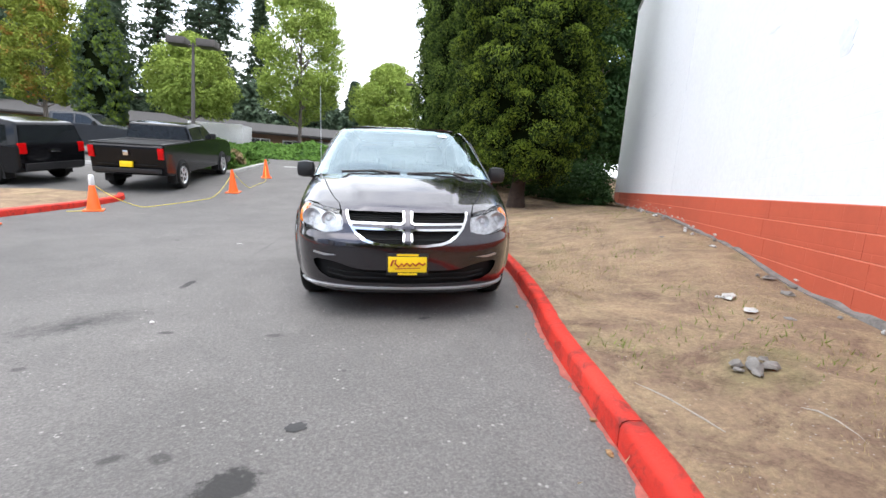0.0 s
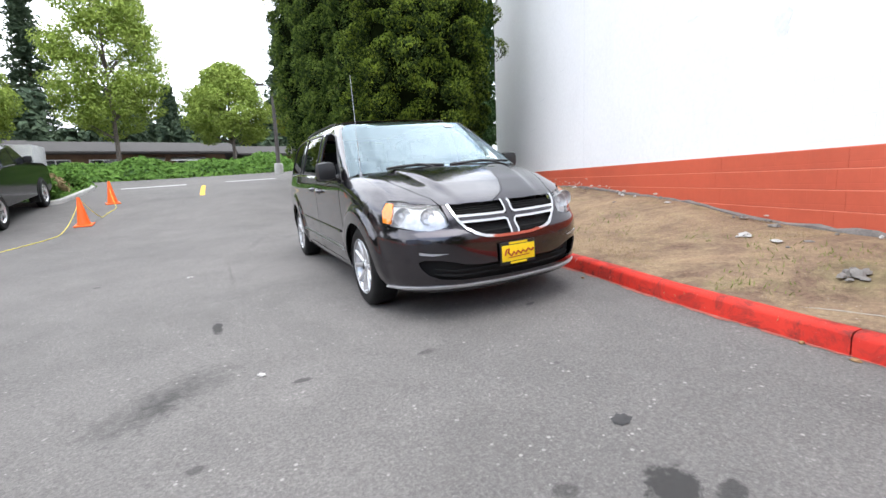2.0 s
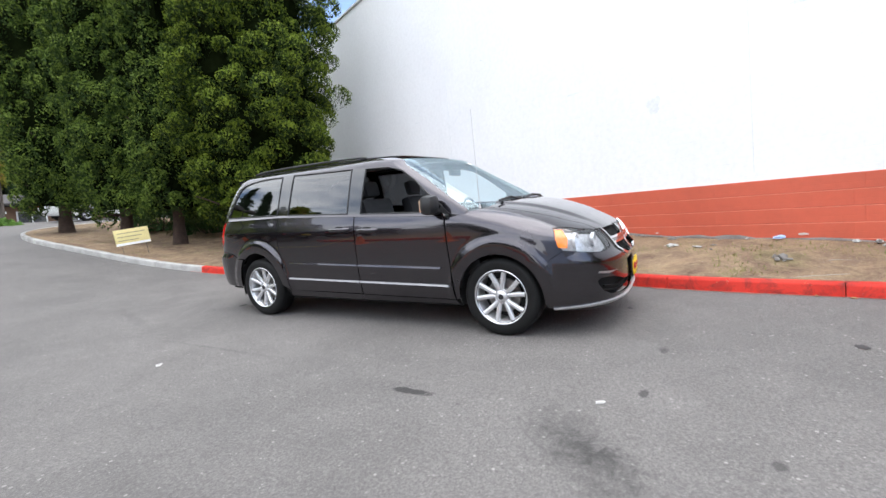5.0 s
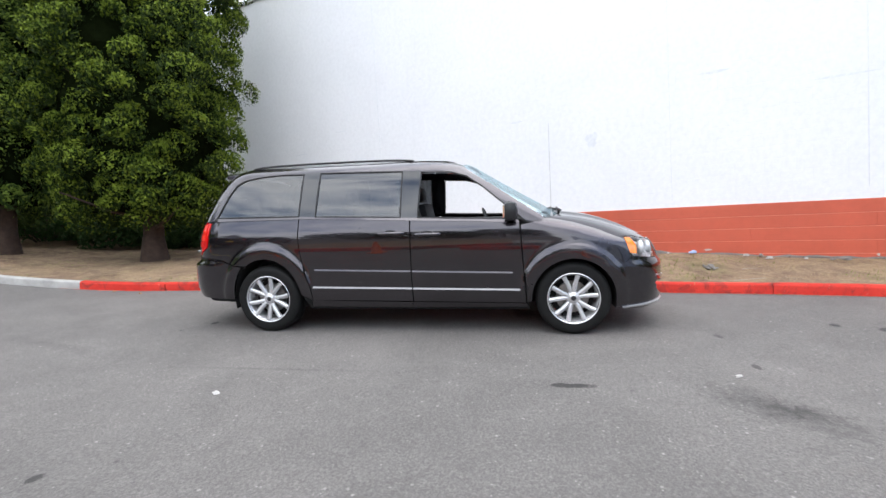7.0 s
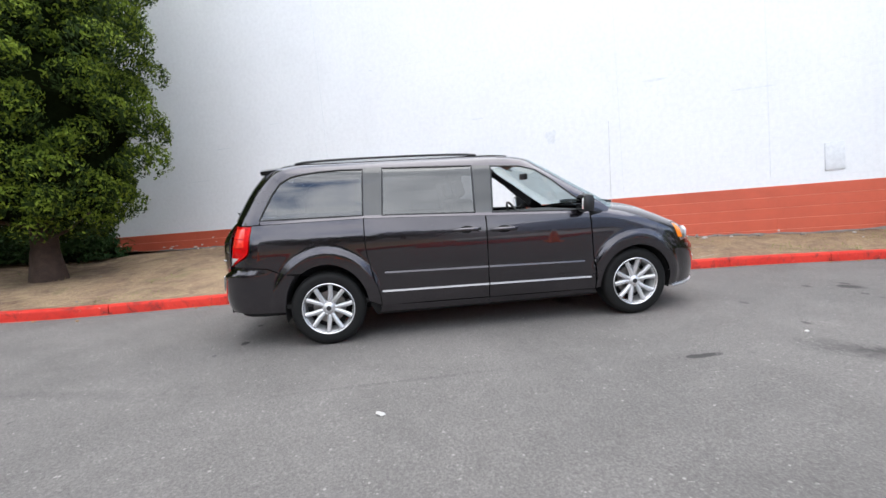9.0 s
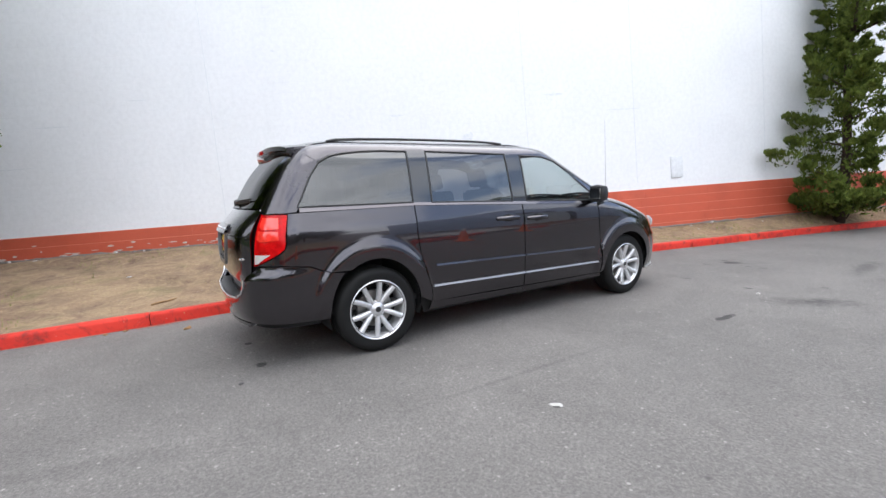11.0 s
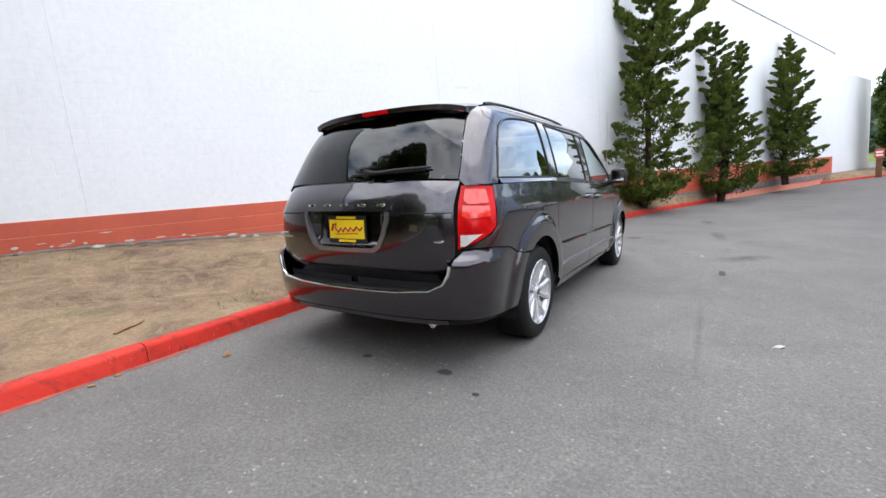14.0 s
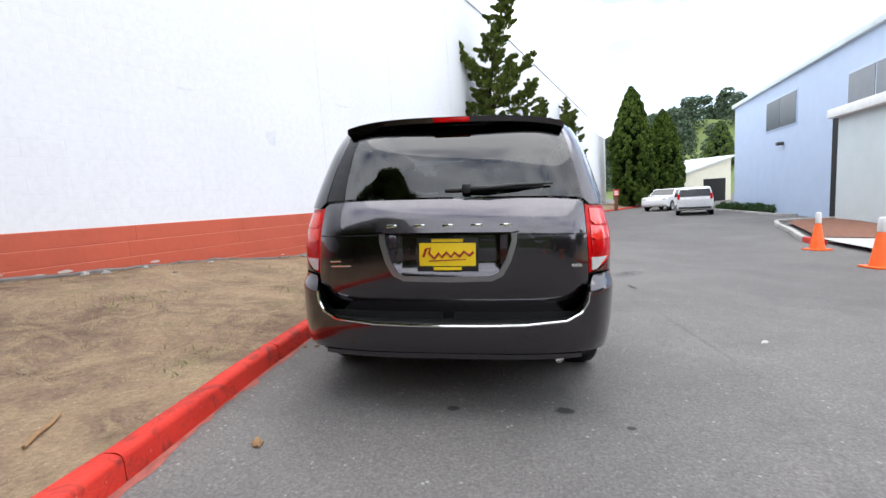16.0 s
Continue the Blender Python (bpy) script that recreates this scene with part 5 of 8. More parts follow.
# rear bumper: a U that holds the foot of the tailgate
def rear_bend(p):
    out = np.clip((p[:, 1] - 2.0) / 0.4, 0, 1) ** 1.2
    k = 1 / (1 + np.exp((p[:, 2] - 0.738) / 0.011)) * np.interp(p[:, 2], (0.34, 0.40, 0.50), (0.55, 0.80, 1.0))
    p[:, 1] += 0.065 * out * k
    wide = np.clip((p[:, 1] - 1.97) / 0.22, 0, 1)
    p[:, 0] *= 1 + 0.010 * wide * wide * (3 - 2 * wide) * k
    return p


RB = sd((1.90, 0.700), (1.975, 0.718), (2.06, 0.758), (2.25, 0.785)) + re_((-0.86, 0.782), (-0.79, 0.775), (-0.757, 0.73), (-0.74, 0.66), (-0.70, 0.59), (-0.62, 0.548), (-0.4, 0.533), (0, 0.528), (0, 0.375), (-0.5, 0.372), (-0.72, 0.368)) + sd((2.3, 0.355), (2.1, 0.345), (1.936, 0.345), (1.930, 0.40), (1.918, 0.47), (1.895, 0.55), (1.862, 0.62), (1.835, 0.66), (1.812, 0.688))
whole("rear_bumper", panel(RB, (-0.62, 0.78, 0), bend=rear_bend, step=0.018, rim=0.02), M_PAINT, van)
LOWB = re_((0, 0.378), (-0.5, 0.374), (-0.70, 0.370), (-0.70, 0.345), (0, 0.350))
whole("lower_valance", panel(LOWB, (-0.62, 0.78, 0), lift=0.045, rim=0.05), M_PAINT, van, "raised foot of the rear bumper")
step_pts = [(-0.70, 2.36), (-0.62, 2.50), (-0.4, 2.545), (0, 2.565), (0, 2.40), (-0.5, 2.38)]
v, f = prism([(x, y) for x, y in step_pts], "z", 0.53, 0.545)
v2, f2 = [(x, y + 0.03, z) for x, y, z in v], f
whole("step_pad", (v2, f2), M_BLACKTRIM, van, "black step pad on the bumper")
edge = [Vector(p) for p in re_((-0.742, 0.70), (-0.735, 0.65), (-0.70, 0.59), (-0.62, 0.552), (-0.4, 0.536), (-0.2, 0.532), (0, 0.531))]
vv = rear_bend(np.array([tuple(p) for p in edge]))
whole("bumper_strip", tube([(p[0], p[1] + 0.004, p[2]) for p in vv], 0.009, 8), M_CHROME, van, "bright strip on the bumper's edge")

# spoiler and its lamp
def sp_row(x):
    base = Vector(tp((-x, 2.0 - 0.06 * (x / 0.66) ** 2), fn=f_top)[0])
    return [(-x, base.y - 0.04, base.z + 0.004), (-x, base.y + 0.12, base.z - 0.004 - 0.01 * x), (-x, base.y + 0.190 - 0.06 * x * x, base.z - 0.018), (-x, base.y + 0.184 - 0.06 * x * x, base.z - 0.050), (-x, base.y + 0.10, base.z - 0.056), (-x, base.y + 0.02, base.z - 0.068)]


xs = [0.0, 0.12, 0.24, 0.36, 0.48, 0.58, 0.64, 0.672]
rows_ = [sp_row(x) for x in xs]
verts = [q for r_ in rows_ for q in r_]
faces = [(i * 6 + k, i * 6 + (k + 1) % 6, (i + 1) * 6 + (k + 1) % 6, (i + 1) * 6 + k) for i in range(len(xs) - 1) for k in range(6)]
faces.append(tuple((len(xs) - 1) * 6 + k for k in range(6)))
bm = bmesh.new()
vs = [bm.verts.new(q) for q in verts]
for q in faces:
    bm.faces.new([vs[i] for i in q])
geo = bmesh.ops.duplicate(bm, geom=bm.faces[:] + bm.verts[:] + bm.edges[:])
for q in geo["geom"]:
    if isinstance(q, bmesh.types.BMVert):
        q.co.x = -q.co.x
bmesh.ops.remove_doubles(bm, verts=bm.verts[:], dist=0.001)
bmesh.ops.recalc_face_normals(bm, faces=bm.faces[:])
spoiler = part("spoiler", bm, M_PAINT, van)
b0 = sp_row(0.0)
part("brake_lamp", box_bm(-0.11, 0.11, b0[2][1] - 0.02, b0[2][1] + 0.006, b0[2][2] - 0.032, b0[2][2] - 0.004, 0.006), M_REDLENS, spoiler, "red high brake lamp")

# wipers, antenna, mirrors, grips
gc = Vector(re_((0.0, 1.262), fn=f_top)[0])
v, f = tube([(-0.10, gc.y + 0.03, 1.262), (-0.22, gc.y + 0.036, 1.262), (-0.36, gc.y + 0.022, 1.275), (-0.57, gc.y - 0.03, 1.283)], [0.014, 0.012, 0.009, 0.006], 8)
arm = part("rear_wiper", mesh_of("rear_wiper", v, f), M_BLACKTRIM, van, "black rear wiper")
part("pivot_cap", box_bm(-0.125, -0.075, gc.y - 0.01, gc.y + 0.045, 1.235, 1.285, 0.012), M_BLACKTRIM, arm)
v, f = tube([(0.02, gc.y + 0.012, 1.253), (-0.25, gc.y + 0.014, 1.258), (-0.52, gc.y - 0.028, 1.268)], 0.009, 6)
part("wiper_blade", mesh_of("wiper_blade", v, f), M_BLACKTRIM, arm)
for x0, x1, bend_ in ((-0.62, -0.05, 0.0), (0.02, 0.70, 0.0)):
    p0 = Vector(fr((x0, 1.142), fn=f_top)[0])
    line = [Vector(fr((lerp(x0, x1, t), 1.142 + 0.016 * math.sin(t * 3)), fn=f_top)[0]) + Vector((0, -0.024, 0.030)) for t in (0, 0.25, 0.5, 0.75, 1)]
    v, f = tube(line, 0.013, 6)
    w_ = part("front_wiper", mesh_of("front_wiper", v, f), M_BLACKTRIM, van, "black windscreen wiper")
    q1 = Vector((lerp(x0, x1, 0.9) + 0.02, line[3].y - 0.07, 1.125))
    v, f = tube([q1, lerp(q1, line[2], 0.5) + Vector((0, -0.005, 0.018)), line[2] + Vector((0, -0.004, 0.014))], [0.013, 0.010, 0.006], 6)
    part("wiper_arm", mesh_of("wiper_arm", v, f), M_BLACKTRIM, w_)
base = Vector(tp((-0.83, -1.36))[0])
v, f = tube([base - Vector((0, 0, 0.01)), base + Vector((0, 0, 0.025)), base + Vector((0, 0.002, 0.03)), base + Vector((0.0, 0.02, 0.86))], [0.014, 0.010, 0.003, 0.002], 8)
part("antenna", mesh_of("antenna", v, f), M_SATIN, van, "thin steel mast antenna")


def mirror_shape(sgn):
    bm = bmesh.new()
    bmesh.ops.create_cube(bm, size=1)
    bmesh.ops.subdivide_edges(bm, edges=bm.edges[:], cuts=3, use_grid_fill=True)
    for q in bm.verts:
        q.co = lerp(q.co, q.co.normalized() * 0.62, 0.55)
        q.co = Vector((q.co.x * 0.168, q.co.y * (0.15 if q.co.y < 0 else 0.07), q.co.z * 0.160))
        q.co.z += 0.02 * q.co.x * sgn * -1
    bm.transform(Matrix.Translation((sgn * 1.05, -0.955, 1.188)))
    return bm


for sgn in (-1, 1):
    mir = part("wing_mirror", mirror_shape(sgn), M_BLACKTRIM, van, "black wing mirror")
    v, f = prism([(sgn * 0.985, 1.130), (sgn * 1.115, 1.130), (sgn * 1.12, 1.235), (sgn * 0.995, 1.243)], "y", -0.92, -0.905)
    part("mirror_glass", mesh_of("mirror_glass", v, f), M_CHROME, mir, "mirror glass")
    v, f = tube([(sgn * 0.93, -0.985, 1.12), (sgn * 0.99, -0.965, 1.125), (sgn * 1.05, -0.955, 1.14)], [0.035, 0.03, 0.03], 8)
    part("mirror_arm", mesh_of("mirror_arm", v, f), M_BLACKTRIM, mir)
    for y0, y1, z, skin in ((-0.30, -0.045, 0.985, door_skin), (0.065, 0.325, 1.002, slide_skin)):
        own = skin[0] if sgn < 0 else skin[1]
        x0 = -sd(((y0 + y1) / 2, z))[0][0]
        v, f = tube([(sgn * (x0 - 0.004), y0, z), (sgn * (x0 + 0.026), y0 + 0.03, z), (sgn * (x0 + 0.034), (y0 + y1) / 2, z + 0.002), (sgn * (x0 + 0.026), y1 - 0.03, z), (sgn * (x0 - 0.004), y1, z)], [0.016, 0.021, 0.020, 0.021, 0.016], 10)
        part("door_grip", mesh_of("door_grip", v, f), M_PAINT, own, "dark door grip with a bright lower edge")
        v, f = lathe([(0.001, 0.0), (0.03, 0.001), (0.034, 0.004), (0.03, 0.006), (0.001, 0.006)], 20, "x")
        part("grip_cup", mesh_of("grip_cup", [(sgn * (x0 - 0.002) + q[0] * sgn, (y0 + y1) / 2 + q[1] * 2.2, z + q[2]) for q in v], f), M_UNDER, own)

# number plate cards front and back: plain bars for the script
def plate(y, z, face, parent_name):
    pl = part(parent_name, box_bm(-0.165, 0.165, y - 0.006, y + 0.006, z - 0.088, z + 0.088, 0.004), M_BLACKTRIM, van, "yellow card in a black plate frame")
    s = face * 0.0085
    part("card", box_bm(-0.152, 0.152, y + s - 0.003, y + s + 0.003, z - 0.062, z + 0.062, 0.002), M_YELLOW, pl)
    part("frame_band", box_bm(-0.085, 0.085, y + s - 0.002, y + s + 0.002, z + 0.068, z + 0.084), M_YELLOW, pl)
    part("frame_band", box_bm(-0.075, 0.075, y + s - 0.002, y + s + 0.002, z - 0.084, z - 0.068), M_YELLOW, pl)
    pts = [(-0.13, -0.012), (-0.115, 0.03), (-0.09, 0.036), (-0.098, 0.008), (-0.07, -0.02), (-0.045, 0.008), (-0.03, -0.015), (-0.005, 0.012), (0.02, -0.012), (0.04, 0.012), (0.065, -0.01), (0.09, 0.016), (0.12, -0.004), (0.14, 0.014)]
    v, f = tube([(a * -face, y + s + face * 0.004, z + b) for a, b in pts], 0.0075, 5)
    part("script_bar", mesh_of("script_bar", v, f), M_SCRIPT, pl, "dark red script stroke")
    v, f = tube([(-0.10 * -face, y + s + face * 0.004, z - 0.034), (0.10 * -face, y + s + face * 0.004, z - 0.026)], 0.003, 5)
    part("underline_bar", mesh_of("underline_bar", v, f), M_SCRIPT, pl)


plate(-2.515, 0.470, -1, "front_plate")
plate(2.535, 0.908, 1, "rear_plate")
v, f = lathe([(0.001, 0.012), (0.018, 0.010), (0.020, 0.0), (0.023, 0.0), (0.023, 0.11)], 16, "y")
part("exhaust_tip", mesh_of("exhaust_tip", [(x - 0.60, 2.40 - y + 0.08, z + 0.325) for x, y, z in v], f), M_CHROME, van, "chrome exhaust tip")

# underside, wheel liners, cabin
part("underbody", box_bm(-0.62, 0.62, -2.25, 2.25, 0.24, 0.32, 0.03), M_UNDER, van)
part("cabin_floor", box_bm(-0.86, 0.86, -1.15, 2.25, 0.36, 0.40), M_INTERIOR, van)
for ax in (AXLE_F, AXLE_R):
    for sgn in (-1, 1):
        tall = 0.395 if ax < 0 else 0.435
        line = arc(ax, HUB, 0.395, tall, -14, 194, 20)
        vs_ = [(sgn * x, y, z) for y, z in line for x in (0.93, 0.62)]
        fs_ = [(2 * i, 2 * i + 1, 2 * i + 3, 2 * i + 2) for i in range(len(line) - 1)]
        n0 = len(vs_)
        vs_.append((sgn * 0.62, ax, HUB))
        fs_ += [(2 * i + 1, n0, 2 * i + 3) for i in range(len(line) - 1)]
        part("wheel_liner", mesh_of("wheel_liner", vs_, fs_), M_UNDER, van)


def seat(x, y, wide, back):
    bm = box_bm(x - wide / 2, x + wide / 2, y - 0.27, y + 0.25, 0.62, 0.78, 0.05)
    lean = Matrix.Translation((x, y + 0.22, 0.74)) @ Matrix.Rotation(radians(-14), 4, "X")
    box_bm(-wide / 2 + 0.01, wide / 2 - 0.01, -0.07, 0.07, 0, back, 0.05, bm, lean)
    n = 1 if wide < 0.7 else 3
    for i in range(n):
        cx = (i - (n - 1) / 2) * wide / n
        box_bm(cx - 0.12, cx + 0.12, -0.05, 0.05, back + 0.03, back + 0.21, 0.045, bm, lean)
    box_bm(x - wide / 2 + 0.05, x + wide / 2 - 0.05, y - 0.22, y + 0.22, 0.38, 0.64, 0.03, bm)
    part("seat", bm, M_SEAT, van, "charcoal cloth seat")


for x, y, wide, back in ((-0.44, -0.22, 0.54, 0.56), (0.44, -0.22, 0.54, 0.56), (-0.46, 0.72, 0.52, 0.54), (0.46, 0.72, 0.52, 0.54), (0.0, 1.62, 1.30, 0.48)):
    seat(x, y, wide, back)
v, f = prism([(-1.32, 0.55), (-1.32, 1.09), (-1.05, 1.10), (-0.88, 1.06), (-0.80, 0.95), (-0.84, 0.72), (-1.0, 0.5)], "x", -0.84, 0.84)
part("dashboard", mesh_of("dashboard", v, f, True, 25), M_INTERIOR, van, "dark grey dashboard")
ring = [Vector((0.42 + 0.185 * math.cos(a), -0.70 + 0.07 * math.sin(a), 1.03 + 0.172 * math.sin(a))) for a in [2 * math.pi * k / 28 for k in range(28)]]
v, f = joined(tube(ring, 0.015, 8, True), tube([(0.42, -0.70, 1.03), (0.42, -0.88, 0.95)], 0.03, 8), tube([(0.25, -0.70, 1.03), (0.59, -0.70, 1.03)], 0.014, 6), tube([(0.42, -0.70, 1.03), (0.42, -0.765, 0.87)], 0.014, 6))
part("steering_wheel", mesh_of("steering_wheel", v, f), M_BLACKTRIM, van, "dark steering wheel")
part("cabin_mirror", box_bm(-0.12, 0.12, -0.72, -0.69, 1.47, 1.54, 0.012), M_BLACKTRIM, van)
for sgn in (-1, 1):
    part("door_lining", box_bm(sgn * 0.80, sgn * 0.90, -1.05, 1.10, 0.40, 1.09, 0.02), M_INTERIOR, van)
part("sticker", mesh_of("sticker", [tuple(Vector(p) + Vector((0, -0.004, 0.002))) for p in fr((0.40, 1.625), (0.50, 1.62), (0.50, 1.595), (0.40, 1.60), fn=f_top)], [(0, 1, 2, 3)]), M_WHITEPRINT, van, "white sticker on the windscreen")


# wheels
def build_wheel():
    w = new("wheel")
    w.parent = van
    rim_r, tyre_r = 0.238, 0.348
    prof = [(rim_r - 0.012, -0.105), (rim_r + 0.012, -0.112), (rim_r + 0.055, -0.117), (tyre_r - 0.03, -0.112), (tyre_r - 0.008, -0.095), (tyre_r, -0.070), (tyre_r, 0.070), (tyre_r - 0.008, 0.095), (tyre_r - 0.03, 0.112), (rim_r + 0.055, 0.117), (rim_r + 0.012, 0.112)]
    tyre = part("tyre", mesh_of("tyre", *lathe(prof, 64)), M_RUBBER, w, "black road tyre")
    bm = bmesh.new()
    for k in range(4):
        v, f = lathe([(tyre_r - 0.006, -0.052 + 0.034 * k), (tyre_r + 0.0015, -0.049 + 0.034 * k), (tyre_r + 0.0015, -0.026 + 0.034 * k), (tyre_r - 0.006, -0.023 + 0.034 * k)], 64)
        vs2 = [bm.verts.new(q) for q in v]
        for q in f:
            bm.faces.new([vs2[i] for i in q])
    part("tread_rib", bm, M_RUBBER, tyre)
    rim = part("rim", mesh_of("rim", *lathe([(rim_r, -0.118), (rim_r + 0.006, -0.114), (rim_r - 0.008, -0.106), (rim_r - 0.020, -0.085), (rim_r - 0.030, 0.0), (rim_r - 0.030, 0.09)], 64)), M_ALLOY, w, "silver alloy rim with ten spokes")
    for k in range(5):
        a = 2 * math.pi * k / 5 + 0.2
        for s2 in (-1, 1):
            a0, a1 = a + s2 * 0.20, a + s2 * 0.30
            pts, rad = [], []
            for t in (0, 0.33, 0.66, 1.0):
                rr, aa = lerp(0.05, rim_r - 0.014, t), lerp(a0, a1, t)
                pts.append((rr, aa, lerp(-0.080, -0.104, t ** 0.8)))
                rad.append(lerp(0.020, 0.0215, t))
            vs2, fs2 = [], []
            for (rr, aa, xx), hw in zip(pts, rad):
                cy, cz = rr * math.cos(aa), rr * math.sin(aa)
                ty, tz = -math.sin(aa), math.cos(aa)
                for off, dx in ((-hw, 0.026), (-hw, 0.004), (-hw * 0.5, -0.006), (hw * 0.5, -0.006), (hw, 0.004), (hw, 0.026)):
                    vs2.append((xx + dx, cy + ty * off, cz + tz * off))
            for i in range(3):
                for q in range(5):
                    fs2.append((i * 6 + q, i * 6 + q + 1, i * 6 + q + 7, i * 6 + q + 6))
            part("spoke", mesh_of("spoke", vs2, fs2, True, 50), M_ALLOY, rim)
    part("hub_cap", mesh_of("hub_cap", *lathe([(0.001, -0.100), (0.030, -0.098), (0.036, -0.092), (0.060, -0.086), (0.070, -0.075), (0.070, -0.03)], 32)), M_ALLOY, rim)
    part("cap_emblem", mesh_of("cap_emblem", *lathe([(0.001, -0.103), (0.022, -0.102), (0.024, -0.098)], 20)), M_BLACKTRIM, rim)
    for k in range(5):
        a = 2 * math.pi * (k + 0.5) / 5 + 0.2
        # metal of the door strips, also the highlight on the recess rim
        v, f = lathe([(0.001, -0.088), (0.009, -0.088), (0.011, -0.080), (0.011, -0.05)], 10)
        part("wheel_nut", mesh_of("wheel_nut", [(x, y + 0.057 * math.cos(a), z + 0.057 * math.sin(a)) for x, y, z in v], f), M_SATIN, rim)
    part("brake_disc", mesh_of("brake_disc", *lathe([(0.06, -0.02), (0.150, -0.02), (0.152, -0.012), (0.152, 0.01)], 40)), M_DISC, w)
    part("wheel_back", mesh_of("wheel_back", *lathe([(0.001, 0.03), (0.205, 0.03)], 32)), M_UNDER, w)
    return w


wheel = build_wheel()
wheel.matrix_basis = pose(-0.845, AXLE_F, HUB)
for m in (pose(-0.845, AXLE_R, HUB, 31), pose(0.845, AXLE_F, HUB, 11, 0, 180), pose(0.845, AXLE_R, HUB, 50, 0, 180)):
    copy_thing(wheel, m)

# ---------------------------------------------------------------- other vehicles
M_BLACKCAR = plain("black_car_paint", (0.006, 0.006, 0.007), 0.10, vary=0.1, Specular_IOR_Level=0.24)
M_GREYCAR = plain("charcoal_car_paint", (0.028, 0.030, 0.034), 0.25, vary=0.1)
M_WHITECAR = car_paint("white_car_paint", (0.72, 0.72, 0.72), 0.0)
M_REDCAR = car_paint("dark_red_car_paint", (0.28, 0.012, 0.016), 0.2)
M_SILVERCAR = car_paint("silver_car_paint", (0.50, 0.52, 0.54), 0.5)
M_DARKGLASS = plain("dark_window_glass", (0.012, 0.014, 0.016), 0.06, vary=0.1)


def stand(x, y, yaw, up=0.0):
    """A pose on the road, tilted with it; yaw turns the front from +y to the left."""
    e = 0.6
    n = Vector((-(float(hgt(x + e, y)) - float(hgt(x - e, y))) / (2 * e), -(float(hgt(x, y + e)) - float(hgt(x, y - e))) / (2 * e), 1)).normalized()
    f = Vector((-math.sin(radians(yaw)), math.cos(radians(yaw)), 0))
    r = f.cross(n).normalized()
    f = n.cross(r)
    m = Matrix((r, f, n)).transposed().to_4x4()
    m.translation = on(x, y, up)
    return m


def round_poly(pts, radii):
    """Rounds the corners of an outline."""
    out = []
    n = len(pts)
    for i, p in enumerate(pts):
        p0, p1, p2 = Vector(pts[i - 1]), Vector(p), Vector(pts[(i + 1) % n])
        r = min(radii, (p0 - p1).length * 0.4, (p2 - p1).length * 0.4)
        a, b = p1 + (p0 - p1).normalized() * r, p1 + (p2 - p1).normalized() * r
        for t in (0, 0.33, 0.67, 1):
            out.append(tuple((a * (1 - t) ** 2 + p1 * 2 * t * (1 - t) + b * t * t)))
    return out


def car_skin(outline, half, belt, top, lean, round_=0.05):
    """A side outline (y, z) spread across the width, leaning in above the belt."""
    c = np.mean(outline, 0)
    full = []
    for i, (y, z) in enumerate(outline):
        y0, z0 = outline[i - 1]
        if (z0 - belt) * (z - belt) < -1e-6:
            t = (belt - z0) / (z - z0)
            full.append((y0 + (y - y0) * t, belt))
        full.append((y, z))
    outline = full
    verts, n = [], len(outline)
    stations = ((-1.0, 0.94), (-0.965, 1.0), (-0.5, 1.0), (0.5, 1.0), (0.965, 1.0), (1.0, 0.94))
    for f, sc in stations:
        for y, z in outline:
            w = half * (1 - lean * max(0.0, (z - belt) / (top - belt)))
            yy, zz = (y, z) if sc == 1.0 else (y - math.copysign(min(round_, abs(y - c[0])), y - c[0]), z - (round_ * 0.6 if z > belt + 0.03 else 0))
            verts.append((f * w, yy, zz))
    low = [i for i, q in enumerate(outline) if q[1] <= belt + 1e-5]
    high = [i for i, q in enumerate(outline) if q[1] >= belt - 1e-5]
    faces = [tuple(low), tuple(5 * n + i for i in low[::-1]), tuple(high), tuple(5 * n + i for i in high[::-1])]
    for s in range(5):
        for i in range(n):
            j = (i + 1) % n
            faces.append((s * n + i, s * n + n + i, s * n + n + j, s * n + j))
    return verts, faces


def small_wheel(parent, x, y, r, out):
    w = new("wheel")
    w.parent = parent
    w.matrix_basis = pose(x, y, r, 0, 0, 0 if out < 0 else 180)
    part("tyre", mesh_of("tyre", *lathe([(r * 0.62, -0.10), (r * 0.9, -0.115), (r, -0.09), (r, 0.09), (r * 0.9, 0.11)], 32)), M_RUBBER, w)
    rim = part("rim", mesh_of("rim", *lathe([(0.02, -0.06), (r * 0.2, -0.065), (r * 0.25, -0.05), (r * 0.55, -0.07), (r * 0.62, -0.105), (r * 0.66, -0.10)], 32)), M_ALLOY, w)
    for k in range(5):
        a = 2 * math.pi * k / 5
        v, f = prism([(0.05, -0.03), (r * 0.58, -0.045), (r * 0.58, 0.045), (0.05, 0.03)], "x", -0.085, -0.06)
        m = Matrix.Rotation(a, 4, "X")
        part("spoke", mesh_of("spoke", [tuple(m @ Vector(q)) for q in v], f, False), M_ALLOY, rim)
    part("wheel_back", mesh_of("wheel_back", *lathe([(0.001, -0.035), (r * 0.63, -0.035)], 24)), M_UNDER, w)


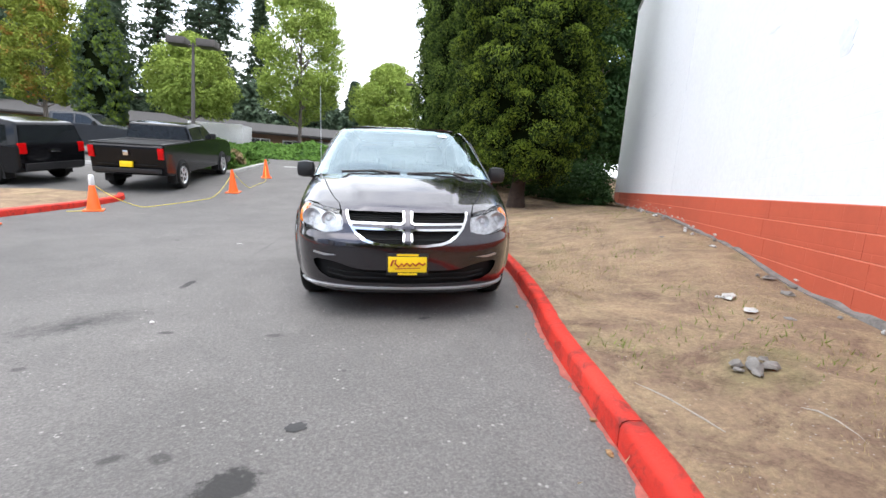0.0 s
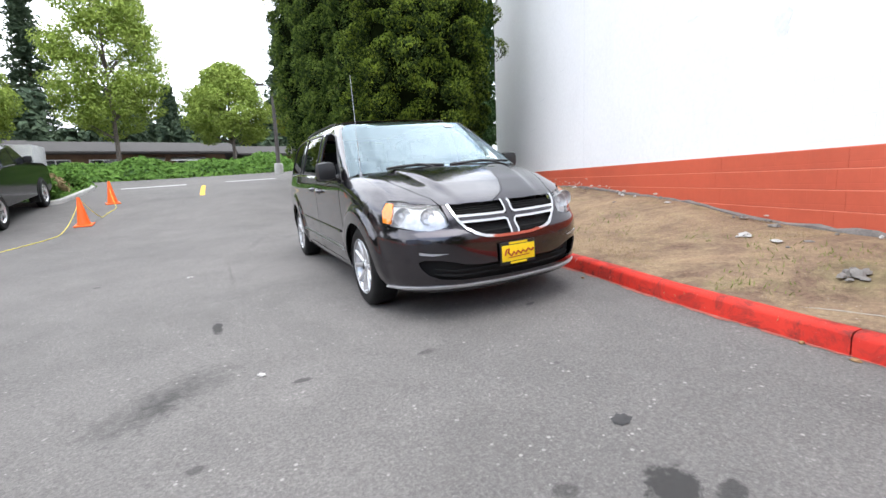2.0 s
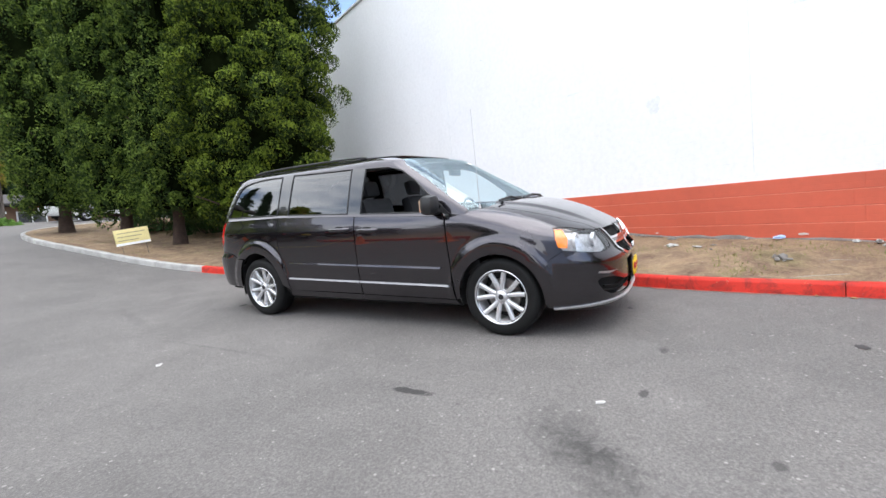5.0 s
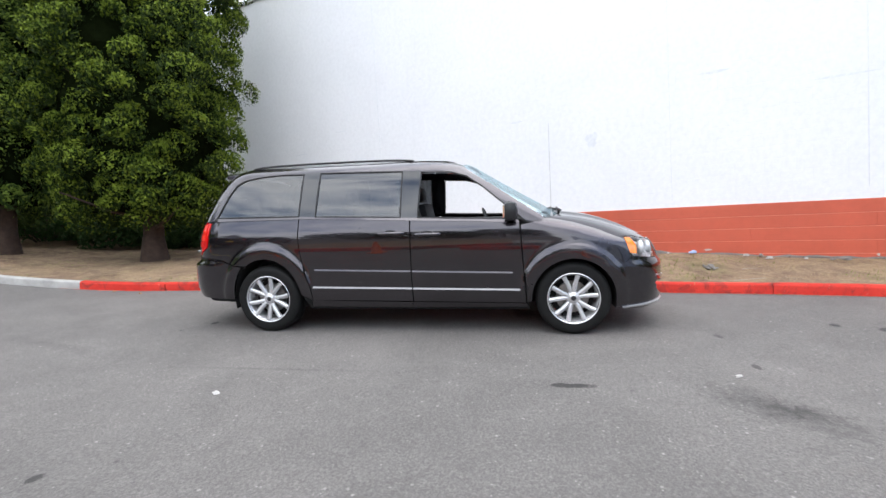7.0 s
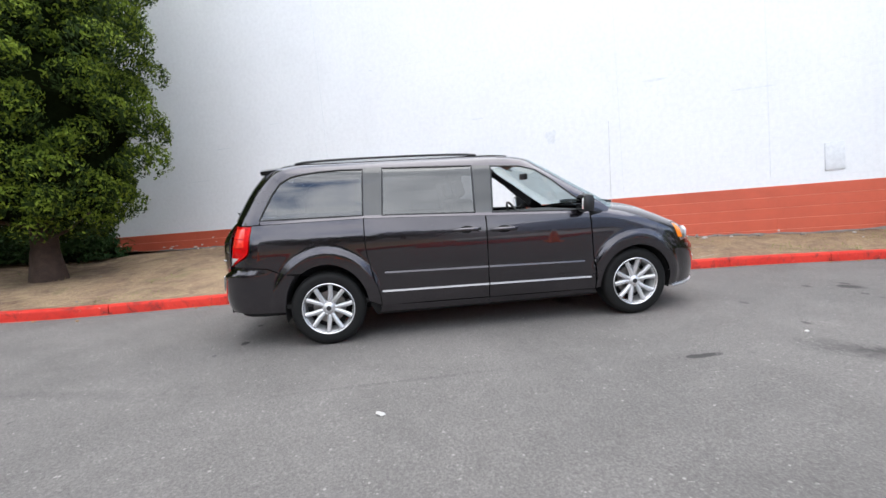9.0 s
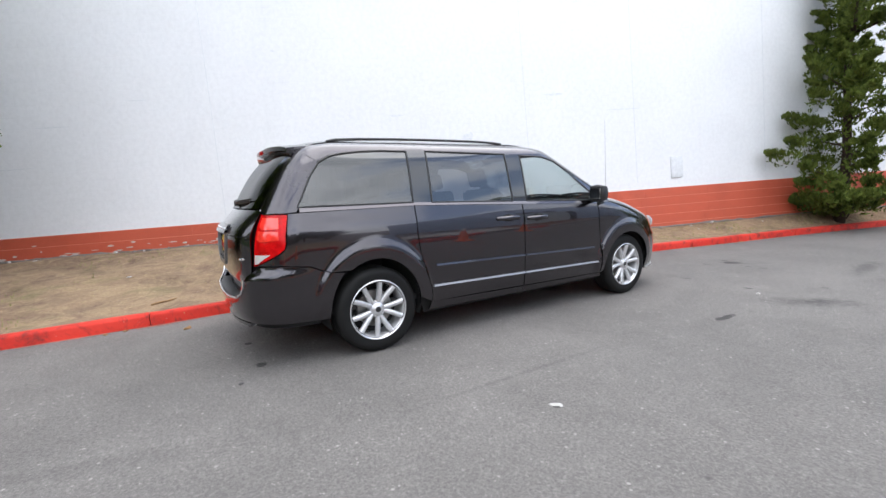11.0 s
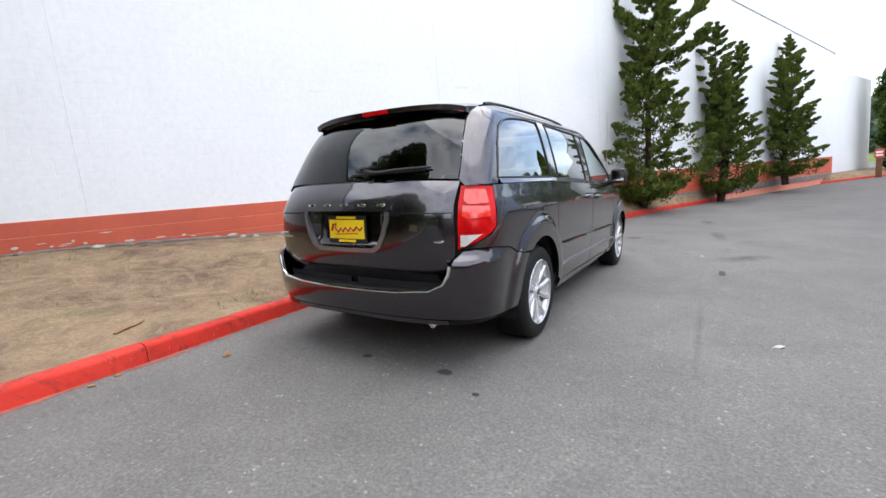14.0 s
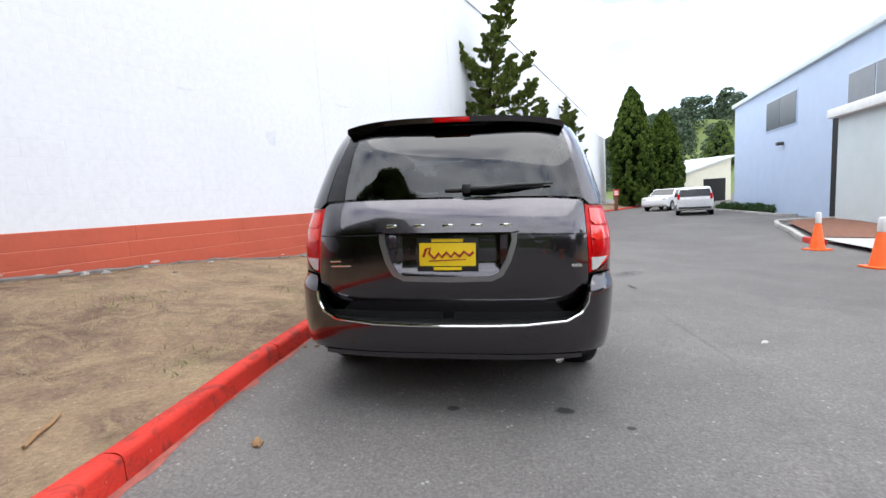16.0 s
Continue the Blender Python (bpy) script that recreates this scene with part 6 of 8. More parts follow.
def vehicle(name, m, label, category, paint, long_, half, axles, wr, body, belt, top, lean, glass, ends, lamps):
    """body: side outline with y from back (-) to front (+); glass: side windows; ends: (y0, z0, y1, z1) screens; lamps: (kind, y, z, x, size)."""
    v = thing(name, m, label, category)
    outline = round_poly(body, 0.10)
    part("body", mesh_of("body", *car_skin(outline, half, belt, top, lean), True, 32), paint, v)

    def wz(z):
        return half * (1 - lean * max(0.0, (z - belt) / (top - belt)))

    for g in glass:
        for s in (-1, 1):
            vs_ = [(s * (wz(z) + 0.006), y, z) for y, z in g] + [(s * (wz(z) - 0.03), y, z) for y, z in g]
            n = len(g)
            fs_ = [tuple(range(n)), tuple(range(2 * n - 1, n - 1, -1))] + [(i, i + n, (i + 1) % n + n, (i + 1) % n) for i in range(n)]
            part("side_window", mesh_of("side_window", vs_, fs_, False), M_DARKGLASS, v)
    for y0, z0, y1, z1, up in ends:
        d = Vector((0, -(z1 - z0), (y1 - y0))).normalized() * 0.012
        if d.y * (1 if up > 0 else -1) < 0:
            d = -d
        vs_ = [(-(wz(z0) - 0.08), y0, z0), (wz(z0) - 0.08, y0, z0), (wz(z1) - 0.07, y1, z1), (-(wz(z1) - 0.07), y1, z1)]
        vs_ = [tuple(Vector(q) + d) for q in vs_] + [tuple(Vector(q) - d * 2) for q in vs_]
        part("screen", mesh_of("screen", vs_, [(0, 1, 2, 3), (7, 6, 5, 4), (0, 4, 5, 1), (1, 5, 6, 2), (2, 6, 7, 3), (3, 7, 4, 0)], False), M_DARKGLASS, v)
    for kind, y, z, x, sx, sz in lamps:
        for s in (-1, 1) if x else (1,):
            mat_ = {"red": M_REDLENS, "white": M_WHITELENS, "chrome": M_CHROME, "black": M_BLACKTRIM, "yellow": M_YELLOW, "orange": M_SCRIPT}[kind]
            nm = {"red": "tail_lamp", "white": "headlamp", "chrome": "bumper", "black": "trim_bar", "yellow": "plate", "orange": "sticker"}[kind]
            part(nm, box_bm(s * x - sx / 2, s * x + sx / 2, y - 0.04, y + 0.04, z - sz / 2, z + sz / 2, 0.015), mat_, v)
    for y in axles:
        for s in (-1, 1):
            small_wheel(v, s * (half - 0.065), y, wr, s)
            a = arc(y, wr, wr + 0.07, wr + 0.07, 0, 180, 14)
            vs_, fs_ = prism(a + [(y - wr - 0.07, wr * 0.5), (y + wr + 0.07, wr * 0.5)], "x", s * (half - 0.25), s * (half + 0.004))
            part("wheel_arch", mesh_of("wheel_arch", vs_, fs_, False), M_UNDER, v)
    for s in (-1, 1):
        yy = max(q[0] for g in glass for q in g) - 0.15 if glass else 0
        part("wing_mirror", box_bm(s * half - 0.02 if s > 0 else -half - 0.16, half + 0.16 if s > 0 else -half + 0.02, yy - 0.05, yy + 0.06, belt + 0.02, belt + 0.2, 0.03), M_BLACKTRIM, v)
    return v


def pickup(m, paint, label, extra=()):
    body = [(-2.85, 0.60), (-2.90, 1.36), (-0.98, 1.38), (-0.93, 1.90), (-0.2, 1.96), (0.5, 1.91), (1.2, 1.40), (2.4, 1.29), (2.82, 1.15), (2.88, 0.55), (2.6, 0.42), (-2.7, 0.48)]
    glass = [[(-0.82, 1.44), (-0.80, 1.80), (0.0, 1.86), (0.0, 1.44)], [(0.06, 1.44), (0.06, 1.86), (0.45, 1.82), (0.98, 1.45)]]
    v = vehicle("pickup_truck", m, label, "pickup truck", paint, 5.7, 1.0, (-1.78, 1.78), 0.42, body, 1.40, 1.96, 0.16, glass, ((-0.975, 1.44, -0.935, 1.84, -1), (1.15, 1.45, 0.55, 1.87, 1)), (("red", -2.89, 1.14, 0.91, 0.15, 0.32), ("black", -2.94, 0.64, 0, 1.8, 0.13), ("white", 2.80, 1.08, 0.78, 0.30, 0.2), ("chrome", 2.90, 0.64, 0, 1.8, 0.18), *extra))
    part("bed_well", box_bm(-0.86, 0.86, -2.78, -1.08, 1.30, 1.392, 0.01), M_UNDER, v, "dark open load bed")
    part("tailgate_seam", box_bm(-0.80, 0.80, -2.905, -2.88, 0.80, 0.812), M_UNDER, v)
    for s in (-1, 1):
        part("bed_rail", box_bm(s * 0.93 - 0.05, s * 0.93 + 0.05, -2.85, -1.0, 1.375, 1.41, 0.012), M_BLACKTRIM, v)
    return v


def suv(m, paint, label, extra=(), low=1.0):
    body = [(-2.5, 0.5), (-2.56, 1.1), (-2.42, 1.78), (-1.5, 1.88), (0.3, 1.86), (1.05, 1.2), (2.2, 1.1), (2.5, 0.95), (2.55, 0.5), (2.35, 0.34), (-2.35, 0.38)]
    glass = [[(-2.2, 1.2), (-2.1, 1.68), (-1.25, 1.74), (-1.25, 1.2)], [(-1.15, 1.2), (-1.15, 1.75), (-0.25, 1.75), (-0.25, 1.2)], [(-0.15, 1.2), (-0.15, 1.75), (0.3, 1.72), (0.85, 1.22)]]
    def dip(z):
        return 1.12 + (z - 1.12) * low if z > 1.12 else z

    body = [(y, dip(z)) for y, z in body]
    glass = [[(y, dip(z)) for y, z in g] for g in glass]
    return vehicle("suv", m, label, "car", paint, 5.1, 0.98, (-1.5, 1.5), 0.39, body, 1.12, dip(1.88), 0.17, glass, ((-2.53, dip(1.2), -2.43, dip(1.7), -1), (1.0, dip(1.25), 0.38, dip(1.8), 1)), (("red", -2.52, 1.08, 0.85, 0.2, 0.3), ("black", -2.56, 0.56, 0, 1.7, 0.2), ("white", 2.46, 0.92, 0.75, 0.3, 0.18), ("chrome", -2.57, 1.0, 0, 0.3, 0.08), *extra))


def sedan(m, paint, label):
    body = [(-2.3, 0.45), (-2.38, 0.95), (-1.6, 1.02), (-0.85, 1.40), (0.3, 1.42), (1.0, 0.98), (2.1, 0.84), (2.38, 0.68), (2.4, 0.4), (2.2, 0.26), (-2.2, 0.3)]
    glass = [[(-1.35, 1.02), (-0.85, 1.32), (-0.25, 1.34), (-0.25, 1.0)], [(-0.18, 1.0), (-0.18, 1.34), (0.25, 1.33), (0.8, 1.0)]]
    return vehicle("sedan", m, label, "car", paint, 4.7, 0.91, (-1.38, 1.38), 0.33, body, 0.98, 1.42, 0.20, glass, ((-1.62, 1.05, -0.95, 1.37, -1), (0.98, 1.0, 0.35, 1.39, 1)), (("red", -2.34, 0.82, 0.7, 0.35, 0.14), ("white", 2.28, 0.68, 0.66, 0.4, 0.13), ("black", 2.39, 0.45, 0, 1.2, 0.14)))


def mpv(m, paint, label):
    body = [(-2.45, 0.42), (-2.52, 1.0), (-2.3, 1.66), (-1.6, 1.74), (0.1, 1.72), (1.15, 1.12), (2.1, 0.95), (2.5, 0.75), (2.52, 0.4), (2.3, 0.24), (-2.3, 0.3)]
    glass = [[(-2.15, 1.12), (-2.0, 1.56), (-1.15, 1.62), (-1.15, 1.12)], [(-1.05, 1.12), (-1.05, 1.62), (-0.1, 1.62), (-0.1, 1.12)], [(0.0, 1.12), (0.0, 1.62), (0.2, 1.60), (0.95, 1.14)]]
    return vehicle("minivan_white", m, label, "minivan", paint, 5.0, 0.97, (-1.5, 1.5), 0.34, body, 1.08, 1.74, 0.17, glass, ((-2.48, 1.15, -2.34, 1.58, -1), (1.1, 1.15, 0.2, 1.67, 1)), (("red", -2.47, 1.12, 0.86, 0.14, 0.4), ("white", 2.45, 0.75, 0.7, 0.35, 0.16), ("black", -2.5, 0.48, 0, 1.7, 0.10)))


pickup(stand(-7.75, 10.85, 1), M_BLACKCAR, "black pickup truck with a yellow plate card parked by the planting", (("yellow", -2.95, 0.82, 0, 0.34, 0.16), ("chrome", -2.91, 1.14, 0, 0.14, 0.14)))
suv(stand(-12.6, 9.5, 74), M_BLACKCAR, "black sport utility car parked nose-in in the car park")
pickup(stand(-18.5, 14.0, 60), M_BLACKCAR, "black pickup truck parked at an angle")
pickup(stand(-15.2, 18.2, -80), M_GREYCAR, "dark grey pickup truck parked across the car park")
mpv(stand(-13.3, -25.6, 158), M_WHITECAR, "white minivan parked at the yard's edge")
suv(stand(-14.4, -33.2, -40), M_WHITECAR, "white car parked beside the cypresses", (), 0.8)
sedan(stand(7.0, 24.5, -75), M_WHITECAR, "white car parked across the street")

# ---------------------------------------------------------------- plants
M_BARK = plain("rough_bark", (0.046, 0.028, 0.020), 0.95, vary=0.5, scale=9, bump=1.0)
M_BARKGREY = bark("grey_bark", (0.16, 0.13, 0.11))
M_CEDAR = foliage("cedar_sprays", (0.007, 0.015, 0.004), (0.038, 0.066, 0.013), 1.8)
# paler copies of the spray colours, for the lit tops of the lobes
M_LITTOPS = foliage("cedar_lit_tops", (0.042, 0.074, 0.008), (0.205, 0.270, 0.030), 2.2)
M_LITTOPSDARK = foliage("dark_cedar_lit_tops", (0.042, 0.080, 0.014), (0.185, 0.255, 0.042), 2.2)
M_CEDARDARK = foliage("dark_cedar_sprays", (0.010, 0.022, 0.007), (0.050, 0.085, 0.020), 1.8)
# near-black colour for the shade deep inside the conifers
M_CORESHADE = plain("dark_core_shade", (0.006, 0.009, 0.003), 0.95, vary=0.5, scale=8, bump=0.8, Specular_IOR_Level=0.0)
M_JUNIPER = foliage("juniper_sprays", (0.020, 0.038, 0.008), (0.16, 0.205, 0.042), 3.0)
M_MAPLE = foliage("maple_leaves", (0.125, 0.195, 0.032), (0.35, 0.43, 0.095), 0.8)
M_AUTUMN = foliage("turning_leaves", (0.12, 0.17, 0.025), (0.30, 0.34, 0.06), 0.8, (0.42, 0.16, 0.05))
# greens lightened: distance haze is put into the needle colour
M_FIR = foliage("hazed_fir_needles", (0.032, 0.055, 0.038), (0.105, 0.145, 0.085), 0.5)
M_IVY = foliage("ivy_leaves", (0.035, 0.085, 0.014), (0.13, 0.24, 0.045), 0.9)
M_HILL = foliage("hill_scrub", (0.06, 0.10, 0.03), (0.20, 0.25, 0.08), 0.2)
M_SHRUB = foliage("dark_shrub", (0.014, 0.036, 0.012), (0.05, 0.10, 0.03), 2.0)
M_DRYGRASS = foliage("dry_grass", (0.20, 0.150, 0.075), (0.40, 0.31, 0.175), 2.0)
M_GREENGRASS = foliage("green_tufts", (0.10, 0.13, 0.03), (0.24, 0.27, 0.08), 2.0)


def quick_mesh(name, verts, faces):
    me = bpy.data.meshes.new(name)
    me.from_pydata(np.asarray(verts).tolist(), [], np.asarray(faces).tolist())
    return me


def unit(v):
    return v / np.maximum(np.linalg.norm(v, axis=-1, keepdims=True), 1e-9)


def leaf_cloud(centres, facing, size, rng, slim=0.5, fold=0.25, messy=0.55):
    """Folded rhombic leaves, four corners each, at the centres."""
    n = len(centres)
    nor = unit(facing + rng.normal(0, messy, (n, 3)))
    a = unit(np.cross(nor, rng.normal(0, 1, (n, 3))))
    b = np.cross(nor, a)
    s = size * rng.uniform(0.6, 1.35, (n, 1))
    v = np.stack([centres - a * s, centres - b * s * slim + nor * s * fold, centres + a * s, centres + b * s * slim + nor * s * fold], 1)
    idx = np.arange(n)[:, None] * 4
    f = np.concatenate([idx + [0, 1, 2], idx + [0, 2, 3]], 0)
    return v.reshape(-1, 3), f


def clumps(centres, radii, per, rng, flat=0.75):
    """Leaf places and facings in the outer part of each clump."""
    d = unit(rng.normal(0, 1, (len(centres), per, 3)))
    r = radii[:, None, None] * rng.uniform(0.55, 1.05, (len(centres), per, 1)) ** 0.6
    off = d * r
    off[..., 2] *= flat
    p = centres[:, None] + off
    face = d + np.array([0, 0, 0.7])
    return p.reshape(-1, 3), face.reshape(-1, 3)


def lobes(centres, radii, per, rng, flat=0.9):
    """Leaf places on the skin of each lobe, fewer below."""
    d = unit(rng.normal(0, 1, (len(centres), per, 3)) + np.array([0, 0, 0.25]))
    bump_ = 1 + 0.16 * np.sin(d[..., :1] * 7 + centres[:, None, :1] * 9) * np.sin(d[..., 2:] * 6 + centres[:, None, 2:] * 7)
    off = d * radii[:, None, None] * bump_ * rng.uniform(0.80, 1.06, (len(centres), per, 1))
    off[..., 2] *= flat
    return (centres[:, None] + off).reshape(-1, 3), (d + np.array([0, 0, 0.3])).reshape(-1, 3)


def limb_tube(pts, r0, r1, n=7):
    return tube(pts, [lerp(r0, r1, i / (len(pts) - 1)) for i in range(len(pts))], n)


def tree(name, base, label, category, trunk_parts, bark_mat, crown, leaf_mat, group=""):
    t = thing(name, Matrix.Translation(base), label, category, group)
    part("trunk", mesh_of("trunk", *joined(*trunk_parts), True, 60), bark_mat, t)
    part("crown", quick_mesh("crown", *crown), leaf_mat, t)
    return t


def sprays(centres, facing, size, rng):
    """Slim pointed sprays that reach outwards and up."""
    n = len(centres)
    way = unit(unit(facing) * 0.8 + np.array([0, 0, 0.75]) + rng.normal(0, 0.42, (n, 3)))
    side = unit(np.cross(way, rng.normal(0, 1, (n, 3))))
    s = size * rng.uniform(0.6, 1.4, (n, 1))
    v = np.stack([centres - way * s * 0.9, centres - side * s * 0.42, centres + way * s * 1.2, centres + side * s * 0.42], 1)
    idx = np.arange(n)[:, None] * 4
    return v.reshape(-1, 3), np.concatenate([idx + [0, 1, 2], idx + [0, 2, 3]], 0)


def columnar(name, base, high, wide, seed, leaf_mat, label, leaf=0.085, nclump=300, per=80, foot=0.9, thick=0.26, tall=0.95, lit_mat=None, lump_size=(0.10, 0.22), ragged=(0.70, 0.93)):
    """A dense conifer with bulging sprays almost to the ground."""
    rng = np.random.default_rng(seed)
    t = ((np.arange(nclump) + rng.uniform(-1.5, 2.5, nclump)) / nclump).clip(0, 1)
    z = foot + (high - foot) * t
    prof = np.clip(0.66 + 1.8 * t, 0, 1) * np.clip((1 - t) * 2.1, 0.0, 1) ** 0.7
    ang = np.arange(nclump) * 2.39996 + rng.normal(0, 0.25, nclump)
    lump = 1 + 0.09 * np.sin(3 * ang + z * 0.9 + seed) + 0.07 * np.sin(5 * ang - z * 1.7)
    rad = wide * prof * lump * rng.uniform(ragged[0], ragged[1], nclump)
    c = np.stack([np.cos(ang) * rad, np.sin(ang) * rad, z], -1)
    size = wide * rng.uniform(lump_size[0], lump_size[1], nclump) * np.clip(prof + 0.25, 0, 1)
    p, face = lobes(c, size, per, rng, tall)
    crown = sprays(p, face, leaf, rng)
    # paler sprays on each lobe's upper side: top light put into colour
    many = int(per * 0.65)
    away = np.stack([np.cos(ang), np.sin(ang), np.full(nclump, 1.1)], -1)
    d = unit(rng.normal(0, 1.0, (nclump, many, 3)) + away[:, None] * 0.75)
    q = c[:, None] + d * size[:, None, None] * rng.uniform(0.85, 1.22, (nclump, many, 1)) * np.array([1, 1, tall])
    lit_tops_ = leaf_cloud(q.reshape(-1, 3), d.reshape(-1, 3), leaf * 1.0, rng, 0.42, 0.2, 0.6)
    # near-black inner shell: shade between the lobes put into its colour
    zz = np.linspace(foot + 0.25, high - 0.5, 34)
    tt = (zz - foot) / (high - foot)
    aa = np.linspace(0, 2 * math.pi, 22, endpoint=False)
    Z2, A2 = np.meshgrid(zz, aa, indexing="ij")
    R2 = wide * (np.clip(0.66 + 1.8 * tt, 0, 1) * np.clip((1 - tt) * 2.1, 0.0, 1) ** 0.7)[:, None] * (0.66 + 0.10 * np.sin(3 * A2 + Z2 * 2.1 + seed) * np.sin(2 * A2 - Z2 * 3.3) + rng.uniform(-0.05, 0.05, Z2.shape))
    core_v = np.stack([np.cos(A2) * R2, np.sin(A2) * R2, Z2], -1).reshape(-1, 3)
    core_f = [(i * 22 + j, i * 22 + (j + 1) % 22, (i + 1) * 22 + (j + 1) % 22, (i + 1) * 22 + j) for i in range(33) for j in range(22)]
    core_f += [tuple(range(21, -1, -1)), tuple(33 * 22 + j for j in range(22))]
    r = random.Random(seed)
    parts_ = [limb_tube([(0.04 * math.sin(k * 1.3), 0.03 * math.cos(k * 2.1), -0.25 + (high * 0.9 + 0.25) * k / 8) for k in range(9)], thick, 0.03, 12)]
    parts_.append(limb_tube([(0, 0, -0.3), (0, 0, 0.02), (0, 0, 0.28), (0, 0, 0.55)], thick * 1.5, thick * 0.95, 12))
    for k in range(26):
        z0, a = r.uniform(foot * 0.8, high * 0.75), r.uniform(0, 6.28)
        ln = wide * r.uniform(0.5, 0.85)
        parts_.append(limb_tube([(0, 0, z0), (math.cos(a) * ln * 0.5, math.sin(a) * ln * 0.5, z0 + 0.10 * ln), (math.cos(a) * ln, math.sin(a) * ln, z0 + 0.3 * ln)], 0.045, 0.012, 6))
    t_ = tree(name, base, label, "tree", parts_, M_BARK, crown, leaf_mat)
    part("lit_sprays", quick_mesh("lit_sprays", *lit_tops_), lit_mat or M_LITTOPSDARK, t_, "paler upper sprays with the light on top put into their colour")
    part("shade_core", mesh_of("shade_core", core_v, core_f), M_CORESHADE, t_, "near-black inner shell with the shade of the gaps put into its colour")
    return t_


def vz(x, y):
    return Vector((x, y, verge_z(x, y)))


columnar("cedar_tree", vz(3.6, 7.0), 12.0, 2.1, 5, M_CEDAR, "tall dense green conifer with bulging sprays near the wall", 0.038, 560, 300, 0.85, 0.22, 0.80, M_LITTOPS, (0.085, 0.20), (0.60, 0.98))
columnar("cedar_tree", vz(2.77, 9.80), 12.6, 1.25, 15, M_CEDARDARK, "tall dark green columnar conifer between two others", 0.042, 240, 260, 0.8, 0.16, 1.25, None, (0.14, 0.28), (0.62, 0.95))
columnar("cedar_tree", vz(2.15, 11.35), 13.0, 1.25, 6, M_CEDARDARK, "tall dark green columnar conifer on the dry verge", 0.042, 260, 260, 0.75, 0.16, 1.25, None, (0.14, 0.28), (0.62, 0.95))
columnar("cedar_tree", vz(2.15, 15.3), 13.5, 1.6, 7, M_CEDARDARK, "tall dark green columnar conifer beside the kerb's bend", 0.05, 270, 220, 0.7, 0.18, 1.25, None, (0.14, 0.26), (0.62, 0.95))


def shrub(name, base, rad, high, seed, mat_, label, n=60, per=50, leaf=0.06, category="shrub", group=""):
    rng = np.random.default_rng(seed)
    d = unit(rng.normal(0, 1, (n, 3)))
    d[:, 2] = np.abs(d[:, 2])
    c = d * rng.uniform(0.55, 0.95, (n, 1)) * [rad, rad, high]
    p, face = clumps(c, np.full(n, rad * 0.28), per, rng)
    p[:, 2] = np.maximum(p[:, 2], 0.01)
    crown = leaf_cloud(p, face, leaf, rng, 0.5)
    r = random.Random(seed)
    stems = [limb_tube([(0, 0, -0.15), (q[0] * 0.4, q[1] * 0.4, q[2] * 0.55), tuple(q)], 0.02, 0.005, 5) for q in c[:14]]
    t = thing(name, Matrix.Translation(base), label, category, group)
    part("stems", mesh_of("stems", *joined(*stems)), M_BARK, t)
    part("leaves", quick_mesh("leaves", *crown), mat_, t)
    return t


shrub("dark_shrub", vz(6.2, 8.1), 1.0, 1.05, 31, M_SHRUB, "low dark green shrub against the wall under the conifer", 90, 60)
shrub("dark_shrub", vz(5.4, 9.6), 1.1, 1.15, 32, M_SHRUB, "low dark green shrub under the conifers", 90, 55)
shrub("dark_shrub", vz(7.3, 10.6), 1.2, 1.3, 33, M_SHRUB, "low dark green shrub at the building's corner", 90, 55)


shrub("dark_shrub", vz(4.7, 11.3), 1.2, 1.5, 34, M_SHRUB, "dark green shrub behind the conifers", 90, 55)
shrub("dark_shrub", vz(4.1, 13.2), 1.2, 1.5, 35, M_SHRUB, "dark green shrub behind the conifers", 90, 55)
shrub("dark_shrub", vz(6.2, 12.6), 1.3, 1.6, 36, M_SHRUB, "dark green shrub at the building's corner", 90, 55)


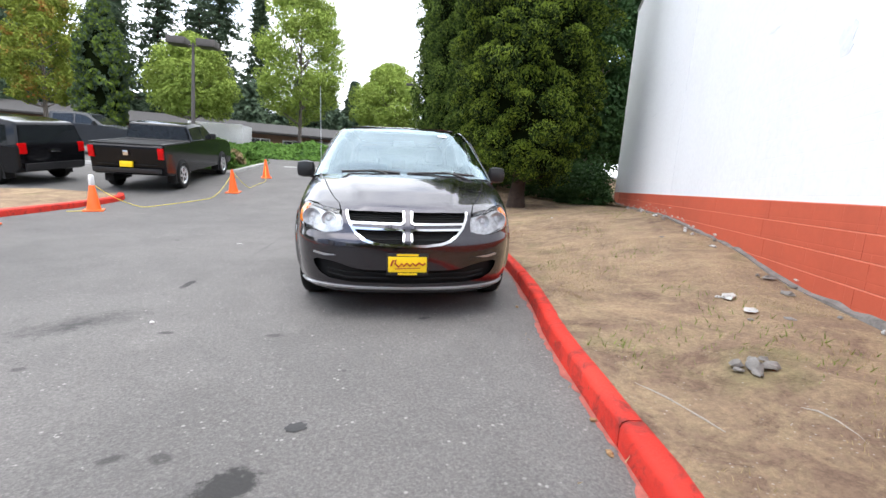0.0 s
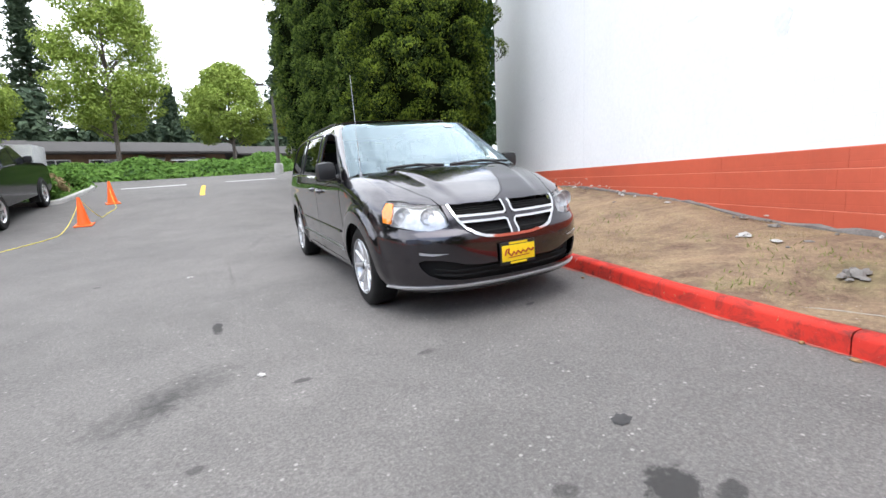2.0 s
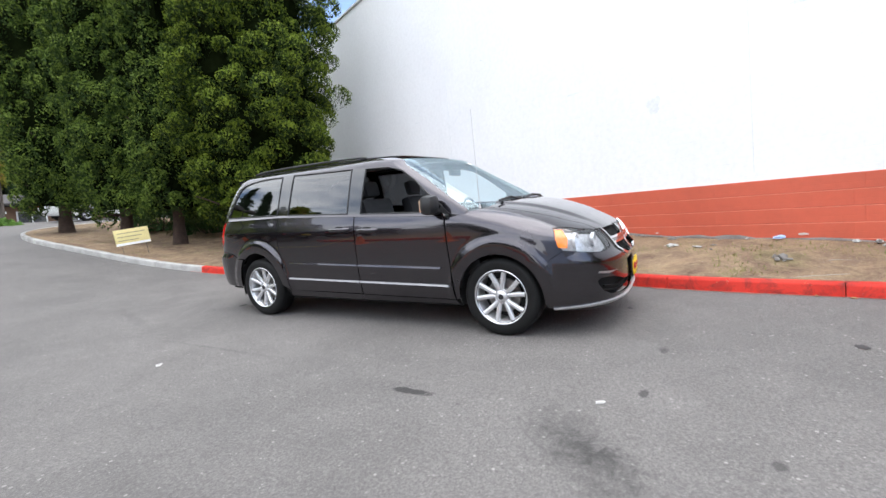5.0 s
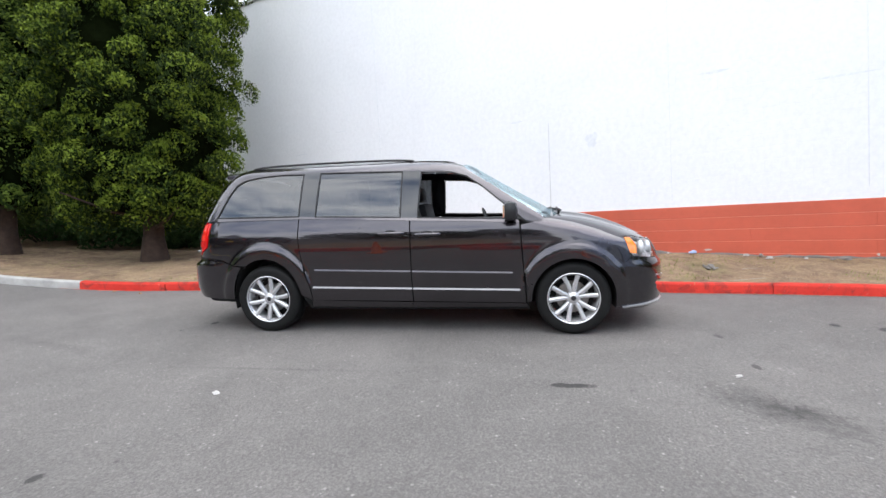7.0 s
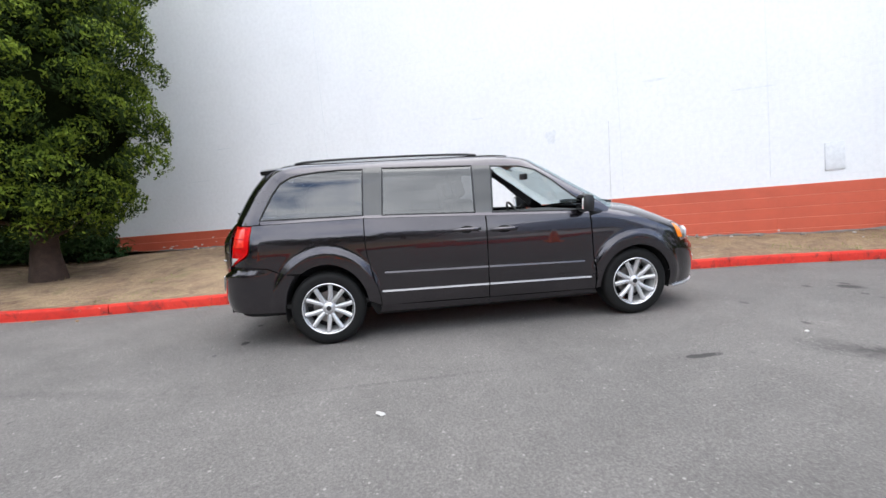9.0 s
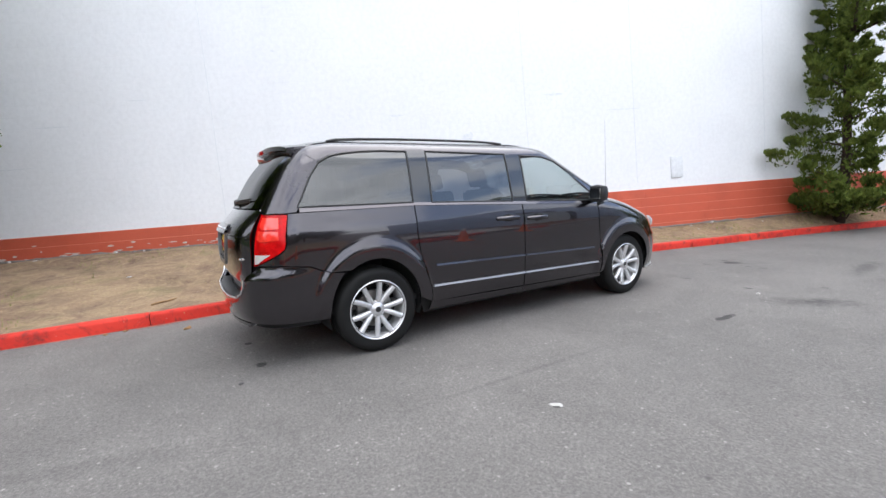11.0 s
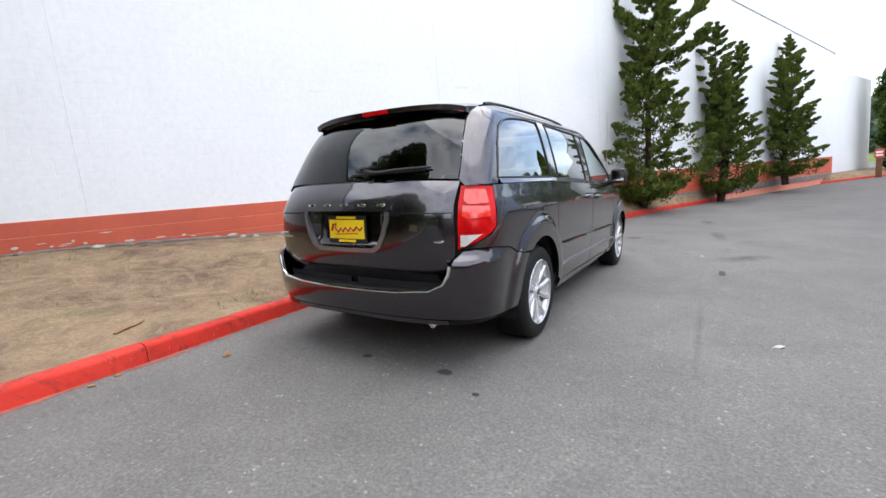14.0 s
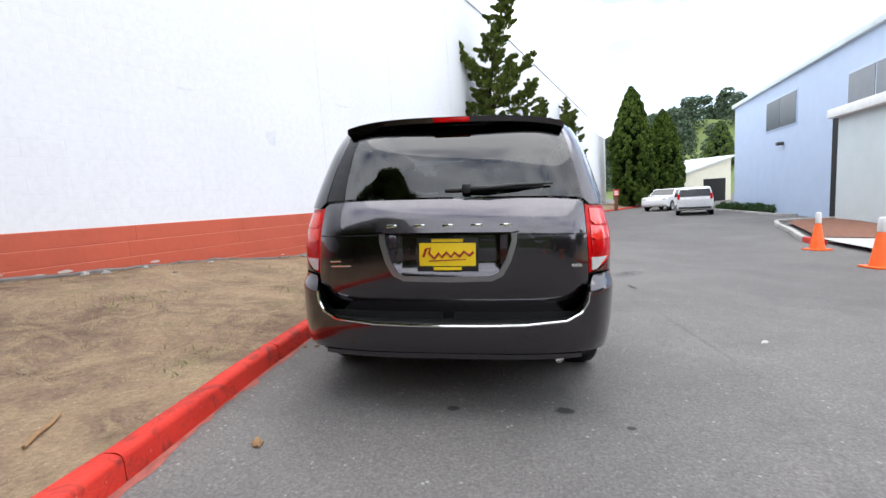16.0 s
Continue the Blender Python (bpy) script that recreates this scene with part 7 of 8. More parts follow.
def juniper(base, high, wide, seed, label, tips, leaders):
    """An upright, twisted juniper: leaders with stacked pads, and reaching limbs."""
    rng, r = np.random.default_rng(seed), random.Random(seed)
    parts_, cs, rs = [], [], []
    env = curve_through([0, 0.06, 0.15, 0.30, 0.45, 0.62, 0.80, 1.0], [0.20, 0.58, 0.98, 0.86, 0.64, 0.44, 0.32, 0.08])
    for n_, (lx, ly, lh) in enumerate(leaders):
        top = high * lh

        def axis(t):
            return Vector((lx * t ** 1.6 + 0.10 * math.sin(t * 8 + seed + n_), ly * t ** 1.3 + 0.08 * math.cos(t * 9 + seed), -0.2 + (top * 0.96 + 0.2) * t))

        parts_.append(limb_tube([axis(k / 9) for k in range(10)], 0.11, 0.015, 9))
        count = int(165 / len(leaders) ** 0.5)
        for k in range(count):
            t = ((k + r.random()) / count) ** 1.35
            o = axis(t)
            a = k * 2.39996 + r.uniform(-0.6, 0.6)
            ln = wide * float(env(t)) * r.uniform(0.25, 1.0) * (1 + 0.3 * math.sin(a * 2 + o.z * 2.3 + seed))
            if n_ and t < 0.25:
                continue
            q = Vector((o.x + math.cos(a) * ln, o.y + math.sin(a) * ln, max(0.40, o.z)))
            if k % 3 == 0:
                parts_.append(limb_tube([(o.x, o.y, q.z - 0.35 * ln), tuple(o.lerp(q, 0.5) - Vector((0, 0, 0.15 * ln))), tuple(q)], 0.03, 0.008, 5))
            size = r.uniform(0.20, 0.40) * (1.12 - (0.6 if t < 0.45 else 0.8) * t) * wide / 1.35
            cs.append(tuple(q))
            rs.append(size)
            # upturned end of the pad
            out = 0.75 * size
            cs.append((q.x + math.cos(a) * out, q.y + math.sin(a) * out, q.z + 0.45 * size))
            rs.append(size * r.uniform(0.35, 0.6))
            for far in (1.25, 1.7) if t > 0.4 else (1.2,):
                cs.append((q.x + math.cos(a) * far * size, q.y + math.sin(a) * far * size, q.z + (0.5 * far) * size))
                rs.append(size * (0.62 - 0.22 * far) * r.uniform(0.8, 1.2))
        for i in range(6):
            o = axis(0.93 + 0.09 * i / 5)
            cs.append(tuple(o))
            rs.append(0.13 - 0.016 * i)
    for a, z0, ln, up in tips:
        t0 = z0 / high
        ox, oy = leaders[0][0] * t0 ** 1.6, leaders[0][1] * t0 ** 1.3
        pts = [Vector((ox + math.cos(a) * ln * u, oy + math.sin(a) * ln * u, z0 + up * v)) for u, v in ((0, 0), (0.4, 0.12), (0.8, 0.5), (1.0, 1.0))]
        parts_.append(limb_tube(pts, 0.04, 0.008, 6))
        for i in range(15):
            s = i / 14
            q = pts[1].lerp(pts[2], s * 2) if s < 0.5 else pts[2].lerp(pts[3], s * 2 - 1)
            cs.append((q.x + r.uniform(-0.10, 0.10), q.y + r.uniform(-0.10, 0.10), q.z + r.uniform(-0.05, 0.12)))
            rs.append((0.24 - 0.15 * s) * r.uniform(0.7, 1.15))
    p, face = lobes(np.array(cs), np.array(rs), 120, rng, 0.55)
    return tree("juniper_tree", base, label, "tree", parts_, M_BARK, sprays(p, face, 0.05, rng), M_JUNIPER, "junipers along the wall")


LJ = "upright twisted juniper growing against the white wall"
juniper(vz(-0.12, -10.4), 8.2, 1.4, 3, LJ, ((1.9, 4.2, 2.0, 1.1), (-1.3, 4.3, 2.1, 1.9), (2.1, 2.9, 1.5, 0.5), (-1.2, 3.4, 1.2, 0.6), (3.3, 5.0, 1.4, 0.9), (0.2, 5.2, 1.2, 1.2), (3.0, 4.2, 1.5, 0.7)), ((-0.8, -0.2, 1.0),))
juniper(vz(-2.25, -15.95), 6.5, 1.25, 8, "twisted juniper with two leaders growing against the white wall", ((1.7, 3.4, 0.9, 1.6), (-1.2, 3.0, 1.1, 1.9), (1.5, 1.9, 1.0, 1.0)), ((0.2, 0.75, 1.0), (-0.5, -0.85, 0.92)))
juniper(vz(-4.9, -22.8), 7.0, 1.35, 12, "twisted juniper with two leaders growing against the white wall", ((-1.3, 3.6, 1.7, 1.2), (-1.2, 2.4, 1.9, 0.7), (1.9, 4.2, 1.0, 1.6)), ((-0.2, -0.5, 1.0), (0.3, 1.5, 0.82)))


def broadleaf(name, base, high, wide, seed, leaf_mat, label, foot=2.0, n=170, per=190, leaf=0.088, cone=0.5):
    rng, r = np.random.default_rng(seed), random.Random(seed)
    t = rng.uniform(0, 1, n)
    z = foot + (high - foot) * t
    prof = np.sin(np.clip(t * 0.86 + 0.14, 0, 1) * math.pi) ** 0.6 * lerp(1.0, 1.15 - 0.6 * t, cone)
    ang = rng.uniform(0, 2 * math.pi, n)
    rad = wide * prof * rng.uniform(0.35, 1.0, n) ** 0.6
    c = np.stack([np.cos(ang) * rad, np.sin(ang) * rad, z], -1)
    p, face = clumps(c, wide * rng.uniform(0.18, 0.32, n), per, rng, 0.7)
    parts_ = [limb_tube([(0.05 * math.sin(k), 0.05 * math.cos(k * 1.7), -0.3 + high * 0.85 * k / 6) for k in range(7)], 0.16, 0.03, 9)]
    for i in range(0, n, 6):
        q = c[i]
        parts_.append(limb_tube([(0, 0, max(foot * 0.8, q[2] - np.hypot(q[0], q[1]) * 0.8)), tuple(q * [0.5, 0.5, 1] - [0, 0, np.hypot(q[0], q[1]) * 0.3]), tuple(q)], 0.05, 0.012, 5))
    return tree(name, base, label, "tree", parts_, M_BARKGREY, leaf_cloud(p, face, leaf, rng, 0.6), leaf_mat)


def gz(x, y, up=0.0):
    return on(x, y, up)


broadleaf("maple_tree", gz(-7.6, 31, 0.3), 13.8, 3.1, 41, M_MAPLE, "tall light green street maple behind the ivy bank", 3.0, 260)
broadleaf("maple_tree", gz(-14.3, 28, 0.3), 7.4, 2.8, 42, M_MAPLE, "round light green maple beside the lamp post", 2.4, 190)
broadleaf("maple_tree", gz(-0.6, 31, 0.3), 7.2, 2.9, 43, M_MAPLE, "spreading light green maple behind the ivy bank", 2.3, 170)
broadleaf("maple_tree", gz(-24.5, 29, 0.3), 11.5, 2.6, 44, M_AUTUMN, "maple with leaves turning orange in the car park", 2.4, 190)
broadleaf("maple_tree", gz(4.9, 31, 0.3), 8.0, 2.3, 45, M_AUTUMN, "maple with orange leaves at the top", 2.0, 150)
columnar("cypress_tree", gz(-19.0, 26, 0.2), 9.2, 1.5, 46, M_FIR, "dark green columnar cypress in the car park", 0.13, 240, 50, 0.5)


def fir(base, high, wide, seed, label, tiers=30):
    rng, r = np.random.default_rng(seed), random.Random(seed)
    parts_ = [limb_tube([(0, 0, -0.5), (0, 0, high * 0.5), (0, 0, high)], 0.3, 0.03, 8)]
    pts = []
    for k in range(tiers):
        t = (k + 0.5) / tiers
        z0 = high * (0.12 + 0.88 * t)
        ln = wide * (1 - t) ** 0.85 + 0.25
        for q in range(12):
            a = r.uniform(0, 6.28)
            l2 = ln * r.uniform(0.55, 1.1)
            if k % 3 == 0:
                parts_.append(limb_tube([(0, 0, z0), (math.cos(a) * l2, math.sin(a) * l2, z0 - 0.18 * l2)], 0.06, 0.015, 4))
            s = rng.uniform(0.05, 1.0, 30)
            pts.append(np.stack([math.cos(a) * l2 * s + rng.normal(0, 0.22, 30), math.sin(a) * l2 * s + rng.normal(0, 0.22, 30), z0 - 0.2 * l2 * s + rng.normal(0, 0.16, 30)], -1))
    p = np.concatenate(pts)
    face = np.tile([0, 0, 1.0], (len(p), 1))
    return tree("fir_tree", base, label, "tree", parts_, M_BARK, leaf_cloud(p, face, 0.30, rng, 0.42), M_FIR, "firs behind the street")


LF = "tall dark fir in the row behind the street"
for i, (x, y, hh, w) in enumerate(((-52, 62, 20, 3.6), (-44, 58, 24, 4.2), (-38, 60, 28, 4.2), (-32.5, 61, 30, 4.0), (-28, 63, 31, 3.4), (-23.5, 58, 31, 3.6), (-20, 64, 26, 3.2), (-7, 72, 15, 3.0), (-4, 75, 13, 2.8), (-11, 74, 13, 3.2), (-15, 68, 14, 3.5), (7.6, 62, 22, 3.0), (10.5, 66, 16, 3.0), (-58, 66, 22, 4.2), (14, 60, 17, 3.4), (20, 64, 20, 3.6), (-48, 52, 21, 4.0), (-41, 50, 19, 4.2), (-35, 54, 24, 4.0), (-63, 56, 20, 4.4))):
    fir(gz(x, y, -0.2), hh, w * 1.45, 60 + i, LF)

broadleaf("street_tree", gz(10.3, 16.6, 0.3), 12.0, 2.6, 48, M_SHRUB, "dark green leafy tree behind the building's corner", 0.6, 480, 150, 0.10)


def tree_row(name, pts, seed, label):
    """Tall mixed trees in a row, crowns and trunks."""
    rng = np.random.default_rng(seed)
    cs, rs, trunks = [], [], []
    for x, y, hh in pts:
        z0 = float(hgt(x, y))
        trunks.append(limb_tube([(x, y, z0 - 0.3), (x, y, z0 + hh * 0.8)], 0.25, 0.05, 7))
        t = rng.uniform(0.15, 1, 40)
        a = rng.uniform(0, 6.28, 40)
        r_ = 2.6 * (1.1 - t) ** 0.6 * rng.uniform(0.4, 1, 40)
        cs.append(np.stack([x + np.cos(a) * r_, y + np.sin(a) * r_, z0 + hh * t], -1))
        rs.append(rng.uniform(0.7, 1.3, 40))
    p, face = clumps(np.concatenate(cs), np.concatenate(rs), 45, rng, 0.8)
    t_ = thing(name, Matrix.Identity(4), label, "trees", kind="stuff")
    part("trunks", mesh_of("trunks", *joined(*trunks)), M_BARK, t_)
    part("crowns", quick_mesh("crowns", *leaf_cloud(p, face, 0.4, rng, 0.6)), M_FIR, t_)


tree_row("boundary_trees", [(-31 + 2.2 * math.sin(i * 1.7), -3.0 + 2.6 * i, 6.5 + 2.0 * math.sin(i * 2.3)) for i in range(8)], 50, "row of dark trees along the drive's far side")

tree_row("street_trees", [(-40 + 2.7 * i, 57 + 2.0 * math.sin(i * 2.1), 8.6 + 2.2 * math.sin(i * 1.9)) for i in range(24)], 51, "line of dark green trees behind the low buildings")

# ivy bank across the street
def leafy_bank(name, xs, y0, y1, top, seed, label, mat_, n=9000, leaf=0.13):
    rng = np.random.default_rng(seed)
    x = rng.uniform(xs[0], xs[1], n)
    t = rng.uniform(0, 1, n)
    y = lerp(y0, y1, t)
    end = np.clip((xs[1] - x) / 1.6, 0, 1) ** 0.5
    z = hgt(x, y) + top * np.sin(np.clip(t * 1.15, 0, 1) * math.pi * 0.5) * end * (0.8 + 0.25 * np.sin(x * 1.3) * np.sin(x * 0.47 + 1)) + rng.normal(0, 0.05, n)
    face = np.tile([0, -0.6, 1.0], (n, 1))
    ob = part(name, quick_mesh(name, *leaf_cloud(np.stack([x, y, z], -1), face, leaf, rng, 0.7)), mat_)
    # soil body under the leaves
    gxs, gts = np.linspace(xs[0], xs[1], 60), np.linspace(0, 1, 9)
    X, T = np.meshgrid(gxs, gts, indexing="ij")
    Y = lerp(y0, y1, T)
    E_ = np.clip((xs[1] - X) / 1.6, 0, 1) ** 0.5
    Z = hgt(X, Y) - 0.08 + top * np.sin(np.clip(T * 1.15, 0, 1) * math.pi * 0.5) * E_ * (0.8 + 0.25 * np.sin(X * 1.3) * np.sin(X * 0.47 + 1))
    fs2 = [(i * 9 + j, (i + 1) * 9 + j, (i + 1) * 9 + j + 1, i * 9 + j + 1) for i in range(59) for j in range(8)]
    soil = part("bank_soil", mesh_of("bank_soil", np.stack([X, Y, Z], -1).reshape(-1, 3), fs2), M_SHRUB)
    tagged(soil, "shaded soil of the ivy bank", "ground", kind="structure")
    return tagged(ob, label, "ivy", kind="stuff")


leafy_bank("ivy_bank", (-34, 3.6), 23.6, 28.0, 1.15, 71, "bright green ivy covering a bank beside the street", M_IVY, 15000)

# planting strip by the car park
leafy_bank("planting", (-12.0, -6.7), 13.3, 19.2, 0.55, 72, "low green ground cover in the kerbed planting strip", M_IVY, 3500, 0.08)
for i, (x, y) in enumerate(((-7.2, 14.0), (-7.3, 15.2), (-7.6, 16.2), (-8.3, 14.6), (-8.6, 16.0), (-9.6, 15.0), (-7.2, 17.4))):
    shrub("grass_clump", gz(x, y, 0.25), 0.5, 0.65, 80 + i, M_DRYGRASS if i % 2 else M_IVY, "tufted low plant in the planting strip", 26, 26, 0.09, "shrub", "plants in the strip")

# hillside and trees behind the yard
def hill():
    xs, ys = np.linspace(-150, 20, 60), np.linspace(-60, -190, 40)
    X, Y = np.meshgrid(xs, ys, indexing="ij")
    D = np.clip((-62 - Y) / 70, 0, 1)
    Z = hgt(X, Y) - 0.3 + 19 * D ** 1.2 * np.clip((-20 - X) / 40, 0.15, 1) + np.array([[1.4 * noise.fractal((x * 0.05, y * 0.05, 3), 1, 2, 3) for y in ys] for x in xs]) * D
    f = [(i * 40 + j, (i + 1) * 40 + j, (i + 1) * 40 + j + 1, i * 40 + j + 1) for i in range(59) for j in range(39)]
    ob = part("hillside", mesh_of("hillside", np.stack([X, Y, Z], -1).reshape(-1, 3), [q[::-1] for q in f]), M_HILL)
    tagged(ob, "grassy green hillside behind the yard", "hill", kind="structure")
    rng = np.random.default_rng(9)
    n = 260
    cx, cy = rng.uniform(-140, 10, n), rng.uniform(-185, -78, n)
    d = np.clip((-62 - cy) / 70, 0, 1)
    cz = hgt(cx, cy) + 19 * d ** 1.2 * np.clip((-20 - cx) / 40, 0.15, 1)
    c = np.stack([cx, cy, cz + 1.5], -1)
    keep = (rng.uniform(0, 1, n) < 0.35 + 0.65 * (cy < -115))
    c = c[keep]
    tall = rng.uniform(0.7, 2.0, len(c))
    cc = np.concatenate([c + np.stack([0 * tall, 0 * tall, k * 1.5 * tall], -1) for k in range(3)])
    rr = np.concatenate([np.full(len(c), 3.2 - 0.7 * k) for k in range(3)])
    p, face = clumps(cc, rr, 190, rng, 0.8)
    ob = part("hill_trees", quick_mesh("hill_trees", *leaf_cloud(p, face, 0.42, rng, 0.7)), M_FIR)
    tagged(ob, "dark wooded skyline on the hillside", "trees", kind="stuff")


hill()
columnar("cypress_tree", gz(-14.2, -41.3, 0.0), 11.7, 1.98, 91, M_CEDAR, "dense dark green cypress behind the parked cars", 0.085, 620, 90, 0.3, 0.26, 1.3, None, (0.07, 0.15), (0.72, 0.98))
columnar("cypress_tree", gz(-17.8, -43.2, 0.0), 9.6, 1.85, 92, M_CEDAR, "dense dark green cypress behind the parked cars", 0.085, 600, 90, 0.3, 0.26, 1.3, None, (0.07, 0.15), (0.72, 0.98))
columnar("fir_tree", gz(-40, -78, 3.0), 9.0, 2.2, 93, M_FIR, "dark conifer on the green hillside", 0.2, 200, 30, 0.3)
for i, (x, y) in enumerate(((-17.6, -29.3), (-17.1, -27.4), (-16.7, -25.4), (-16.4, -23.6), (-16.1, -22.0))):
    shrub("low_shrub", gz(x + 0.5, y, 0.05), 0.75, 0.5, 110 + i, M_SHRUB, "low dark shrub along the pale blue building", 26, 30, 0.07, "shrub", "shrubs by the blue building")

# grass tufts and litter on the verge
def tufts(name, n, seed, mat_, label, leaf, area):
    rng = np.random.default_rng(seed)
    k = rng.integers(0, len(VERGE_P), n * 6)
    p = VERGE_P[k] + rng.normal(0, 0.16, (n * 6, 3)) * [1, 1, 0]
    p = p[(p[:, 1] > -12) & (p[:, 1] < 17)]
    m = np.array([noise.fractal((q[0] * area, q[1] * area, seed), 1, 2, 3) for q in p])
    p = p[m > np.quantile(m, 0.55 if n > 20000 else 0.8)][:n]
    loc = np.array([(W_INV @ Vector(q)).x for q in p])
    p = p[(loc < -0.08)]
    d = np.array([min((p_.x - q[0]) ** 2 + (p_.y - q[1]) ** 2 for p_ in kerb_line[::2]) for q in p])
    p = p[d > 0.09]
    n = len(p)
    lean = rng.normal(0, 0.5, (n, 3))
    lean[:, 2] = 1
    up = unit(lean) * leaf * rng.uniform(0.4, 1.3, (n, 1))
    side = unit(np.cross(up, rng.normal(0, 1, (n, 3)))) * leaf * 0.09
    v = np.stack([p - side, p + side, p + up], 1).reshape(-1, 3)
    f = np.arange(n * 3).reshape(-1, 3)
    ob = part(name, quick_mesh(name, v, f), mat_)
    tagged(ob, label, "grass", kind="stuff")


tufts("dry_grass", 42000, 21, M_DRYGRASS, "short straw-coloured grass on the dry verge", 0.028, 0.8)
tufts("green_grass", 9000, 22, M_GREENGRASS, "sparse green tufts on the dry verge", 0.05, 0.7)

# ---------------------------------------------------------------- cones, ropes, signs, buildings, litter
M_ORANGE = plain("orange_cone_plastic", (0.88, 0.13, 0.015), 0.5, vary=0.12, scale=8)
M_BAND = plain("white_reflective_band", (0.75, 0.75, 0.74), 0.5, vary=0.1)
M_ROPE = plain("yellow_rope", (0.75, 0.62, 0.10), 0.8, vary=0.2)
M_WOOD = plain("brown_sign_wood", (0.16, 0.07, 0.035), 0.8, vary=0.3, scale=8)
M_SIGNRED = plain("red_sign_face", (0.55, 0.05, 0.04), 0.5)
M_BLUEWALL = plain("pale_blue_painted_wall", (0.44, 0.53, 0.68), 0.7, vary=0.05, scale=1.5, bump=0.1)
M_PALEWALL = plain("pale_grey_painted_wall", (0.56, 0.62, 0.63), 0.7, vary=0.05, scale=1.5, bump=0.1)
M_CREAM = plain("cream_painted_wall", (0.66, 0.63, 0.50), 0.7, vary=0.05, scale=1.5)
M_ROOFGREY = plain("grey_shingle_roof", (0.042, 0.038, 0.036), 0.9, vary=0.25, scale=3, bump=0.5)
M_BROWNWALL = plain("brown_timber_wall", (0.17, 0.10, 0.065), 0.85, vary=0.25, scale=2)
M_MULCH = plain("red_brown_mulch", (0.15, 0.06, 0.032), 0.95, vary=0.5, scale=9, bump=0.9)
M_LINE = plain("worn_yellow_road_paint", (0.70, 0.42, 0.05), 0.8, vary=0.35, scale=7)
M_LINEW = plain("worn_white_road_paint", (0.40, 0.40, 0.39), 0.8, vary=0.3, scale=7)
M_OIL = plain("dark_oil_stain", (0.030, 0.029, 0.029), 0.7, vary=0.4, scale=12)
M_PAPER = plain("dirty_white_litter", (0.40, 0.39, 0.37), 0.8, vary=0.15, scale=20)
M_LEAFBROWN = plain("dry_brown_leaf", (0.26, 0.15, 0.07), 0.85, vary=0.3, scale=30)
M_STONE = plain("rough_grey_stone", (0.19, 0.175, 0.16), 0.9, vary=0.3, scale=10, bump=0.6)
M_STEEL = plain("grey_lamp_steel", (0.07, 0.06, 0.055), 0.6, 0.2, vary=0.15)


def cone(x, y, yaw, high, label, collar):
    c = thing("traffic_cone", stand(x, y, yaw), label, "traffic cone", "traffic cones")
    part("cone_base", box_bm(-0.19, 0.19, -0.19, 0.19, 0.0, 0.035, 0.012), M_ORANGE, c)
    part("cone_body", mesh_of("cone_body", *lathe([(0.145, 0.03), (0.135, 0.06), (0.035, high - 0.02), (0.028, high), (0.018, high)], 32, "z")), M_ORANGE, c)
    if collar:
        part("collar", mesh_of("collar", *lathe([(0.052, high - 0.14), (0.058, high - 0.13), (0.055, high + 0.05), (0.045, high + 0.09), (0.02, high + 0.10)], 24, "z")), M_BAND, c, "white wrap at the top")
    return c


cone(-6.95, 2.25, 10, 0.72, "orange traffic cone on the asphalt by the red kerb", False)
cone(-6.85, 4.95, 25, 0.72, "orange traffic cone with a white wrapped top", True)
cone(-5.08, 8.7, 0, 0.72, "plain orange traffic cone holding a yellow rope", False)
cone(-5.04, 12.25, 15, 0.72, "plain orange traffic cone near the planting kerb", False)
cone(-7.22, -5.45, 12, 0.72, "orange traffic cone with a white wrapped top", True)
cone(-6.40, -2.85, 0, 0.72, "orange traffic cone with a white wrapped top", True)


def rope(a, b, sag):
    pts = []
    side = Vector((b[1] - a[1], a[0] - b[0], 0)).normalized()
    for i in range(41):
        t = i / 40
        w = sag * 0.35 * math.sin(math.pi * t) + sag * 0.06 * math.sin(11 * t)
        x, y = lerp(a[0], b[0], t) + side.x * w, lerp(a[1], b[1], t) + side.y * w
        z = lerp(a[2], b[2], t) - sag * (1 - abs(2 * t - 1) ** 3) * 0.9
        pts.append((x, y, max(z, 0.012) + float(hgt(x, y))))
    r = part("rope", mesh_of("rope", *tube(pts, 0.0075, 6)), M_ROPE)
    tagged(r, "slack yellow rope between traffic cones", "rope", "ropes")


rope((-6.85, 4.95, 0.6), (-5.08, 8.7, 0.62), 0.75)
rope((-5.08, 8.7, 0.62), (-5.04, 12.25, 0.6), 0.75)
rope((-7.2, 4.6, 0.012), (-6.75, 4.9, 0.012), 0.0)

# left-hand island and planting kerbs
isl = tagged(new("island_kerb"), "red painted kerb round the car park island", "kerb", kind="structure")
kerb_run(smooth_line([(-8.6, -1.0), (-7.75, 1.5), (-7.55, 3.2), (-7.5, 5.0), (-7.25, 6.7), (-7.5, 7.25)], 0.3), isl, lambda p: True, side=-1)
pk = tagged(new("planting_kerb"), "grey concrete kerb round the planting strip", "kerb", kind="structure")
kerb_run(smooth_line([(-12.5, 13.4), (-8.5, 13.2), (-7.0, 12.9), (-6.55, 13.3), (-6.5, 15.0), (-6.6, 18.2), (-7.2, 19.3), (-9, 19.8)], 0.3), pk, lambda p: False, side=-1)


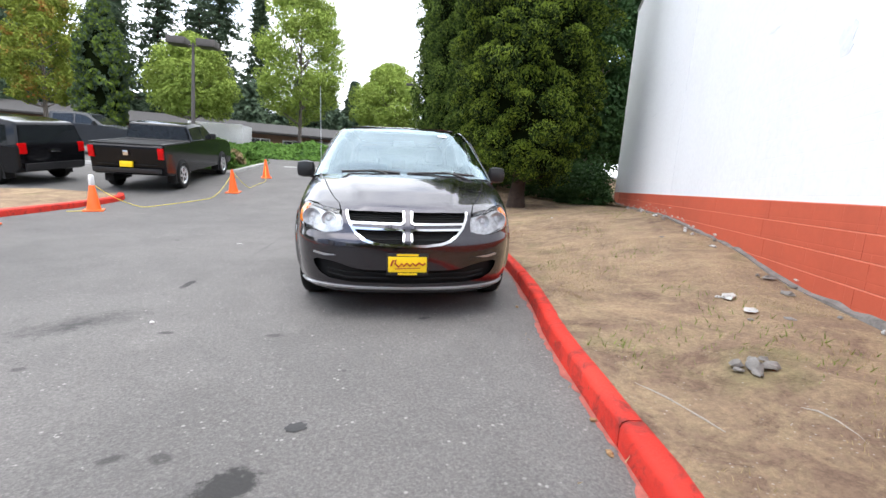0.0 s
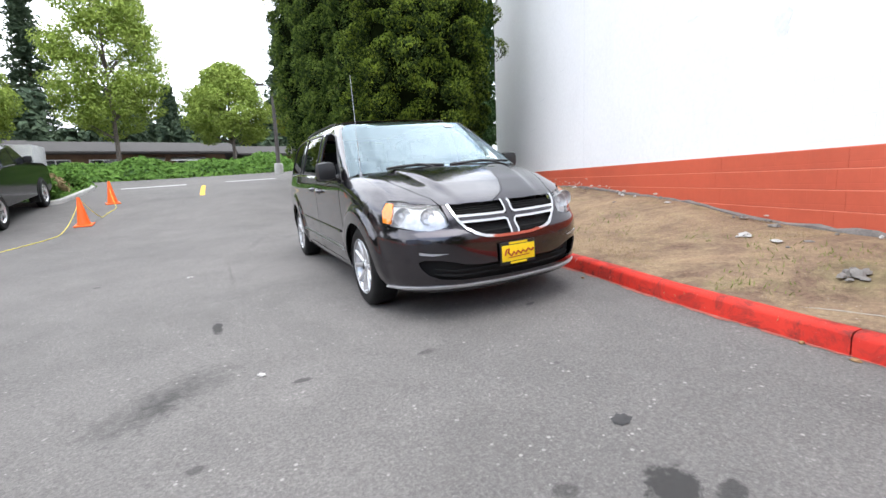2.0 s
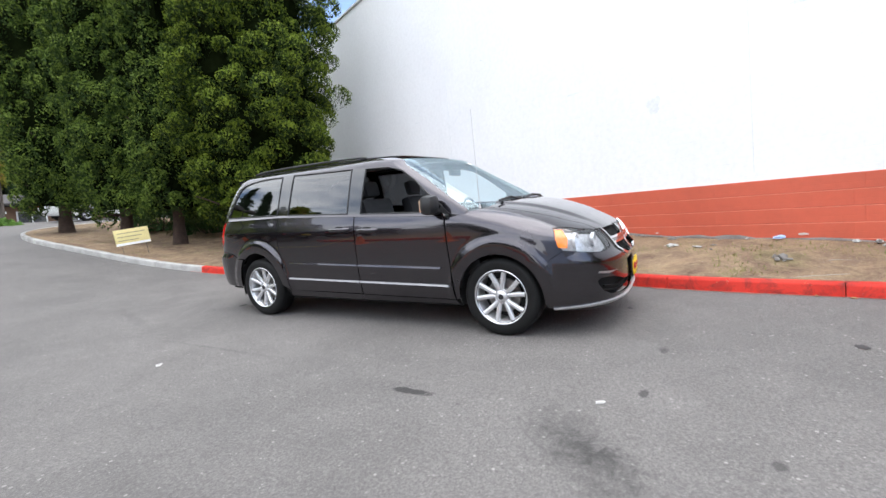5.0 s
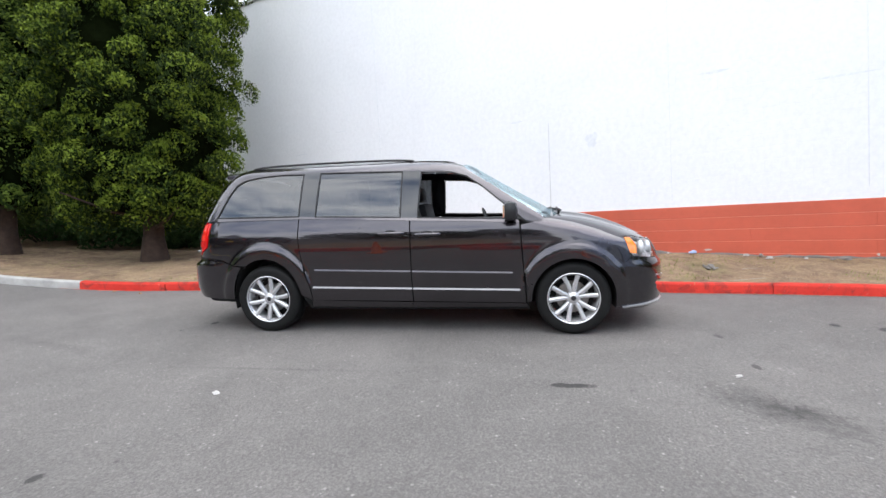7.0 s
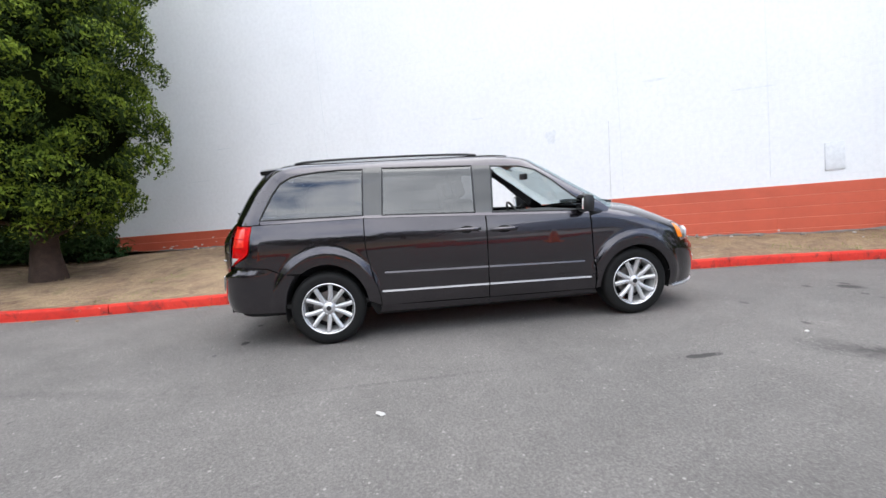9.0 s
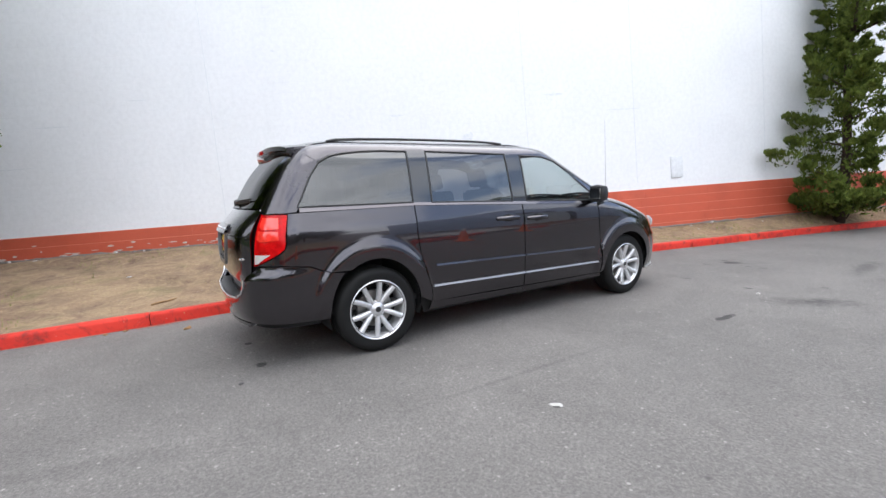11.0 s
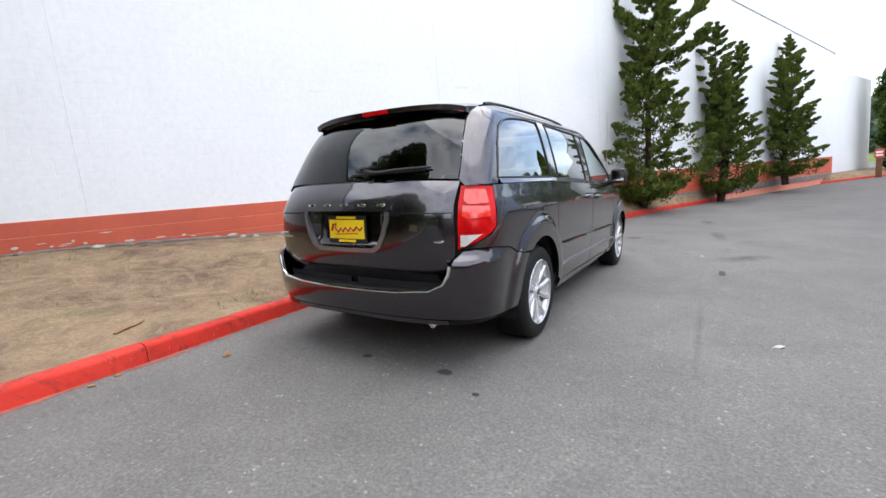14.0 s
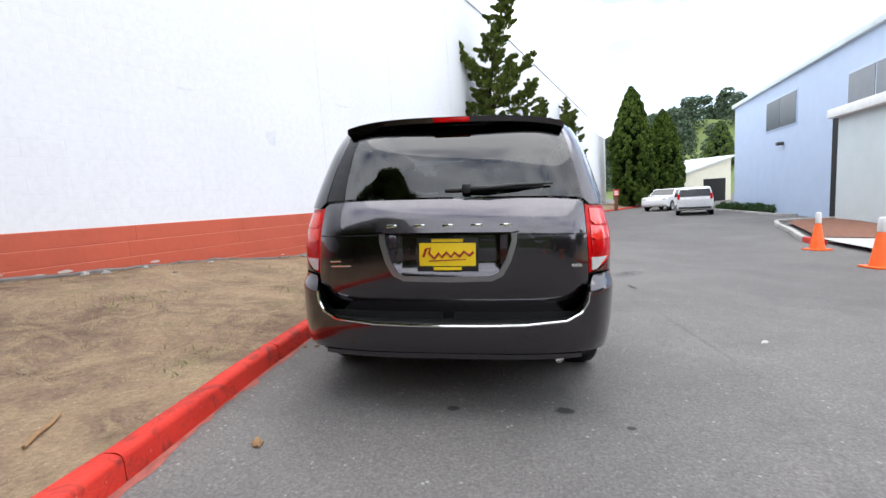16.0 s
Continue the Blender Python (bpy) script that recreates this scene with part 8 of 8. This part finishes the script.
def flat_patch(name, pts, mat_, label, category, up=0.004, thick=0.0, kind="structure"):
    """A thin sheet on the road inside a plan outline."""
    xs, ys = [p[0] for p in pts], [p[1] for p in pts]
    nx, nyy = max(1, int((max(xs) - min(xs)) / 0.6)), max(1, int((max(ys) - min(ys)) / 0.6))
    gx_, gy_ = np.linspace(min(xs), max(xs), nx + 1), np.linspace(min(ys), max(ys), nyy + 1)
    index, verts, faces = {}, [], []
    for i in range(nx):
        col = cut(cut(pts, 0, gx_[i] - (1e-6 if i == 0 else 0), True), 0, gx_[i + 1] + (1e-6 if i == nx - 1 else 0), False)
        for j in range(nyy):
            cell = cut(cut(col, 1, gy_[j] - (1e-6 if j == 0 else 0), True), 1, gy_[j + 1] + (1e-6 if j == nyy - 1 else 0), False) if len(col) > 2 else []
            ids = []
            for x, y in cell:
                key = (round(x, 4), round(y, 4))
                if key not in index:
                    index[key] = len(verts)
                    verts.append((x, y, float(hgt(x, y)) + up))
                if index[key] not in ids:
                    ids.append(index[key])
            if len(ids) > 2:
                faces.append(ids)
    me = mesh_of(name, verts, faces)
    bm = bmesh.new()
    bm.from_mesh(me)
    bmesh.ops.recalc_face_normals(bm, faces=bm.faces[:])
    if bm.faces and sum(f.normal.z for f in bm.faces) < 0:
        bmesh.ops.reverse_faces(bm, faces=bm.faces[:])
    bm.to_mesh(me)
    bm.free()
    ob = part(name, me, mat_)
    return tagged(ob, label, category, kind=kind)


flat_patch("island_soil", [(-7.62, 1.5), (-7.62, 3.2), (-7.58, 5.0), (-7.35, 6.6), (-7.6, 7.1), (-9.5, 7.3), (-16, 5), (-16, -1), (-8.7, -1.0)], M_SOIL, "dry grassy soil of the car park island", "ground", 0.12)


def blob(cx, cy, rx, ry, seed, n=22, rough=0.35, turn=0.0):
    r = random.Random(seed)
    pts = []
    for k in range(n):
        a = 2 * math.pi * k / n
        s = 1 + r.uniform(-rough, rough)
        x, y = math.cos(a) * rx * s, math.sin(a) * ry * s
        c, sn = math.cos(turn), math.sin(turn)
        pts.append((cx + x * c - y * sn, cy + x * sn + y * c))
    return pts


def spot(x, y, rx, ry, seed, mat_=None, turn=0.0, label="dark oil stain soaked into the asphalt", up=0.0035):
    pts = blob(x, y, rx, ry, seed, 20, 0.22, turn)
    c = (x, y, float(hgt(x, y)) + up)
    verts = [c] + [(px, py, float(hgt(px, py)) + up) for px, py in pts]
    faces = [(0, 1 + k, 1 + (k + 1) % len(pts)) for k in range(len(pts))]
    ob = part("oil_stain", mesh_of("oil_stain", verts, faces), mat_ or M_OIL)
    return tagged(ob, label, "stain", "stains on the asphalt")


for i, (x, y, rx, ry, turn) in enumerate(((-0.56, -3.98, 0.055, 0.04, 0), (-0.95, 2.6, 0.025, 0.018, 0), (0.15, -2.45, 0.05, 0.022, 0.3))):
    spot(x, y, rx, ry, 200 + i, None, turn)
rs = random.Random(5)


def scrap(name, x, y, z, size, seed, mat_, label, category, thick=0.012):
    """A small crumpled piece lying on the ground."""
    r = random.Random(seed)
    bm = bmesh.new()
    bmesh.ops.create_icosphere(bm, subdivisions=2, radius=1)
    for v in bm.verts:
        k = 1 + 0.55 * noise.noise(v.co * 1.6 + Vector((seed * 1.7, 0, 0))) + r.uniform(-0.05, 0.05)
        v.co = Vector((v.co.x * size * k, v.co.y * size * 0.6 * k, max(-0.004, v.co.z * thick * k)))
    ob = part(name, bm, mat_)
    ob.matrix_basis = pose(x, y, z, 0, 0, r.uniform(0, 360))
    return tagged(ob, label, category)


scrap("paper_scrap", -2.45, 1.09, float(hgt(-2.45, 1.09)) + 0.004, 0.038, 1, M_PAPER, "small white paper scrap on the asphalt", "litter", 0.01)
scrap("paper_scrap", -1.91, -2.52, float(hgt(-1.91, -2.52)) + 0.004, 0.03, 2, M_PAPER, "small white paper scrap on the asphalt", "litter", 0.01)
scrap("stone", 2.62, -2.74, verge_z(2.62, -2.74) + 0.005, 0.09, 3, M_PAPER, "pale flat stone on the dry soil", "stone", 0.035)
scrap("paper_scrap", 2.54, -3.06, verge_z(2.54, -3.06) + 0.006, 0.08, 4, M_PAPER, "white paper scrap on the dry soil", "litter", 0.012)
M_BLUE = plain("pale_blue_plastic", (0.35, 0.50, 0.75), 0.4)
scrap("plastic_cup", 2.75, -4.0, verge_z(2.75, -4.0) + 0.03, 0.07, 6, M_BLUE, "crushed pale blue plastic cup by the wall", "cup", 0.04)
for i, (dx, dy, s, hh) in enumerate(((0, 0, 0.075, 0.045), (0.07, -0.03, 0.05, 0.035), (-0.06, 0.05, 0.045, 0.03), (0.03, 0.06, 0.035, 0.025), (-0.04, -0.07, 0.035, 0.02), (0.10, 0.05, 0.03, 0.02), (-0.10, -0.01, 0.03, 0.015))):
    scrap("stump_piece", 1.83 + dx, -3.89 + dy, verge_z(1.83 + dx, -3.89 + dy) + 0.015, s, 20 + i, M_STONE, "broken grey lump of an old stump in the soil", "stump", hh)
v, f = tube([(1.81, 3.24, 0), (1.85, 3.15, 0.006), (1.88, 3.06, 0.0), (1.91, 2.98, 0.01)], [0.009, 0.012, 0.010, 0.006], 7)
st = part("stick", mesh_of("stick", [(x, y, z + verge_z(x, y) + 0.012) for x, y, z in v], f), M_LEAFBROWN)
tagged(st, "broken brown stick on the dry verge", "stick")
rs = random.Random(8)
for i in range(26):
    t = rs.random()
    k = int(lerp(len(kerb_line) * 0.42, len(kerb_line) * 0.75, t))
    p = kerb_line[k]
    x, y = p.x - abs(rs.gauss(0, 0.10)) - 0.03, p.y + rs.uniform(-0.1, 0.1)
    scrap("dry_leaf", x, y, float(hgt(x, y)) + 0.006, rs.uniform(0.018, 0.04), 500 + i, M_LEAFBROWN, "dry brown leaf lying by the kerb", "leaf", 0.012)
scrap("dry_leaf", 0.93, 2.9, float(hgt(0.93, 2.9)) + 0.006, 0.045, 530, M_LEAFBROWN, "dry brown leaf lying by the kerb", "leaf", 0.02)
for i in range(60):
    k = rs.randrange(len(VERGE_P))
    x, y, z = VERGE_P[k]
    if -9 < y < 8 and (W_INV @ Vector((x, y, 0))).x < -0.15 and min((q.x - x) ** 2 + (q.y - y) ** 2 for q in kerb_line[::2]) > 0.06:
        scrap("pebble", x, y, z + 0.004, rs.uniform(0.015, 0.04), 600 + i, M_STONE if i % 3 else M_PAPER, "small pebble on the dry soil", "pebble", 0.015)

# pale bare roots on the soil
M_ROOT = plain("bleached_root", (0.30, 0.265, 0.225), 0.9, vary=0.3, scale=25, bump=0.4)
for pts in (((1.17, -3.86), (1.21, -3.95), (1.24, -4.04), (1.26, -4.14), (1.275, -4.24), (1.29, -4.36)), ((1.73, -4.27), (1.765, -4.32), (1.775, -4.40), (1.76, -4.50), (1.72, -4.60))):
    line = [(x, y, verge_z(x, y) + 0.001) for x, y in pts]
    rt = part("root", mesh_of("root", *tube(line, [0.002] + [0.005, 0.006, 0.004, 0.006, 0.002][-(len(pts) - 1):], 6)), M_ROOT)
    tagged(rt, "thin bleached root lying bare on the dry soil", "root")

# crumbled pieces along the foot of the wall
rs = random.Random(31)
for i in range(44):
    y = rs.uniform(-8.0, 7.5)
    p = WALL @ Vector((-rs.uniform(0.07, 0.26), wall_s(y), 0))
    scrap("rubble_piece", p.x, p.y, verge_z(p.x, p.y) + 0.012, rs.uniform(0.02, 0.075), 700 + i, M_PAPER if i % 3 == 0 else M_STONE, "crumbled piece of concrete at the wall's foot", "rubble", rs.uniform(0.015, 0.04))

# road paint
flat_patch("yellow_line", [(-2.58, 12.7), (-2.42, 12.7), (-2.42, 16.6), (-2.58, 16.6)], M_LINE, "worn yellow line on the drive", "road marking", 0.005)
flat_patch("stop_line", [(-5.6, 17.3), (-3.2, 17.6), (-3.2, 18.0), (-5.6, 17.7)], M_LINEW, "worn white line at the street's edge", "road marking", 0.005)
flat_patch("stop_line", [(-1.6, 17.7), (0.6, 17.6), (0.6, 18.0), (-1.6, 18.1)], M_LINEW, "worn white line at the street's edge", "road marking", 0.005)

# yellow yard sign under the conifers
sx, sy = 1.24, 9.06
sz = verge_z(sx, sy)
ys = thing("yard_sign", pose(sx, sy, sz, 0, -6, -28), "small pale yellow yard sign on wire legs under the conifers", "sign")
part("board", box_bm(-0.36, 0.36, -0.008, 0.008, 0.26, 0.66, 0.004), plain("faded_yellow_board", (0.72, 0.62, 0.28), 0.6, vary=0.08), ys)
for i in range(3):
    part("text_bar", box_bm(-0.30, 0.28 - 0.08 * i, -0.012, -0.008, 0.555 - 0.09 * i, 0.575 - 0.09 * i), plain("faded_print", (0.35, 0.30, 0.18), 0.7) if i == 0 else bpy.data.materials["faded_print"], ys)
part("white_strip", box_bm(-0.355, 0.355, -0.011, -0.008, 0.265, 0.32), M_WHITEPRINT, ys)
for s in (-0.25, 0.25):
    part("wire_leg", mesh_of("wire_leg", *tube([(s, 0, -0.15), (s, 0, 0.4)], 0.006, 6)), M_STEEL, ys)

# red and white sign on a timber post
rp = thing("post_sign", pose(*on(-11.2, -36.0), 0, 0, 165), "small red sign on a brown timber post beside the red kerb", "sign")
part("post", box_bm(-0.16, 0.16, -0.06, 0.06, -0.3, 1.35, 0.01), M_WOOD, rp)
part("board", box_bm(-0.24, 0.24, -0.085, -0.062, 1.30, 1.90, 0.008), M_SIGNRED, rp)
for i in range(2):
    part("text_bar", box_bm(-0.17, 0.17, -0.09, -0.085, 1.42 + 0.2 * i, 1.54 + 0.2 * i), M_WHITEPRINT, rp)


def lamp_post(x, y, high, label, twin):
    lp = thing("street_lamp", Matrix.Translation(on(x, y)), label, "street lamp")
    part("pole", mesh_of("pole", *tube([(0, 0, -0.3), (0, 0, high * 0.5), (0, 0, high)], [0.13, 0.10, 0.07], 12)), M_STEEL, lp)
    part("pole_base", mesh_of("pole_base", *lathe([(0.24, -0.2), (0.24, 0.55), (0.20, 0.6), (0.0, 0.6)], 20, "z")), M_CONCRETE, lp)
    if twin:
        for s in (-1, 1):
            arm = part("lamp_arm", mesh_of("lamp_arm", *tube([(0, 0, high - 0.15), (s * 0.45, 0, high - 0.1)], 0.04, 8)), M_STEEL, lp)
            part("lamp_head", box_bm(min(s * 0.3, s * 1.3), max(s * 0.3, s * 1.3), -0.42, 0.42, high - 0.18, high + 0.22, 0.05), M_STEEL, arm)
    else:
        arm = part("lamp_arm", mesh_of("lamp_arm", *tube([(0, 0, high - 0.02), (-0.1, 0, high + 0.15), (-0.5, 0, high + 0.2)], 0.035, 8)), M_STEEL, lp)
        part("lamp_head", box_bm(-0.8, -0.4, -0.12, 0.12, high + 0.12, high + 0.24, 0.04), M_STEEL, arm)
    return lp


lamp_post(-11.8, 22.0, 6.3, "tall lamp post with two box heads", True)
lamp_post(1.2, 21.0, 4.6, "slim grey lamp post beside the street", False)


# low brown building across the street
def low_building(x0, x1, y, base, eave, ridge, label):
    b = thing("low_building", Matrix.Translation((0, 0, 0)), label, "building")
    part("wall", box_bm(x0, x1, y, y + 9, base - 1, eave), M_BROWNWALL, b)
    v, f = prism([(y - 1.2, eave - 0.1), (y - 1.2, eave + 0.05), (y + 4.5, ridge), (y + 10, eave + 0.05), (y + 10, eave - 0.1)], "x", x0 - 0.8, x1 + 0.8)
    part("roof", mesh_of("roof", v, f, False), M_ROOFGREY, b)
    n = int((x1 - x0) / 3.4)
    r = random.Random(int(x0))
    for i in range(n):
        cx = lerp(x0 + 1.4, x1 - 1.4, (i + 0.5) / n)
        if r.random() < 0.2:
            continue
        tall = r.random() < 0.4
        win = part("window", box_bm(cx - 0.95, cx + 0.95, y - 0.05, y + 0.02, base + (0.3 if tall else 0.9), eave - 0.5, 0.01), M_BAND, b, "white framed window")
        part("pane", box_bm(cx - 0.85, cx - 0.05, y - 0.07, y - 0.05, base + (0.4 if tall else 1.0), eave - 0.6), M_DARKGLASS, win)
        part("pane", box_bm(cx + 0.05, cx + 0.85, y - 0.07, y - 0.05, base + (0.4 if tall else 1.0), eave - 0.6), M_DARKGLASS, win)
        if r.random() < 0.35:
            v, f = prism([(y - 0.06, eave - 0.35), (y - 0.9, eave - 0.62), (y - 0.9, eave - 0.72), (y - 0.06, eave - 0.5)], "x", cx - 1.3, cx + 1.3)
            part("awning", mesh_of("awning", v, f, False), M_BAND, b, "pale awning")
    return b


low_building(-62, -17.2, 42, 2.6, 5.0, 6.6, "long low brown building with a grey roof across the street")
low_building(-16, -1.0, 40, 2.6, 4.9, 6.3, "low brown building with a grey roof across the street")
low_building(1.0, 22, 43, 2.6, 5.0, 6.3, "low brown building with a grey roof and wide windows")
tr = thing("white_trailer", stand(-14.2, 33.0, 88, 0.2), "white box trailer parked across the street", "trailer")
part("box", box_bm(-1.1, 1.1, -2.1, 2.1, 0.5, 2.25, 0.06), M_WHITECAR, tr)
for s in (-1, 1):
    small_wheel(tr, s * 1.0, 0.0, 0.36, s)

# pale blue building with a lower annex
BL = pose(-14.66, -16.5, 0, 0, 0, -math.degrees(math.atan(0.24)))
bb = thing("blue_building", BL, "pale blue painted building with grey windows and a lower annex", "building")
part("wall", box_bm(-12, 0, -13.5, 6.2, -2.5, 6.05), M_BLUEWALL, bb)
part("roof_edge", box_bm(-12.1, 0.18, -13.65, 6.3, 6.05, 6.3, 0.02), M_PALEWALL, bb)
M_GREYPANE = plain("grey_dusty_glass", (0.085, 0.10, 0.12), 0.30, vary=0.15, scale=2)
for y0, y1, z0, z1 in ((-6.94, -2.57, 3.62, 5.36), (2.16, 6.0, 3.66, 4.96)):
    wi = part("window", box_bm(-0.05, 0.03, y0, y1, z0, z1, 0.01), M_BLUEWALL, bb)
    ym = (y0 + y1) / 2
    part("pane", box_bm(0.02, 0.045, y0 + 0.10, ym - 0.04, z0 + 0.1, z1 - 0.1), M_GREYPANE, wi, "grey dusty window pane")
    part("pane", box_bm(0.02, 0.045, ym + 0.04, y1 - 0.10, z0 + 0.1, z1 - 0.1), M_GREYPANE, wi, "grey dusty window pane")
part("lamp_box", box_bm(0.0, 0.3, -4.5, -4.2, 2.75, 2.92, 0.03), M_STEEL, bb, "small dark wall lamp")
part("doorway", box_bm(-0.05, 0.04, 1.1, 2.4, -1.4, 3.45, 0.01), M_UNDER, bb, "tall dark doorway")
part("annex_wall", box_bm(0.05, 0.40, 2.5, 6.0, -2.0, 3.25), M_PALEWALL, bb)
part("annex_roof", box_bm(0.02, 0.70, 2.3, 6.15, 3.26, 3.6, 0.03), M_BAND, bb)
ck = tagged(new("bed_kerb"), "grey and red kerb round the mulch bed", "kerb", kind="structure")
kerb_run(smooth_line([(-14.2, -14.6), (-12.2, -14.6), (-11.2, -13.4), (-9.6, -10.0), (-8.3, -7.4), (-8.0, -6.2)], 0.3), ck, lambda p: p.y > -8.0, side=1)
flat_patch("mulch_bed", [(-13.8, -14.4), (-12.3, -14.3), (-11.4, -13.2), (-9.8, -9.9), (-8.5, -7.3), (-9.5, -6.4), (-11.5, -8.0), (-13.3, -12.5)], M_MULCH, "red-brown bark mulch bed behind the kerb", "ground", 0.11)
flat_patch("walkway", [(-8.4, -7.2), (-8.0, -5.9), (-7.6, -4.2), (-9.4, 0.5), (-11.5, 0.5), (-11.3, -7.9), (-9.5, -6.3)], M_CONCRETE, "pale concrete walkway to the annex", "pavement", 0.10)
rk = tagged(new("walk_kerb"), "red painted kerb end beside the walkway", "kerb", kind="structure")
kerb_run(smooth_line([(-7.9, -4.6), (-7.2, -3.4), (-7.0, -2.0), (-7.3, 0.4)], 0.3), rk, lambda p: True, side=-1)
sk = tagged(new("shrub_kerb"), "low grey kerb along the shrubs", "kerb", kind="structure")
kerb_run(smooth_line([(-17.6, -30.6), (-16.5, -30.0), (-15.9, -28.0), (-15.2, -23.0), (-14.6, -19.0), (-14.9, -17.8)], 0.3), sk, lambda p: False, side=1)
gb = thing("garage_building", pose(-23.0, -45, 0, 0, 0, 24), "cream painted garage with a dark open door", "building")
v, f = prism([(-3.2, -2.5), (3.2, -2.5), (3.2, 1.9), (-3.2, 3.4)], "y", -6, 0)
part("wall", mesh_of("wall", v, f, False), M_CREAM, gb)
part("garage_door", box_bm(-2.4, 0.6, -0.02, 0.06, -1.6, 1.2, 0.01), M_UNDER, gb, "dark open garage door")
v, f = prism([(-3.5, 3.42), (3.5, 1.82), (3.5, 1.98), (-3.5, 3.6)], "y", -6.3, 0.3)
part("roof", mesh_of("roof", v, f, False), M_PALEWALL, gb)
